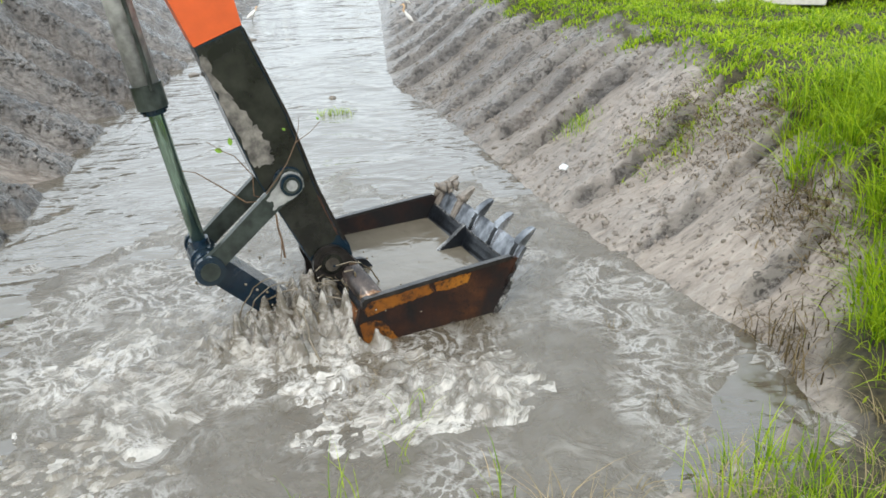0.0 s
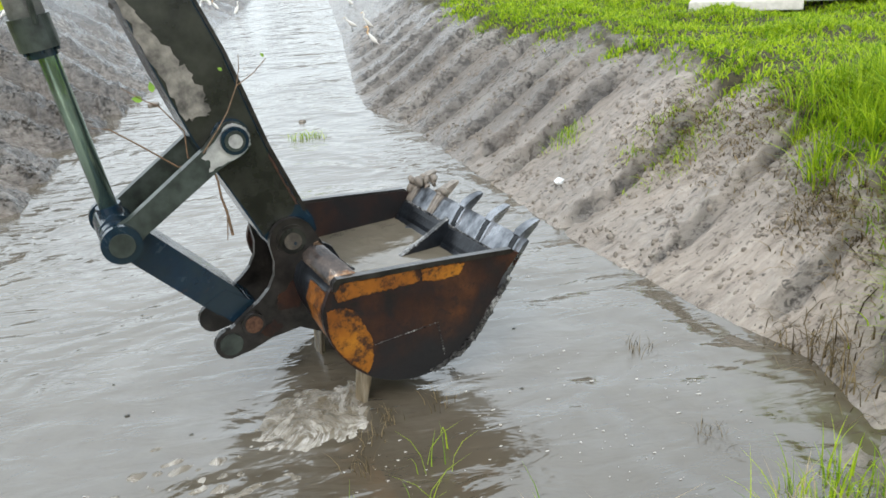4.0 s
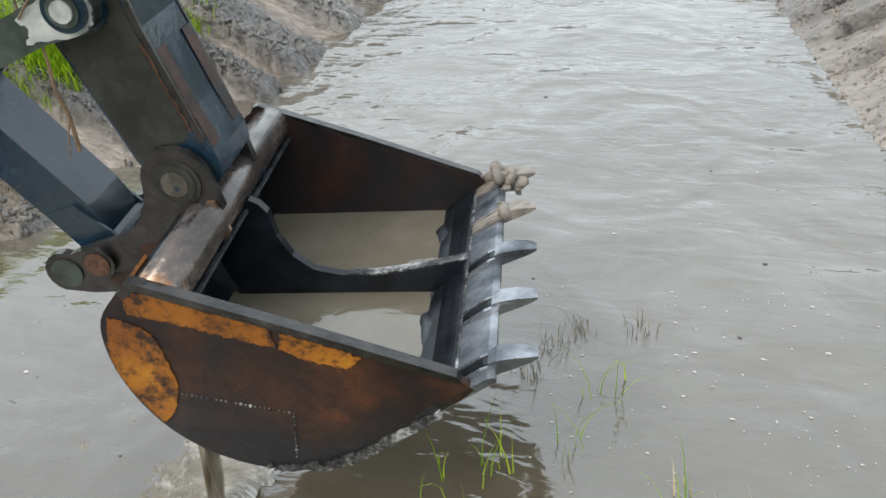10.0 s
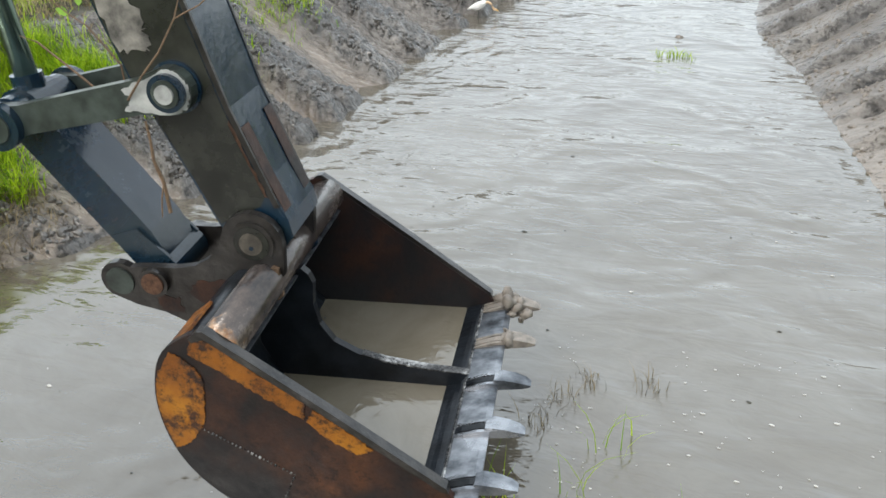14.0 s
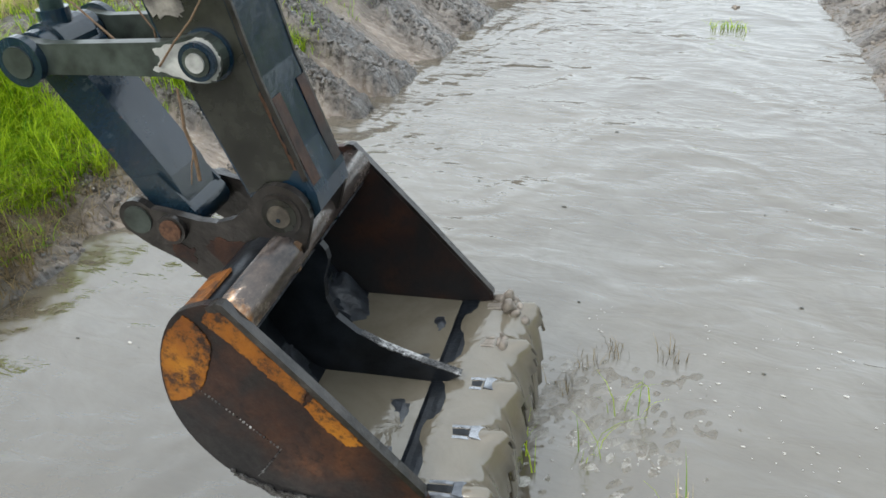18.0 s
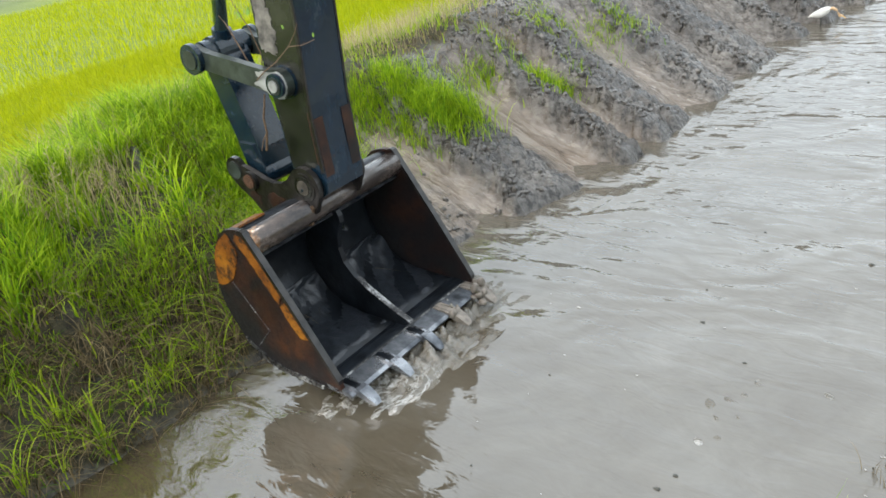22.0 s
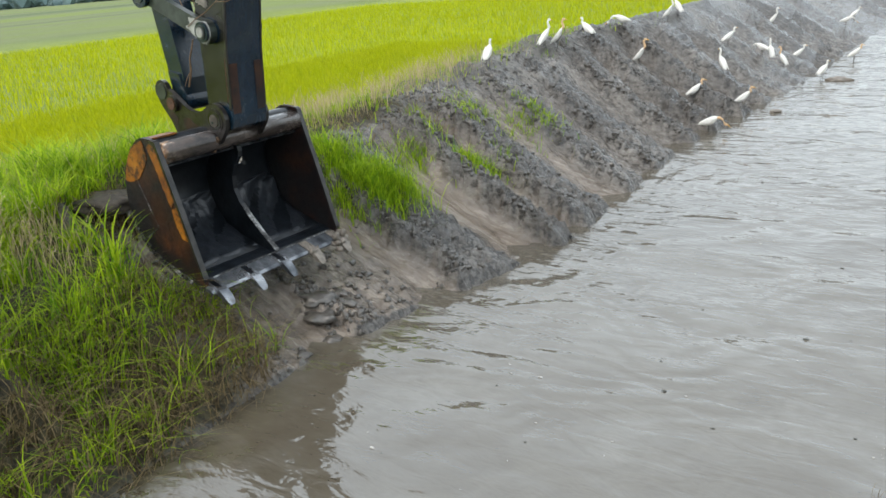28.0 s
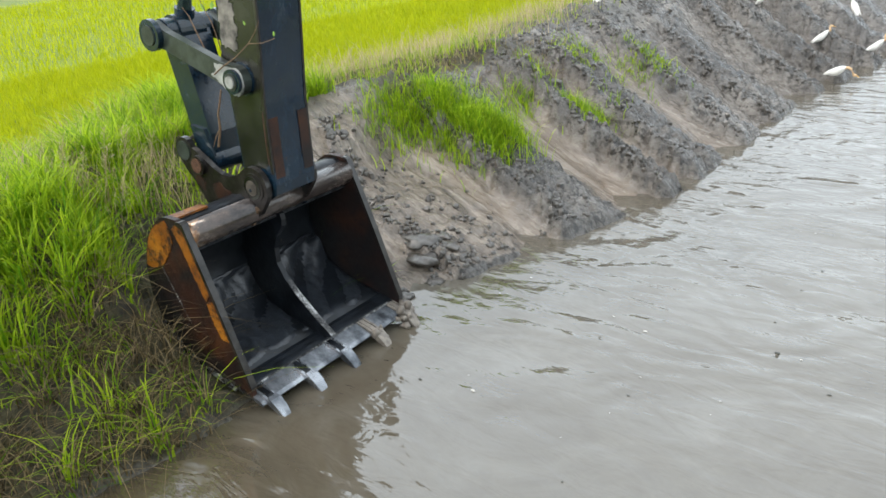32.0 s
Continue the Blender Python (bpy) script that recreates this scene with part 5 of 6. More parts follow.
# ---------------------------------------------------------------- the digger's arm
PIN_B, LINK_S = (-0.344, -0.328), 0.6285
LEN_1, LEN_2 = 0.707, 0.792
ROD_TOP = (-0.18, 2.75)


def spin(p, a):
    return (p[0] * math.cos(a) - p[1] * math.sin(a), p[0] * math.sin(a) + p[1] * math.cos(a))


def linkage(beta, sigma):
    """Joints of the bucket linkage in the arm's plane, for the turns of bucket and stick."""
    b = spin(PIN_B, radians(beta))
    s = spin((0, LINK_S), radians(sigma))
    dx, dz = b[0] - s[0], b[1] - s[1]
    dist = min(math.hypot(dx, dz), (LEN_1 + LEN_2) * 0.999)
    c = (LEN_1 ** 2 + dist ** 2 - LEN_2 ** 2) / (2 * LEN_1 * dist)
    th = math.atan2(dz, dx) - math.acos(max(-1, min(1, c)))
    k = (s[0] + LEN_1 * math.cos(th), s[1] + LEN_1 * math.sin(th))
    return b, s, k, spin(ROD_TOP, radians(sigma))


def between(p, q):
    """A pose at p in the arm's plane whose x points to q."""
    return pose(p[0], 0, p[1], 0, -math.degrees(math.atan2(q[1] - p[1], q[0] - p[0])), 0)


arm = tagged(new("excavator_arm"), "black and orange excavator stick with linkage and rusty orange bucket", "excavator arm")
bucket = new("bucket")
bucket.parent = arm
bucket["label"] = "wide rusty bucket with worn orange paint and five teeth"
stick = new("stick")
stick.parent = arm
link_pair = new("link_arms")
link_pair.parent = arm
box_link = new("bucket_link")
box_link.parent = arm
rod = new("cylinder_rod")
rod.parent = arm
barrel = new("cylinder_barrel")
barrel.parent = arm

PLATE = [(0.03, -0.067), (0.985, -0.345), (1.04, -0.385), (1.0, -0.43), (0.93, -0.49), (0.80, -0.605), (0.68, -0.712), (0.56, -0.778), (0.43, -0.800), (0.30, -0.783), (0.17, -0.715), (0.065, -0.605), (-0.012, -0.46), (-0.045, -0.32), (-0.035, -0.2), (-0.005, -0.10)]
NEAR, FAR = -0.68, 0.635


def heel(outline):
    """The outline with its back rounded out behind the hinge."""
    return [(u - 0.052 * min(1, max(0, (0.36 - u) / 0.34)) * min(1, max(0, (-w - 0.06) / 0.14)), w - 0.012 * min(1, max(0, (0.45 - u) / 0.3)) * min(1, max(0, (-w - 0.3) / 0.3))) for u, w in outline]


def curved(points, cuts=4):
    """A smooth curve through the points."""
    out = []
    ext = [points[0]] + points + [points[-1]]
    for p, a, b, q in zip(ext, ext[1:], ext[2:], ext[3:]):
        for k in range(cuts):
            t = k / cuts
            out.append(tuple(0.5 * (2 * a[i] + (b[i] - p[i]) * t + (2 * p[i] - 5 * a[i] + 4 * b[i] - q[i]) * t * t + (3 * a[i] - p[i] - 3 * b[i] + q[i]) * t ** 3) for i in (0, 1)))
    return out + [points[-1]]


PLATE = heel(PLATE)
PLATE = PLATE[:3] + curved(PLATE[3:])


def ragged(outline, amount, rng, cuts=4):
    """An outline with small uneven steps between its corners."""
    out = []
    for (ax, az), (bx, bz) in zip(outline, outline[1:] + outline[:1]):
        out.append((ax, az))
        for k in range(1, cuts):
            t = k / cuts
            out.append((ax + (bx - ax) * t + rng.uniform(-amount, amount), az + (bz - az) * t + rng.uniform(-amount, amount)))
    return out


def make_bucket():
    rng = random.Random(4)
    for y, s in ((NEAR, -1), (FAR, 1)):
        def slab(a, b):
            return sorted((y + s * a, y + s * b))
        sp = part("side_plate", prism(PLATE, *slab(0.0, -0.03), bevel=0.006), RUST, bucket)
        part("inner_face", prism([(0.03 + (u - 0.03) * 0.985, -0.06 + (w + 0.06) * 0.985) for u, w in PLATE], *slab(-0.031, -0.034)), WET_RUST, sp, "wet dark maroon inner face")
        rim = [(-0.008, -0.100), (0.012, -0.062), (0.035, -0.050), (0.5, -0.182), (0.985, -0.330), (1.0, -0.348), (0.975, -0.354), (0.5, -0.210), (0.045, -0.080), (0.008, -0.112)]
        part("edge_rim", prism(rim, *slab(0.008, -0.032), bevel=0.007), BROWN_BLACK, sp, "dark rounded steel rim")
        for band in ([(0.0, -0.108), (0.05, -0.086), (0.43, -0.194), (0.44, -0.262), (0.30, -0.236), (0.2, -0.205), (0.08, -0.182), (0.0, -0.168)], [(0.46, -0.204), (0.62, -0.250), (0.70, -0.285), (0.65, -0.330), (0.53, -0.305), (0.45, -0.268)]):
            part("paint_strip", prism(ragged(band, 0.005, rng, 11), *slab(0.0015, 0.005)), ORANGE_RUST, sp, "chipped orange paint along the edge")
        patch = heel([(-0.012, -0.19), (0.05, -0.205), (0.105, -0.25), (0.130, -0.36), (0.140, -0.45), (0.115, -0.55), (0.072, -0.602), (-0.004, -0.46), (-0.036, -0.32)])
        patch = curved(patch[:7]) + curved([patch[6], patch[7], patch[8], patch[0]])[1:-1]
        part("paint_patch", prism(ragged(patch, 0.004, rng, 4), *slab(0.0015, 0.005)), ORANGE_RUST, sp, "leftover orange paint at the rounded heel")
        bm = bmesh.new()
        seam = [(0.10 + 0.37 * k / 24, -0.479 - 0.056 * k / 24) for k in range(25)] + [(0.47 - 0.01 * k / 12, -0.535 - 0.20 * k / 12) for k in range(1, 13)]
        for u, w in seam:
            c = Vector((u, y + s * 0.002, w))
            bmesh.ops.create_icosphere(bm, subdivisions=1, radius=0.0035 + rng.uniform(0, 0.003), matrix=Matrix.Translation(c))
        part("weld_seam", bm, SCRAPED, sp, "raised pale weld bead on the side plate")
        shoe = [(0.44, -0.803), (0.57, -0.782), (0.70, -0.712), (0.82, -0.605), (0.95, -0.495), (0.93, -0.478), (0.80, -0.580), (0.68, -0.682), (0.56, -0.752), (0.44, -0.774), (0.36, -0.780), (0.36, -0.797)]
        part("wear_strip", prism(ragged(shoe, 0.009, rng, 7), *slab(0.001, 0.010)), SCRAPED, sp, "wet scraped lower edge, black and bright")
    # curved back and floor, with two burnt-through holes
    prof = [(0.06, -0.09), (0.0, -0.13), (-0.015, -0.2), (-0.018, -0.26), (-0.015, -0.32), (-0.006, -0.365), (0.016, -0.45), (0.078, -0.588), (0.118, -0.630), (0.157, -0.671), (0.18, -0.695), (0.305, -0.762), (0.43, -0.778), (0.55, -0.758), (0.67, -0.693), (0.79, -0.588), (0.91, -0.485)]
    prof = heel(prof)
    ys = np.array(sorted(list(np.linspace(NEAR + 0.03, FAR - 0.03, 31)) + [-0.388, -0.334, 0.303, 0.357]))
    ys = np.array([y for y in ys if not (-0.387 < y < -0.335 or 0.304 < y < 0.356)])
    bm = bmesh.new()
    outer = [[bm.verts.new((u, y, w)) for y in ys] for u, w in prof]
    holes = {(8, int(np.argmin(abs(ys + 0.388)))), (8, int(np.argmin(abs(ys - 0.303))))}
    corners = []
    for i in range(len(prof) - 1):
        for j in range(len(ys) - 1):
            ring = (outer[i][j], outer[i][j + 1], outer[i + 1][j + 1], outer[i + 1][j])
            if (i, j) in holes:
                corners.append([v.co.copy() for v in ring])
            else:
                bm.faces.new(ring)
    bmesh.ops.recalc_face_normals(bm, faces=bm.faces)
    bmesh.ops.solidify(bm, geom=bm.faces[:], thickness=0.02)
    for ring in corners:
        for q in range(4):
            bm.faces.new([bm.verts.new(p) for p in (ring[q], ring[q].lerp(ring[(q + 1) % 4], 0.3), ring[q].lerp(ring[q - 1], 0.3))])
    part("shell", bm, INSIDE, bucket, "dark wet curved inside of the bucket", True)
    skin = [(0.0, -0.125), (-0.02, -0.2), (-0.022, -0.32), (0.0, -0.42), (0.03, -0.5), (0.02, -0.505), (-0.012, -0.42), (-0.034, -0.32), (-0.032, -0.2), (-0.012, -0.118)]
    skin = heel(skin)
    part("back_skin", prism(skin, NEAR + 0.002, NEAR + 0.24, bevel=0.003), ORANGE_RUST, bucket, "orange paint left on the bucket's back")
    tb = part("torque_tube", tube((0.085, NEAR + 0.03, -0.135), (0.085, FAR - 0.03, -0.135), 0.078, n=32), TUBE, bucket, "round bar across the back, rubbed brown and bright", True)
    part("tube_seam", prism([(0.15, -0.19), (0.166, -0.185), (0.166, -0.2), (0.152, -0.205)], NEAR + 0.04, FAR - 0.04), STEEL, tb)
    rib = [(0.10, -0.2), (0.17, -0.15), (0.205, -0.166), (0.235, -0.20), (0.26, -0.30), (0.31, -0.385), (0.39, -0.445), (0.50, -0.462), (0.62, -0.452), (0.82, -0.405), (0.975, -0.355), (0.93, -0.47), (0.79, -0.578), (0.67, -0.682), (0.55, -0.745), (0.43, -0.765), (0.305, -0.75), (0.18, -0.685), (0.09, -0.59), (0.03, -0.44), (0.0, -0.31), (0.03, -0.22)]
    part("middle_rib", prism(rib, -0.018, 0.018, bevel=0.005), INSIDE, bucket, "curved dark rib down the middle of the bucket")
    edge = [(0.52, -0.456), (0.62, -0.4475), (0.82, -0.4005), (0.975, -0.3505), (0.975, -0.3555), (0.82, -0.4075), (0.62, -0.4545), (0.52, -0.463)]
    part("rib_edge", prism(edge, -0.0195, 0.0195), SCRAPED, bucket, "rubbed bright edge of the rib")
    lip = [(0.855, -0.515), (0.90, -0.467), (1.075, -0.338), (1.10, -0.33), (1.105, -0.345), (0.92, -0.50), (0.88, -0.535)]
    part("lip", prism(lip, NEAR, FAR, bevel=0.004), STEEL, bucket, "bright worn steel cutting edge")
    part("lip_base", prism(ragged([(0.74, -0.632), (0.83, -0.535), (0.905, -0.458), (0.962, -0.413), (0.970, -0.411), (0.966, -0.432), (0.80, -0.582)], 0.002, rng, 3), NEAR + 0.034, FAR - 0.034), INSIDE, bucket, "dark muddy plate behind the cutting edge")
    part("lip_weld", prism([(0.966, -0.416), (0.974, -0.405), (0.980, -0.404), (0.984, -0.412)], NEAR + 0.034, FAR - 0.034, bevel=0.002), SCRAPED, bucket, "bright weld bead along the cutting edge")
    for k in range(5):
        y = NEAR + 0.07 + k * (FAR - NEAR - 0.14) / 4
        muddy = k >= 3
        holder = [(0.955, -0.430), (1.00, -0.382), (1.06, -0.332), (1.105, -0.306), (1.13, -0.312), (1.10, -0.352), (1.0, -0.432)]
        mat = CLAY if muddy else STEEL
        h = part("tooth_holder", prism(holder, y - 0.016, y + 0.016, bevel=0.007), CLAY if muddy else INSIDE, bucket)
        for q in (-1, 1):
            rail = [(0.945, -0.440), (0.99, -0.392), (1.05, -0.338), (1.12, -0.296), (1.135, -0.302), (1.08, -0.340), (1.0, -0.408), (0.955, -0.452)]
            part("holder_rail", prism(rail, y + q * 0.030 - 0.007, y + q * 0.030 + 0.007, bevel=0.004), mat, h)
        bm = bmesh.new()
        rows = []
        for u, w0, w1, hw in ((1.075, -0.360, -0.312, 0.030), (1.10, -0.350, -0.294, 0.036), (1.155, -0.322, -0.280, 0.034), (1.20, -0.300, -0.276, 0.029), (1.226, -0.288, -0.279, 0.019)):
            rows.append([bm.verts.new((u, y + dy * hw, w)) for dy, w in ((-1, w0), (1, w0), (1, w1), (-1, w1))])
        for r0, r1 in zip(rows, rows[1:]):
            for i in range(4):
                bm.faces.new((r0[i], r0[(i + 1) % 4], r1[(i + 1) % 4], r1[i]))
        bm.faces.new(rows[0][::-1])
        bm.faces.new(rows[-1])
        soften(bm, 0.008)
        part("tooth", bm, mat, bucket, "tooth caked with clay" if muddy else "bright worn tooth")
    for y0, y1, seed in ((NEAR + 0.05, -0.03, 3), (0.03, FAR - 0.05, 4)):
        q = random.Random(seed)
        ph = [q.uniform(0, 6) for _ in range(4)]
        floor_line = [(0.245, -0.716), (0.275, -0.732), (0.305, -0.742), (0.43, -0.758), (0.55, -0.738), (0.67, -0.673), (0.79, -0.568), (0.90, -0.470)]
        bm = bmesh.new()
        grid = []
        for k in range(29):
            g = k / 4
            i0 = min(int(g), 6)
            u = floor_line[i0][0] + (floor_line[i0 + 1][0] - floor_line[i0][0]) * (g - i0)
            w = floor_line[i0][1] + (floor_line[i0 + 1][1] - floor_line[i0][1]) * (g - i0)
            line = []
            for j in range(33):
                v = j / 32
                heap = 0.5 + 0.5 * math.sin(5 * v + ph[0] + 0.15 * k) * math.sin(0.4 * k + ph[1] + 3 * v)
                heap = 0.030 * heap + 0.014 * math.sin(13 * v + ph[2] + 0.6 * k) + 0.006 * q.uniform(-1, 1) - 0.006
                line.append(bm.verts.new((u, y0 + (y1 - y0) * v, w + heap - 0.05 * (k < 2) - 0.03 * (k > 26))))
            grid.append(line)
        for a, b in zip(grid, grid[1:]):
            for j in range(32):
                bm.faces.new((a[j], a[j + 1], b[j + 1], b[j]))
        part("mud_residue", bm, DARK_SLIME, bucket, "dark blue-grey mud left in the bucket", True)
    for cx, cy, cz, n, spread in ((1.10, FAR - 0.07, -0.32, 16, 0.075), (1.12, FAR - 0.36, -0.31, 6, 0.04)):
        for k in range(n):
            c = Vector((cx + rng.uniform(-spread, spread), cy + rng.uniform(-spread, spread), cz + rng.uniform(-spread, spread) * 0.5))
            bm = bmesh.new()
            bmesh.ops.create_icosphere(bm, subdivisions=2, radius=rng.uniform(0.016, 0.04), matrix=Matrix.LocRotScale(c, Euler((rng.random() * 3, rng.random() * 3, 0)), (1.2, 0.8, 0.7)))
            for vert in bm.verts:
                vert.co += Vector((rng.uniform(-1, 1), rng.uniform(-1, 1), rng.uniform(-1, 1))) * 0.006
            part("clay_lump", bm, CLAY, bucket, "sticky grey clay stuck to the bucket", True)
    ear = arc(0.0, 0.01, 0.122, 15, 170, 10) + [(-0.125, -0.06), (-0.15, -0.13), (-0.20, -0.19), (-0.27, -0.232), (-0.34, -0.258), (-0.42, -0.292)] + arc(-0.485, -0.39, 0.084, 70, 250, 9) + [(-0.40, -0.475), (-0.28, -0.46), (-0.12, -0.475), (-0.02, -0.56), (-0.02, -0.3), (0.02, -0.22), (0.11, -0.18), (0.15, -0.08)]
    for s in (-1, 1):
        y0, y1 = sorted((s * 0.163, s * 0.198))
        e = part("ear", prism(ear, y0, y1, bevel=0.008), BROWN_BLACK, bucket, "dark rust-stained hinge plate")
        part("boss", tube((0, s * 0.198, 0.01), (0, s * 0.205, 0.01), 0.088, n=28, bevel=0.006), BROWN_BLACK, e)
        part("boss_ring", tube((0, s * 0.205, 0.01), (0, s * 0.209, 0.01), 0.070, n=28, bevel=0.004), OLIVE, e)
        part("hinge_pin", tube((0, s * 0.209, 0.01), (0, s * 0.214, 0.01), 0.046, n=24, bevel=0.005), PIN_FACE, e)
        for outline in ([(-0.16, -0.24), (-0.05, -0.20), (0.0, -0.28), (-0.08, -0.36), (-0.2, -0.32)], [(-0.33, -0.38), (-0.24, -0.36), (-0.2, -0.43), (-0.3, -0.45)]):
            part("rust_blotch", prism(ragged(outline, 0.012, rng, 5), *sorted((s * 0.1985, s * 0.200))), RUST, e, "rust patch showing through")
        part("pin_bolt", tube((0.006, s * 0.214, -0.004), (0.006, s * 0.218, -0.004), 0.009, n=8), BLACK, e)
        part("link_pin", tube((PIN_B[0], s * 0.198, PIN_B[1]), (PIN_B[0], s * 0.222, PIN_B[1]), 0.062, n=24, bevel=0.006), BROWN_BLACK, e)
        part("link_pin_face", tube((PIN_B[0], s * 0.222, PIN_B[1]), (PIN_B[0], s * 0.229, PIN_B[1]), 0.046, n=22, bevel=0.004), PIN, e, "rusty orange-brown pin end")
        part("spare_eye", tube((-0.485, s * 0.198, -0.39), (-0.485, s * 0.206, -0.39), 0.060, n=22, bevel=0.004), GREY_PAINT, e)
        gus = [(0.10, -0.05), (0.125, -0.05), (0.17, -0.16), (0.15, -0.2), (0.06, -0.21), (0.0, -0.24)]
        part("gusset", prism(gus, *sorted((s * 0.199, s * 0.216)), bevel=0.004), BARE if s < 0 else BLACK, e)


make_bucket()


def make_stick():
    lower = [(-0.08, -0.02), (-0.115, 0.10), (-0.135, 0.42), (-0.16, 0.70), (-0.15, 1.0), (-0.12, 1.56), (0.17, 1.56), (0.18, 1.0), (0.168, 0.8), (0.145, 0.5), (0.150, 0.2), (0.162, 0.04), (0.15, -0.03), (0.10, -0.062), (0.0, -0.06)]
    lb = part("lower_beam", prism(lower, -0.150, 0.150, bevel=0.008), BLACK, stick)
    upper = [(-0.12, 1.563), (-0.13, 2.6), (-0.24, 2.75), (-0.16, 2.95), (0.15, 2.95), (0.30, 2.3), (0.17, 1.563)]
    part("upper_beam", prism(upper, -0.150, 0.150, bevel=0.008), ORANGE, stick, "fresh orange painted upper part")
    for s in (-1, 1):
        y0, y1 = sorted((s * 0.144, s * 0.158))
        front = [(0.155, 0.10), (0.150, 0.5), (0.172, 0.8), (0.184, 1.0), (0.174, 1.55), (0.160, 1.55), (0.168, 1.0), (0.152, 0.8), (0.130, 0.5), (0.134, 0.10)]
        part("front_flange", prism(front, y0, y1, bevel=0.003), BROWN_BLACK, lb, "worn welded edge")
        y0, y1 = sorted((s * 0.150, s * 0.155))
        rub = [(-0.14, 0.80), (-0.03, 0.77), (0.0, 0.88), (-0.03, 1.08), (-0.075, 1.28), (-0.10, 1.5), (-0.118, 1.5), (-0.14, 1.1)]
        side = [(-0.105, 0.10), (-0.128, 0.42), (-0.152, 0.70), (-0.142, 1.0), (-0.113, 1.55), (0.152, 1.55), (0.160, 1.0), (0.144, 0.8), (0.122, 0.5), (0.126, 0.16), (0.08, 0.12)]
        part("side_panel", prism(side, *sorted((s * 0.1501, s * 0.1515))), OLIVE, lb, "olive-brown grimy side of the stick")
        line = [(0.119, 0.15), (0.127, 0.15), (0.125, 0.30), (0.123, 0.46), (0.117, 0.45), (0.118, 0.30)]
        part("rust_scrape", prism(ragged(line, 0.004, random.Random(21), 9), *sorted((s * 0.1517, s * 0.1535))), PIN, lb, "thin rusty line where the paint is chipped off")
        bloom = [(0.1585, 0.07), (0.1515, 0.20), (0.1490, 0.42), (0.1520, 0.42), (0.1545, 0.20), (0.1615, 0.07)]
        part("rust_bloom", prism(bloom, *sorted((s * 0.142, s * 0.075))), RUST, lb, "dull red rust at the stick's lower edge")
        part("dried_mud_smear", prism(ragged(rub, 0.016, random.Random(7 + s), 9), y0, y1), CRUST, lb, "smear of dried pale mud")
    part("tip_boss", tube((0, -0.158, 0.01), (0, 0.158, 0.01), 0.105, n=28, bevel=0.006), BLACK, stick)
    part("link_boss", tube((0, -0.164, LINK_S), (0, 0.164, LINK_S), 0.095, n=24, bevel=0.006), BLACK, stick)
    # twigs caught in the linkage
    y = -0.20
    hang = part("hanging_twig", strand([(-0.15, y, 0.56), (-0.165, y - 0.01, 0.49), (-0.19, y - 0.015, 0.42), (-0.205, y - 0.005, 0.33), (-0.24, y - 0.01, 0.215)], 0.0045, 0.0075), TWIG, stick, "brown broken twig hanging from the linkage")
    part("twig_fork", strand([(-0.205, y - 0.005, 0.33), (-0.235, y - 0.02, 0.28), (-0.275, y - 0.02, 0.21)], 0.004, 0.002), TWIG, hang)
    part("side_twig", strand([(-0.15, -0.12, 0.56), (-0.28, -0.12, 0.62), (-0.37, -0.12, 0.79), (-0.45, -0.12, 0.93), (-0.51, -0.11, 0.97)], 0.0055, 0.003), TWIG, hang)
    leafy = part("leafy_twig", strand([(-0.15, -0.12, 0.56), (-0.22, -0.13, 0.64), (-0.17, -0.14, 0.76), (-0.21, -0.15, 0.92), (-0.25, -0.15, 0.97), (-0.31, -0.15, 1.07)], 0.0045, 0.002), TWIG, hang)
    part("upper_twig", strand([(-0.155, -0.225, 0.65), (-0.05, -0.235, 0.71), (0.04, -0.22, 0.76), (0.14, -0.20, 0.84), (0.24, -0.19, 0.85), (0.33, -0.18, 0.88)], 0.004, 0.002), TWIG, hang, "pale thin twig stuck on the stick")
    part("twig_fork", strand([(0.14, -0.20, 0.84), (0.19, -0.19, 0.90), (0.225, -0.18, 0.96)], 0.0025, 0.0015), TWIG, hang)
    for u, v, w, turn in ((-0.255, -0.15, 0.975, 0.9), (-0.20, -0.15, 0.985, -0.3), (0.325, -0.18, 0.89, 0.2), (0.12, -0.19, 0.93, 0.6)):
        bm = bmesh.new()
        pts = [(0, 0), (0.015, 0.014), (0.017, 0.032), (0, 0.055), (-0.014, 0.032), (-0.013, 0.014)]
        k = 0.45 if u > 0 else 0.9
        pts = [(k * (a * math.cos(turn) - b * math.sin(turn)), k * (a * math.sin(turn) + b * math.cos(turn))) for a, b in pts]
        top = [bm.verts.new((u + a, v + 0.15 * b, w + b)) for a, b in pts]
        low = [bm.verts.new((u + a + 0.001, v + 0.15 * b + 0.002, w + b)) for a, b in pts]
        bm.faces.new(top)
        bm.faces.new(low[::-1])
        for i in range(6):
            bm.faces.new((top[i], low[i], low[(i + 1) % 6], top[(i + 1) % 6]))
        part("leaf", bm, LEAF, leafy)


make_stick()


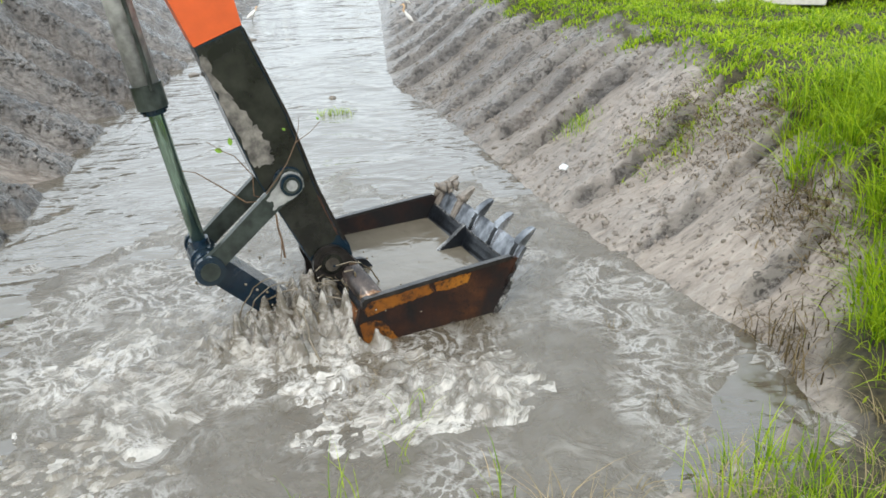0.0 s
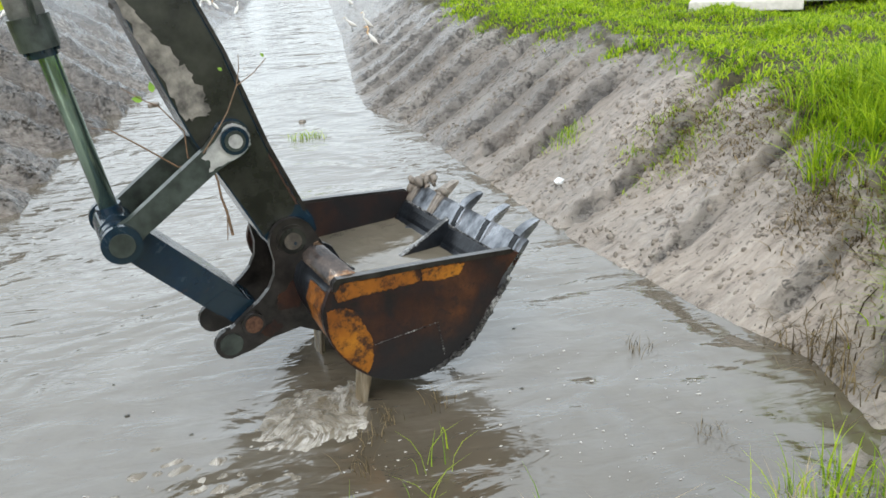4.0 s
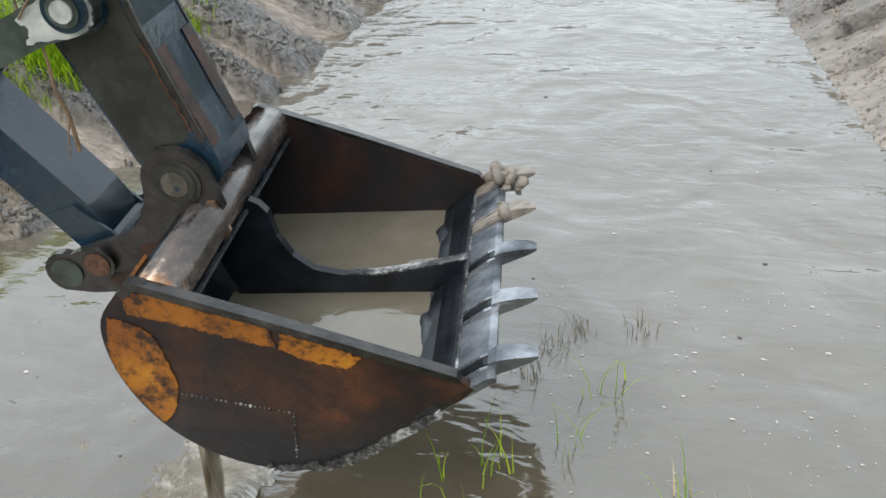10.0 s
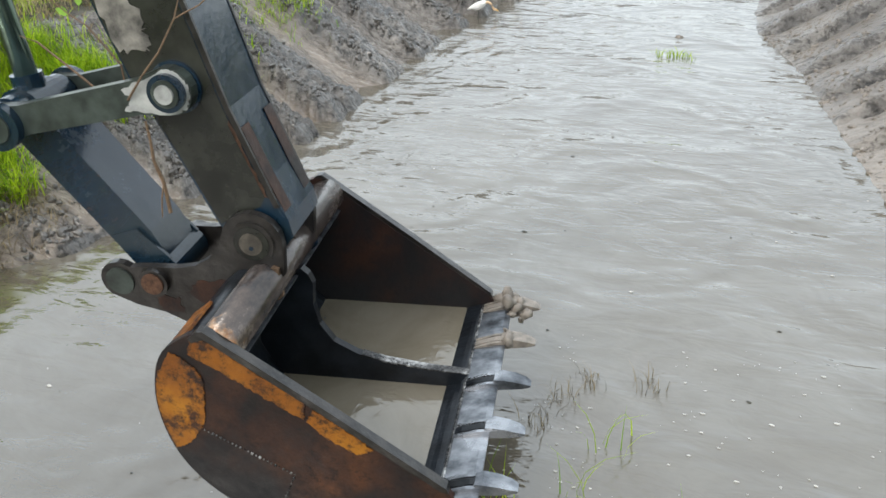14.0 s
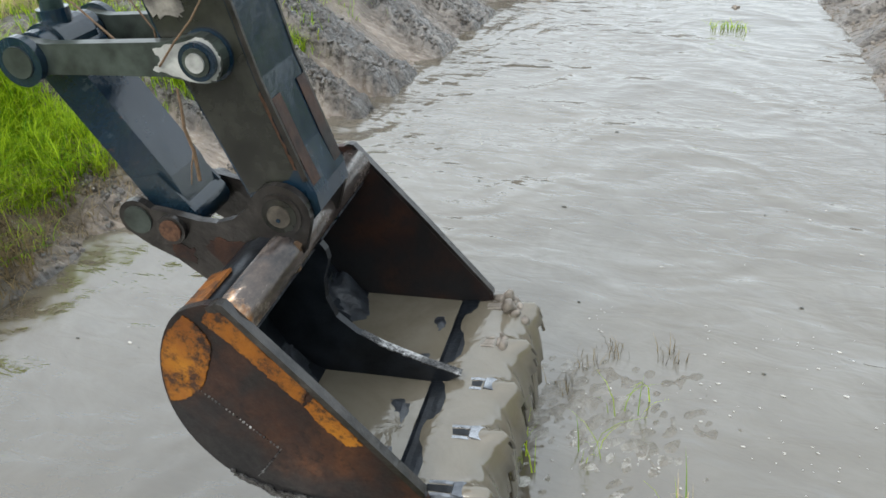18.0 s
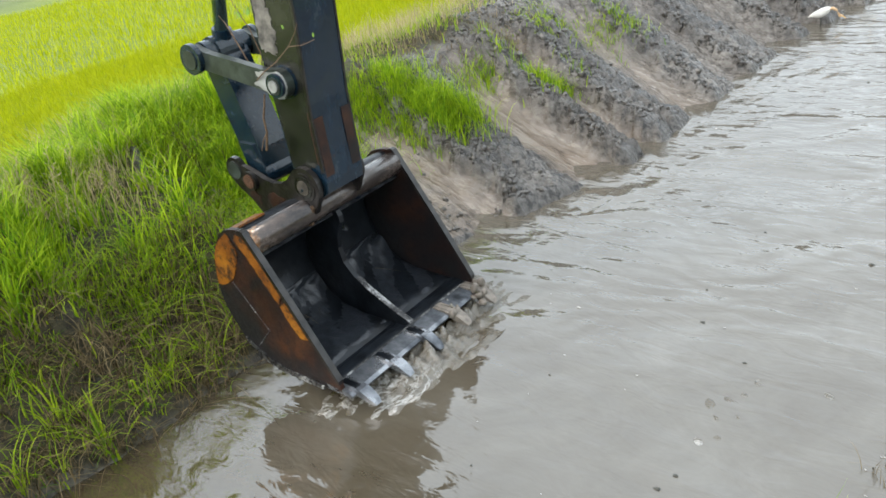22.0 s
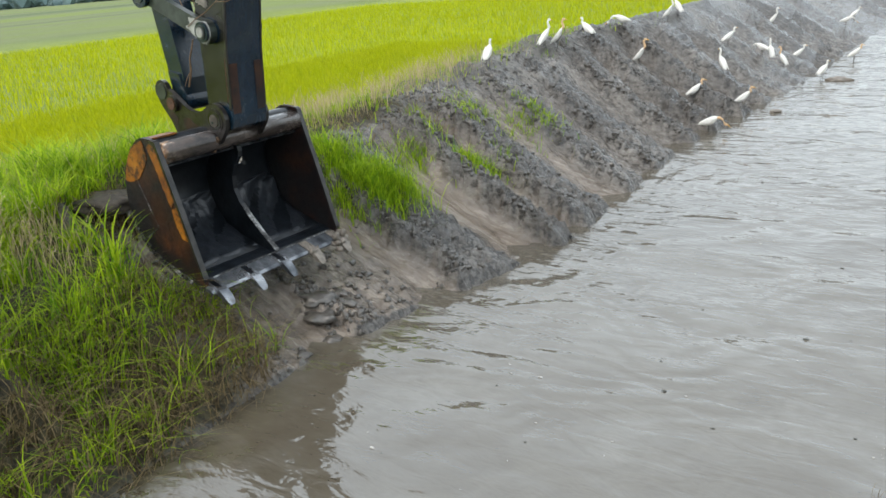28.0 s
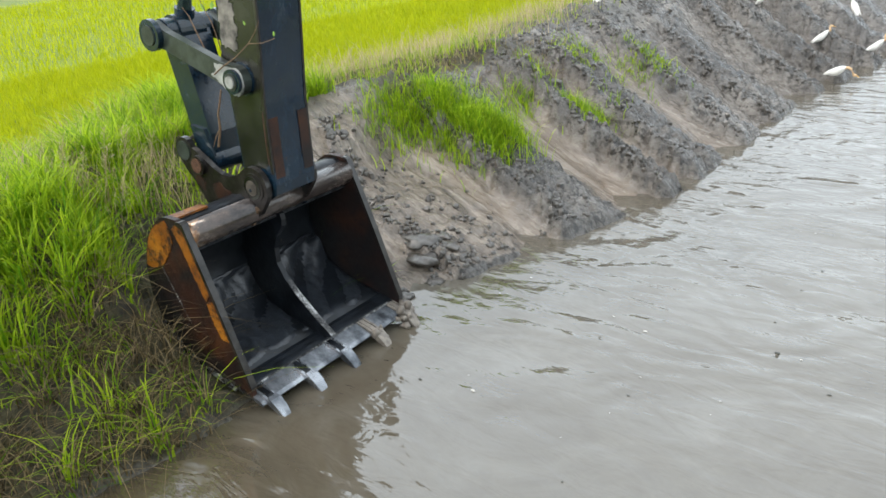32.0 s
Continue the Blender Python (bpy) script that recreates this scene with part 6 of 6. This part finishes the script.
def make_links():
    for s in (-1, 1):
        y0, y1 = sorted((s * 0.165, s * 0.215))
        bar = arc(0, 0, 0.085, 90, 270, 8) + [(0.12, -0.062), (LEN_1 - 0.1, -0.055)] + arc(LEN_1, 0, 0.075, -80, 80, 8) + [(LEN_1 - 0.1, 0.055), (0.14, 0.060)]
        lp = part("link_bar", prism(bar, y0, y1, bevel=0.006), GREY_PAINT, link_pair, "scuffed grey-green link bar")
        rub = arc(0, 0, 0.08, 95, 265, 8) + [(0.10, -0.055), (0.17, -0.04), (0.15, 0.0), (0.19, 0.035), (0.12, 0.055)]
        part("rubbed_end", prism(ragged(rub, 0.006, random.Random(3)), *sorted((s * 0.2155, s * 0.219))), PALE_PAINT, lp, "pale rubbed end of the bar")
        part("bar_pin", tube((0, s * 0.215, 0), (0, s * 0.240, 0), 0.068, n=24, bevel=0.008), BLACK, lp)
        part("pin_ring", tube((0, s * 0.240, 0), (0, s * 0.246, 0), 0.050, n=24, bevel=0.003), GREY_PAINT, lp)
        part("pin_end", tube((0, s * 0.246, 0), (0, s * 0.254, 0), 0.034, n=18, bevel=0.004), PALE_PAINT, lp, "bright pin end")
        kn = part("knuckle", tube((LEN_1, s * 0.215, 0), (LEN_1, s * 0.25, 0), 0.092, n=28, bevel=0.010), BLACK, lp)
        part("knuckle_cap", tube((LEN_1, s * 0.25, 0), (LEN_1, s * 0.258, 0), 0.058, n=24, bevel=0.006), GREY_PAINT, kn)
    part("knuckle_shaft", tube((LEN_1, -0.16, 0), (LEN_1, 0.16, 0), 0.082, n=24), BLACK, link_pair)
    body = [(0.0, -0.075), (0.06, -0.085), (LEN_2 - 0.16, -0.085), (LEN_2 - 0.03, -0.06), (LEN_2 - 0.03, 0.06), (LEN_2 - 0.16, 0.085), (0.06, 0.085), (0.0, 0.075)]
    lk = part("link_body", prism(body, -0.115, 0.115, bevel=0.022), BLACK, box_link)
    for s in (-1, 1):
        y0, y1 = sorted((s * 0.1155, s * 0.130))
        part("cheek_plate", prism([(LEN_2 - 0.24, -0.07), (LEN_2 - 0.03, -0.075), (LEN_2 + 0.02, 0.0), (LEN_2 - 0.03, 0.075), (LEN_2 - 0.20, 0.05)], y0, y1, bevel=0.004), BLACK, lk)
    part("link_eye", tube((LEN_2, -0.128, 0), (LEN_2, 0.128, 0), 0.075, n=24, bevel=0.005), BLACK, box_link, "greasy black round link end")
    part("rod_shaft", tube((0.05, 0, 0), (1.7, 0, 0), 0.043, n=24), ROD, rod, "smooth chrome piston rod", True)
    part("rod_eye", tube((0, -0.09, 0), (0, 0.09, 0), 0.095, n=24, bevel=0.008), BLACK, rod)
    part("rod_neck", tube((0.06, 0, 0), (0.13, 0, 0), 0.06, n=20, bevel=0.006), BLACK, rod)
    part("barrel_tube", tube((0.0, 0, 0), (1.38, 0, 0), 0.075, n=28, bevel=0.006), PALE_PAINT, barrel, "muddy grey cylinder barrel", True)
    col = part("barrel_collar", tube((1.30, 0, 0), (1.44, 0, 0), 0.088, n=28, bevel=0.012), GREY_PAINT, barrel)
    part("collar_ring", tube((1.44, 0, 0), (1.475, 0, 0), 0.068, n=24, bevel=0.005), BLACK, col)
    for k in range(6):
        a = k * math.tau / 6
        part("collar_bolt", tube((1.425, math.cos(a) * 0.078, math.sin(a) * 0.078), (1.455, math.cos(a) * 0.078, math.sin(a) * 0.078), 0.009, n=6), BLACK, col)
    part("oil_pipe", strand([(0.1, -0.10, 0.03), (0.6, -0.105, 0.03), (1.2, -0.10, 0.03), (1.33, -0.085, 0.02)], 0.012, 0.012, 8), GREY_PAINT, barrel)


make_links()

# ---------------------------------------------------------------- water carried and spilt by the bucket
def sheet_of_water(name, x0, x1, y0, y1, mat, parent, label, wave=0.006):
    bm = bmesh.new()
    nx, ny = 22, 30
    top = [[bm.verts.new((x0 + (x1 - x0) * i / nx, y0 + (y1 - y0) * j / ny, wave * math.sin(i * 0.9 + j * 0.5) * math.sin(j * 0.7 - i * 0.3))) for i in range(nx + 1)] for j in range(ny + 1)]
    for j in range(ny):
        for i in range(nx):
            bm.faces.new((top[j][i], top[j][i + 1], top[j + 1][i + 1], top[j + 1][i]))
    bmesh.ops.recalc_face_normals(bm, faces=bm.faces)
    bmesh.ops.solidify(bm, geom=bm.faces[:], thickness=0.012)
    return part(name, bm, mat, parent, label)


def falling(name, length, width, bow, seed, parent, label):
    """A ropy stream that hangs from its origin, bows forward and draws together as it falls."""
    r = random.Random(seed)
    ph = [r.uniform(0, 6) for _ in range(6)]
    bm = bmesh.new()
    n, m = 22, 26
    rings = []
    for i in range(m + 1):
        t = i / m
        cx = bow * math.sqrt(t) + 0.010 * math.sin(ph[0] + 5 * t)
        cy = 0.012 * math.sin(ph[1] + 4 * t)
        squeeze = 1 - 0.45 * t
        ring = []
        for k in range(n):
            a = k * math.tau / n
            rope = 1 + 0.22 * math.sin(3 * a + ph[2] + 5 * t) + 0.16 * math.sin(5 * a + ph[3] - 7 * t) + 0.10 * math.sin(17 * t + ph[4] + 2 * a) + 0.18 * t * t * math.sin(31 * t + ph[5] + 3 * a)
            ring.append(bm.verts.new((cx + 0.45 * width * squeeze * rope * math.cos(a), cy + width * squeeze * rope * math.sin(a), -length * t)))
        rings.append(ring)
    for p, q in zip(rings, rings[1:]):
        for k in range(n):
            bm.faces.new((p[k], p[(k + 1) % n], q[(k + 1) % n], q[k]))
    bm.faces.new(rings[0][::-1])
    bm.faces.new(rings[-1])
    return part(name, bm, STREAM, parent, label, True)


held_front = sheet_of_water("held_water", -0.54, 0.0, NEAR + 0.035, FAR - 0.035, SILT, arm, "muddy water held in the bucket", 0.0)
held_back = sheet_of_water("held_water", 0.0, 0.54, NEAR + 0.035, FAR - 0.035, SILT, arm, "muddy water held in the bucket", 0.0)
drain_a = falling("drain_stream", 0.95, 0.062, -0.10, 1, arm, "brown water draining from the bucket's heel")
drain_b = falling("drain_stream", 0.95, 0.060, -0.10, 2, arm, "brown water draining from the bucket's heel")
side_jet = falling("side_jet", 0.62, 0.016, 0.20, 9, arm, "thin jet of water spurting from the heel")
# place along the lip, width, seed of the last ropes of water over the lip
ROPES = [(-0.17, 0.040, 31), (0.30, 0.018, 32), (0.40, 0.022, 33)]
ropes = [falling("spill_rope", 0.62, w, 0.13, k, arm, "rope of brown water falling off the lip") for y, w, k in ROPES]


def spill_mesh(seed):
    """A sheet of water that bends over the lip, mounds over the teeth and falls in ragged strips."""
    r = random.Random(seed)
    prof = [(-0.26, -0.010), (-0.16, 0.006), (-0.08, 0.013), (-0.02, 0.014), (0.035, 0.008), (0.07, -0.010), (0.10, -0.042), (0.122, -0.09), (0.14, -0.16), (0.153, -0.26), (0.162, -0.38), (0.17, -0.52)]
    teeth = [NEAR + 0.07 + k * (FAR - NEAR - 0.14) / 4 for k in range(5)]
    n = 120
    bm = bmesh.new()
    rows = []
    for k, (x, z) in enumerate(prof):
        row = []
        for i in range(n + 1):
            y = NEAR + 0.036 + (FAR - NEAR - 0.072) * i / n
            d = min(abs(y - q) for q in teeth)
            over = math.exp(-(d / 0.045) ** 2) * min(1, max(0, (k - 3) / 2))
            fold = 0.010 * math.sin(21 * y + seed) * math.sin(53 * y + 0.35 * k) * min(1, max(0, (k - 4) / 3))
            row.append(bm.verts.new((x + 0.066 * over + fold, y + 0.06 * max(0, k - 6) / 5 * math.sin(9.6 * y), z + 0.054 * over * min(1, 9 / (k + 1)) + 0.002 * math.sin(17 * y + k))))
        rows.append(row)
    for k, (a, b) in enumerate(zip(rows, rows[1:])):
        for i in range(n):
            y = NEAR + 0.036 + (FAR - NEAR - 0.072) * (i + 0.5) / n
            d = min(abs(y - q) for q in teeth)
            if d > 0.014 * max(0, k - 5) + 0.008 * math.sin(k * 2.3 + 31 * y) * (k > 6) or k < 6:
                bm.faces.new((a[i], a[i + 1], b[i + 1], b[i]))
    bmesh.ops.delete(bm, geom=[v for v in bm.verts if not v.link_faces], context="VERTS")
    bmesh.ops.recalc_face_normals(bm, faces=bm.faces)
    bmesh.ops.solidify(bm, geom=bm.faces[:], thickness=0.012)
    return bm


spill = part("spill_sheet", spill_mesh(5), SILT, arm, "muddy water spilling over the bucket's lip", True)


def make_splash():
    """Brown water thrown up and pouring off round the hinge."""
    ob = churn_patch("splash", 0.66, 0.52, 0.40, 120, "brown water splashing up behind the bucket")
    r = random.Random(12)
    for k in range(34):
        a, r0, r1 = r.uniform(0, math.tau), r.uniform(0.0, 0.3), r.uniform(0.2, 0.6)
        top = r.uniform(0.12, 0.46)
        pts = []
        for i in range(9):
            t = i / 8
            q = r0 + (r1 - r0) * t ** 0.7
            pts.append((q * math.cos(a + 0.4 * t) + r.uniform(-0.015, 0.015), q * 0.8 * math.sin(a + 0.4 * t) + r.uniform(-0.015, 0.015), top * (1 - t * t) - 0.03))
        part("water_rope", strand(pts, r.uniform(0.002, 0.006), r.uniform(0.003, 0.009), 6), STREAM, ob, smooth=True)
    for k in range(130):
        a, q = r.uniform(0, math.tau), r.uniform(0.05, 0.8)
        bm = bmesh.new()
        bmesh.ops.create_icosphere(bm, subdivisions=1, radius=r.uniform(0.004, 0.011), matrix=Matrix.Translation((q * math.cos(a), q * math.sin(a), r.uniform(0.05, 0.4))))
        part("water_drop", bm, STREAM, ob, smooth=True)
    return ob


splash = make_splash()

# seconds, hinge pin x, y, z, slew, turn of the bucket, turn of the stick
ARM_ONE = [
    (0, -0.634, 4.376, 0.368, 18.1, 19.8, 18.8),
    (0.5, -0.684, 4.433, 0.554, 18.9, 18.3, 19.6),
    (1, -0.751, 4.380, 0.729, 18.1, 17.2, 18.0),
    (1.5, -0.825, 4.358, 0.840, 18.0, 16.1, 17.5),
    (2, -0.778, 4.430, 0.929, 16.9, 15.7, 18.4),
    (2.5, -0.705, 4.287, 0.966, 18.8, 12.9, 15.5),
    (4.5, -0.799, 3.988, 0.829, 19.6, 8.8, 21.0),
    (5, -0.804, 3.920, 0.908, 19.4, 1.3, 20.3),
    (5.5, -0.819, 3.823, 0.963, 18.9, -5.6, 18.7),
    (6, -1.094, 3.498, 1.063, 16.5, -8.7, 17.8),
    (6.5, -1.391, 3.114, 1.201, 13.0, -7.3, 17.2),
    (7, -1.585, 2.782, 1.243, 12.2, -5.3, 16.5),
    (7.5, -1.571, 2.644, 1.269, 12.4, -4.9, 17.1),
    (8, -1.538, 2.569, 1.343, 13.5, -6.5, 15.5),
    (8.5, -1.575, 2.457, 1.376, 12.7, -6.1, 14.3),
    (9, -1.553, 2.521, 1.268, 13.0, -4.5, 15.2),
    (9.5, -1.563, 2.472, 1.287, 13.1, -4.5, 15.1),
    (10, -1.571, 2.462, 1.287, 13.0, -4.8, 15.3),
    (10.5, -1.570, 2.474, 1.262, 13.0, -4.3, 16.1),
    (11, -1.562, 2.520, 1.278, 12.5, -5.5, 15.3),
    (11.5, -1.565, 2.485, 1.246, 12.7, -5.0, 16.2),
]
ARM_TWO = [
    (12, -1.562, 2.505, 1.220, 12.3, -11.8, 17.0),
    (12.5, -1.569, 2.512, 1.238, 11.4, -19.8, 16.6),
    (13, -1.569, 2.543, 1.252, 11.7, -21.0, 16.4),
    (13.5, -1.554, 2.648, 1.055, 11.8, -18.8, 18.7),
    (15.5, -1.412, 2.325, 1.311, 12.3, -32.2, 16.2),
    (16, -1.453, 2.328, 1.314, 12.8, -33.1, 16.3),
    (16.5, -1.439, 2.321, 1.319, 12.3, -33.5, 16.2),
    (17, -1.308, 2.243, 1.375, 12.6, -33.5, 15.8),
    (17.5, -1.357, 2.290, 1.322, 12.1, -34.0, 15.6),
    (18, -1.373, 2.292, 1.318, 12.0, -33.9, 15.6),
    (18.5, -1.499, 2.342, 1.424, 11.2, -35.7, 16.2),
    (19, -1.586, 2.342, 1.602, 11.5, -37.0, 17.0),
    (19.5, -1.692, 2.419, 1.680, 9.8, -37.9, 14.4),
    (20, -1.860, 2.727, 1.721, 6.9, -37.4, 11.8),
    (20.5, -2.249, 3.062, 1.628, 7.2, -39.1, 9.5),
    (21, -2.814, 2.562, 1.457, 3.4, -43.5, 0.2),
    (21.5, -3.194, 2.612, 1.207, 5.4, -42.5, 0.6),
    (22, -3.555, 2.706, 1.120, 5.3, -44.5, -3.0),
    (22.5, -3.844, 2.721, 1.270, 2.3, -44.9, -4.5),
]
ARM_THREE = [
    (23, -4.102, 2.559, 1.568, 4.1, -50.6, -6.0),
    (23.5, -4.611, 2.461, 1.856, 3.1, -54.3, -6.0),
    (24, -5.074, 2.408, 2.182, 2.3, -58.8, -6.0),
    (24.5, -4.193, 2.808, 1.931, 3.1, -54.0, -5.0),
    (25, -3.796, 3.356, 1.686, 2.2, -49.7, -4.5),
    (25.5, -3.757, 3.493, 1.173, 0.1, -46.4, 4.2),
    (27.5, -4.719, 3.741, 1.472, -4.6, -56.4, -7.0),
    (28, -4.864, 3.503, 1.622, -3.5, -57.2, -7.5),
    (28.5, -5.122, 3.384, 1.732, -2.3, -59.9, -7.0),
    (29, -5.136, 2.940, 2.008, -3.6, -62.9, -6.0),
    (29.5, -4.668, 2.497, 2.198, -1.9, -65.6, -5.5),
    (30, -4.044, 2.581, 1.830, 3.6, -57.4, -5.0),
    (30.5, -3.653, 2.440, 1.376, 4.8, -52.1, 1.3),
    (31, -3.724, 2.152, 1.118, 4.1, -50.5, -1.6),
    (31.5, -4.013, 2.304, 1.023, 5.4, -51.4, -1.1),
    (32, -4.184, 2.243, 1.148, 4.3, -54.1, -3.5),
]
ARM_ROWS = ARM_ONE + ARM_TWO + ARM_THREE


def arm_at(t):
    """The arm's row at a time between two rows."""
    k = max(i for i, r in enumerate(ARM_ROWS) if r[0] <= t + 1e-6)
    a, b = ARM_ROWS[k], ARM_ROWS[min(k + 1, len(ARM_ROWS) - 1)]
    f = 0 if a is b else (t - a[0]) / (b[0] - a[0])
    return [u + (v - u) * f for u, v in zip(a, b)]


HELD = [(0, -0.16), (1, -0.19), (2, -0.243), (2.5, -0.28), (4.5, -0.37), (5, -0.44), (5.5, -0.50), (6, -0.534), (6.5, -0.55), (7.5, -0.57), (8, -0.575), (9, -0.58), (11, -0.59), (11.5, -0.60), (12, -0.645), (12.5, -0.712), (13, -0.738), (13.5, -0.73), (15.5, -0.855), (16.5, -0.868), (17.5, -0.88), (18, -0.89), (19, -0.914), (20, -0.93), (20.5, -0.97)]
SHELL = heel([(0.06, -0.09), (0.0, -0.13), (-0.018, -0.26), (-0.006, -0.365), (0.016, -0.45), (0.078, -0.588), (0.157, -0.671), (0.305, -0.762), (0.43, -0.778), (0.55, -0.758), (0.67, -0.693), (0.79, -0.588), (0.91, -0.485), (1.085, -0.335)])


def waterline(beta, level):
    """Where level water meets the back and the front of the turned bucket."""
    pts = [spin(p, radians(beta)) for p in SHELL]
    level = max(level, min(z for x, z in pts) + 0.003)
    hits = [ax + (bx - ax) * (level - az) / (bz - az) for (ax, az), (bx, bz) in zip(pts, pts[1:]) if az != bz and min(az, bz) <= level <= max(az, bz)]
    back, front = min(hits), max(hits)
    if front - back < 0.3 or pts[-1][1] < level:
        front = max(front, pts[-1][0])
    return back, front


def motions():
    walk(arm, [(t, pose(x, y, z, 0, 0, slew)) for t, x, y, z, slew, b, s in ARM_ROWS])
    walk(bucket, [(r[0], pose(0, 0, 0, 0, -r[5], 0)) for r in ARM_ROWS])
    walk(stick, [(r[0], pose(0, 0, 0, 0, -r[6], 0)) for r in ARM_ROWS])
    joints = [(r[0], linkage(r[5], r[6])) for r in ARM_ROWS]
    walk(link_pair, [(t, between(s, k)) for t, (b, s, k, top) in joints])
    walk(box_link, [(t, between(k, b)) for t, (b, s, k, top) in joints])
    walk(rod, [(t, between(k, top)) for t, (b, s, k, top) in joints])
    walk(barrel, [(t, between(top, k)) for t, (b, s, k, top) in joints])
    # the held water stays level and sinks as it drains; at the end it slides over the lip into the ditch
    lines = [(t, waterline(arm_at(t)[5], level), level) for t, level in HELD]
    gone = [(20.8, 0, -1.8), (21.3, 0, -2.3), (32, 0, -2.6)]
    walk(held_front, [(t, pose(f + 0.006, 0, level)) for t, (b, f), level in lines] + [(t, pose(0.75, y, z)) for t, y, z in gone])
    walk(held_back, [(t, pose(b + 0.004, 0, level - 0.0006)) for t, (b, f), level in lines] + [(t, pose(0.2, y, z)) for t, y, z in gone])
    for ob, y, until in ((drain_a, -0.50, 11.5), (drain_b, 0.12, 6.8)):
        rows = []
        for t in (0, 1, 2, 3, 4.5, 5, 6, 6.5, 7.5, 8, 9, 10, 11):
            if t <= until:
                h = spin((0.085, -0.635), radians(arm_at(t)[5]))
                rows.append((t, pose(h[0], y, h[1])))
        rows += [(until + 0.5, pose(h[0], y, h[1] - 1.0)), (until + 1.2, pose(h[0], y, -3.0)), (32, pose(h[0], y, -3.6))]
        walk(ob, rows)
    rows = []
    for t in (0, 0.5, 1, 1.5, 2, 2.5, 3.2):
        h = spin((0.17, -0.70), radians(arm_at(t)[5]))
        rows.append((t, pose(h[0], NEAR + 0.02, h[1])))
    walk(side_jet, rows + [(3.6, pose(h[0], NEAR + 0.02, -2.0)), (32, pose(h[0], NEAR, -3.2))])
    for ob, (y, w, k) in zip(ropes, ROPES):
        rows = [(0, pose(0.5, y, -3.0)), (17.9, pose(0.6, y, -2.8))]
        for t in (18.3, 18.6, 19, 19.5, 20, 20.4, 20.6):
            h = spin((1.06, -0.350), radians(arm_at(t)[5]))
            rows.append((t, pose(h[0], y, h[1])))
        rows += [(20.9, pose(h[0] + 0.1, y, h[1] - 0.6)), (21.3, pose(h[0] + 0.1, y, -2.6)), (32, pose(h[0], y, -3.4))]
        walk(ob, rows)
    dry = 18.2
    rows = [(0, pose(0.3, 0, -2.8)), (13.5, pose(0.3, 0, -2.6)), (14.6, pose(0.75, 0, -1.2))]
    for t in (15.5, 16.5, 17.5, 18.0):
        h = spin((1.085, -0.335), radians(arm_at(t)[5]))
        rows.append((t, pose(h[0], 0, h[1] - 0.002)))
    rows += [(dry, pose(h[0] + 0.02, 0, h[1] - 0.06)), (dry + 0.4, pose(h[0] + 0.05, 0, -2.4)), (22.2, pose(h[0], 0, -2.0))]
    for t in (22.6, 23.0):
        h = spin((1.02, -0.42), radians(arm_at(t)[5]))
        rows.append((t, pose(h[0], 0, h[1] - 0.03)))
    walk(spill, rows + [(23.15, pose(h[0], 0, h[1] - 0.2)), (23.5, pose(h[0], 0, -2.6)), (32, pose(h[0], 0, -3.4))])
    walk(water, [(0, pose(0, 0, 0)), (32, pose(0.1, -1.6, 0))])
    walk(splash, [(0, pose(-0.72, 4.02, 0.0)), (0.3, pose(-0.74, 4.0, -0.03)), (0.7, pose(-0.78, 3.97, -0.16)), (1.2, pose(-0.8, 3.95, -0.34)), (1.8, pose(-0.8, 3.95, -0.6)), (32, pose(-0.8, 3.95, -0.8))])
    walk(earth_mound, [(0, pose(-5.82, 2.92, 0.6)), (22.4, pose(-5.82, 2.92, 0.6)), (23.6, pose(-5.82, 2.92, 1.03)), (32, pose(-5.82, 2.92, 1.03))])
    for ob, x, y, z in slumps:
        walk(ob, [(0, pose(x, y, z - 0.3)), (25.6, pose(x, y, z - 0.3)), (26.8, pose(x, y, z - 0.005)), (32, pose(x, y, z - 0.005))])
    for ob in (torn_turf, torn_straw):
        walk(ob, [(0, pose(0, 0, 0)), (21.9, pose(0, 0, 0)), (22.3, pose(-0.1, 0, -0.10)), (22.7, pose(-0.25, 0, -0.3)), (23.2, pose(-0.4, 0, -0.55)), (32, pose(-0.4, 0, -0.6))])
    for ob in (fresh_strip, dead_strip):
        walk(ob, [(0, pose(0, 0, 0)), (30.8, pose(0, 0, 0)), (31.2, pose(-0.12, 0, -0.12)), (31.6, pose(-0.3, 0, -0.28)), (32, pose(-0.45, 0, -0.42))])
    for ob, (ax, ay, az), (bx, by, bz), turn, t in FLOCK:
        rows = [(0, pose(ax, ay, az, 0, 0, turn)), (t, pose(ax, ay, az, 0, 0, turn)), (t + 1.2, pose(ax * 0.7 + bx * 0.3, ay * 0.7 + by * 0.3, az + 0.8, 0, 0, turn)), (t + 2.6, pose(ax * 0.25 + bx * 0.75, ay * 0.25 + by * 0.75, bz + 0.5, 0, 0, turn)), (t + 3.4, pose(bx, by, bz, 0, 0, turn)), (32, pose(bx, by, bz, 0, 0, turn))]
        walk(ob, rows)
    for ob, rows in CHURN_ROWS:
        walk(ob, rows)


motions()
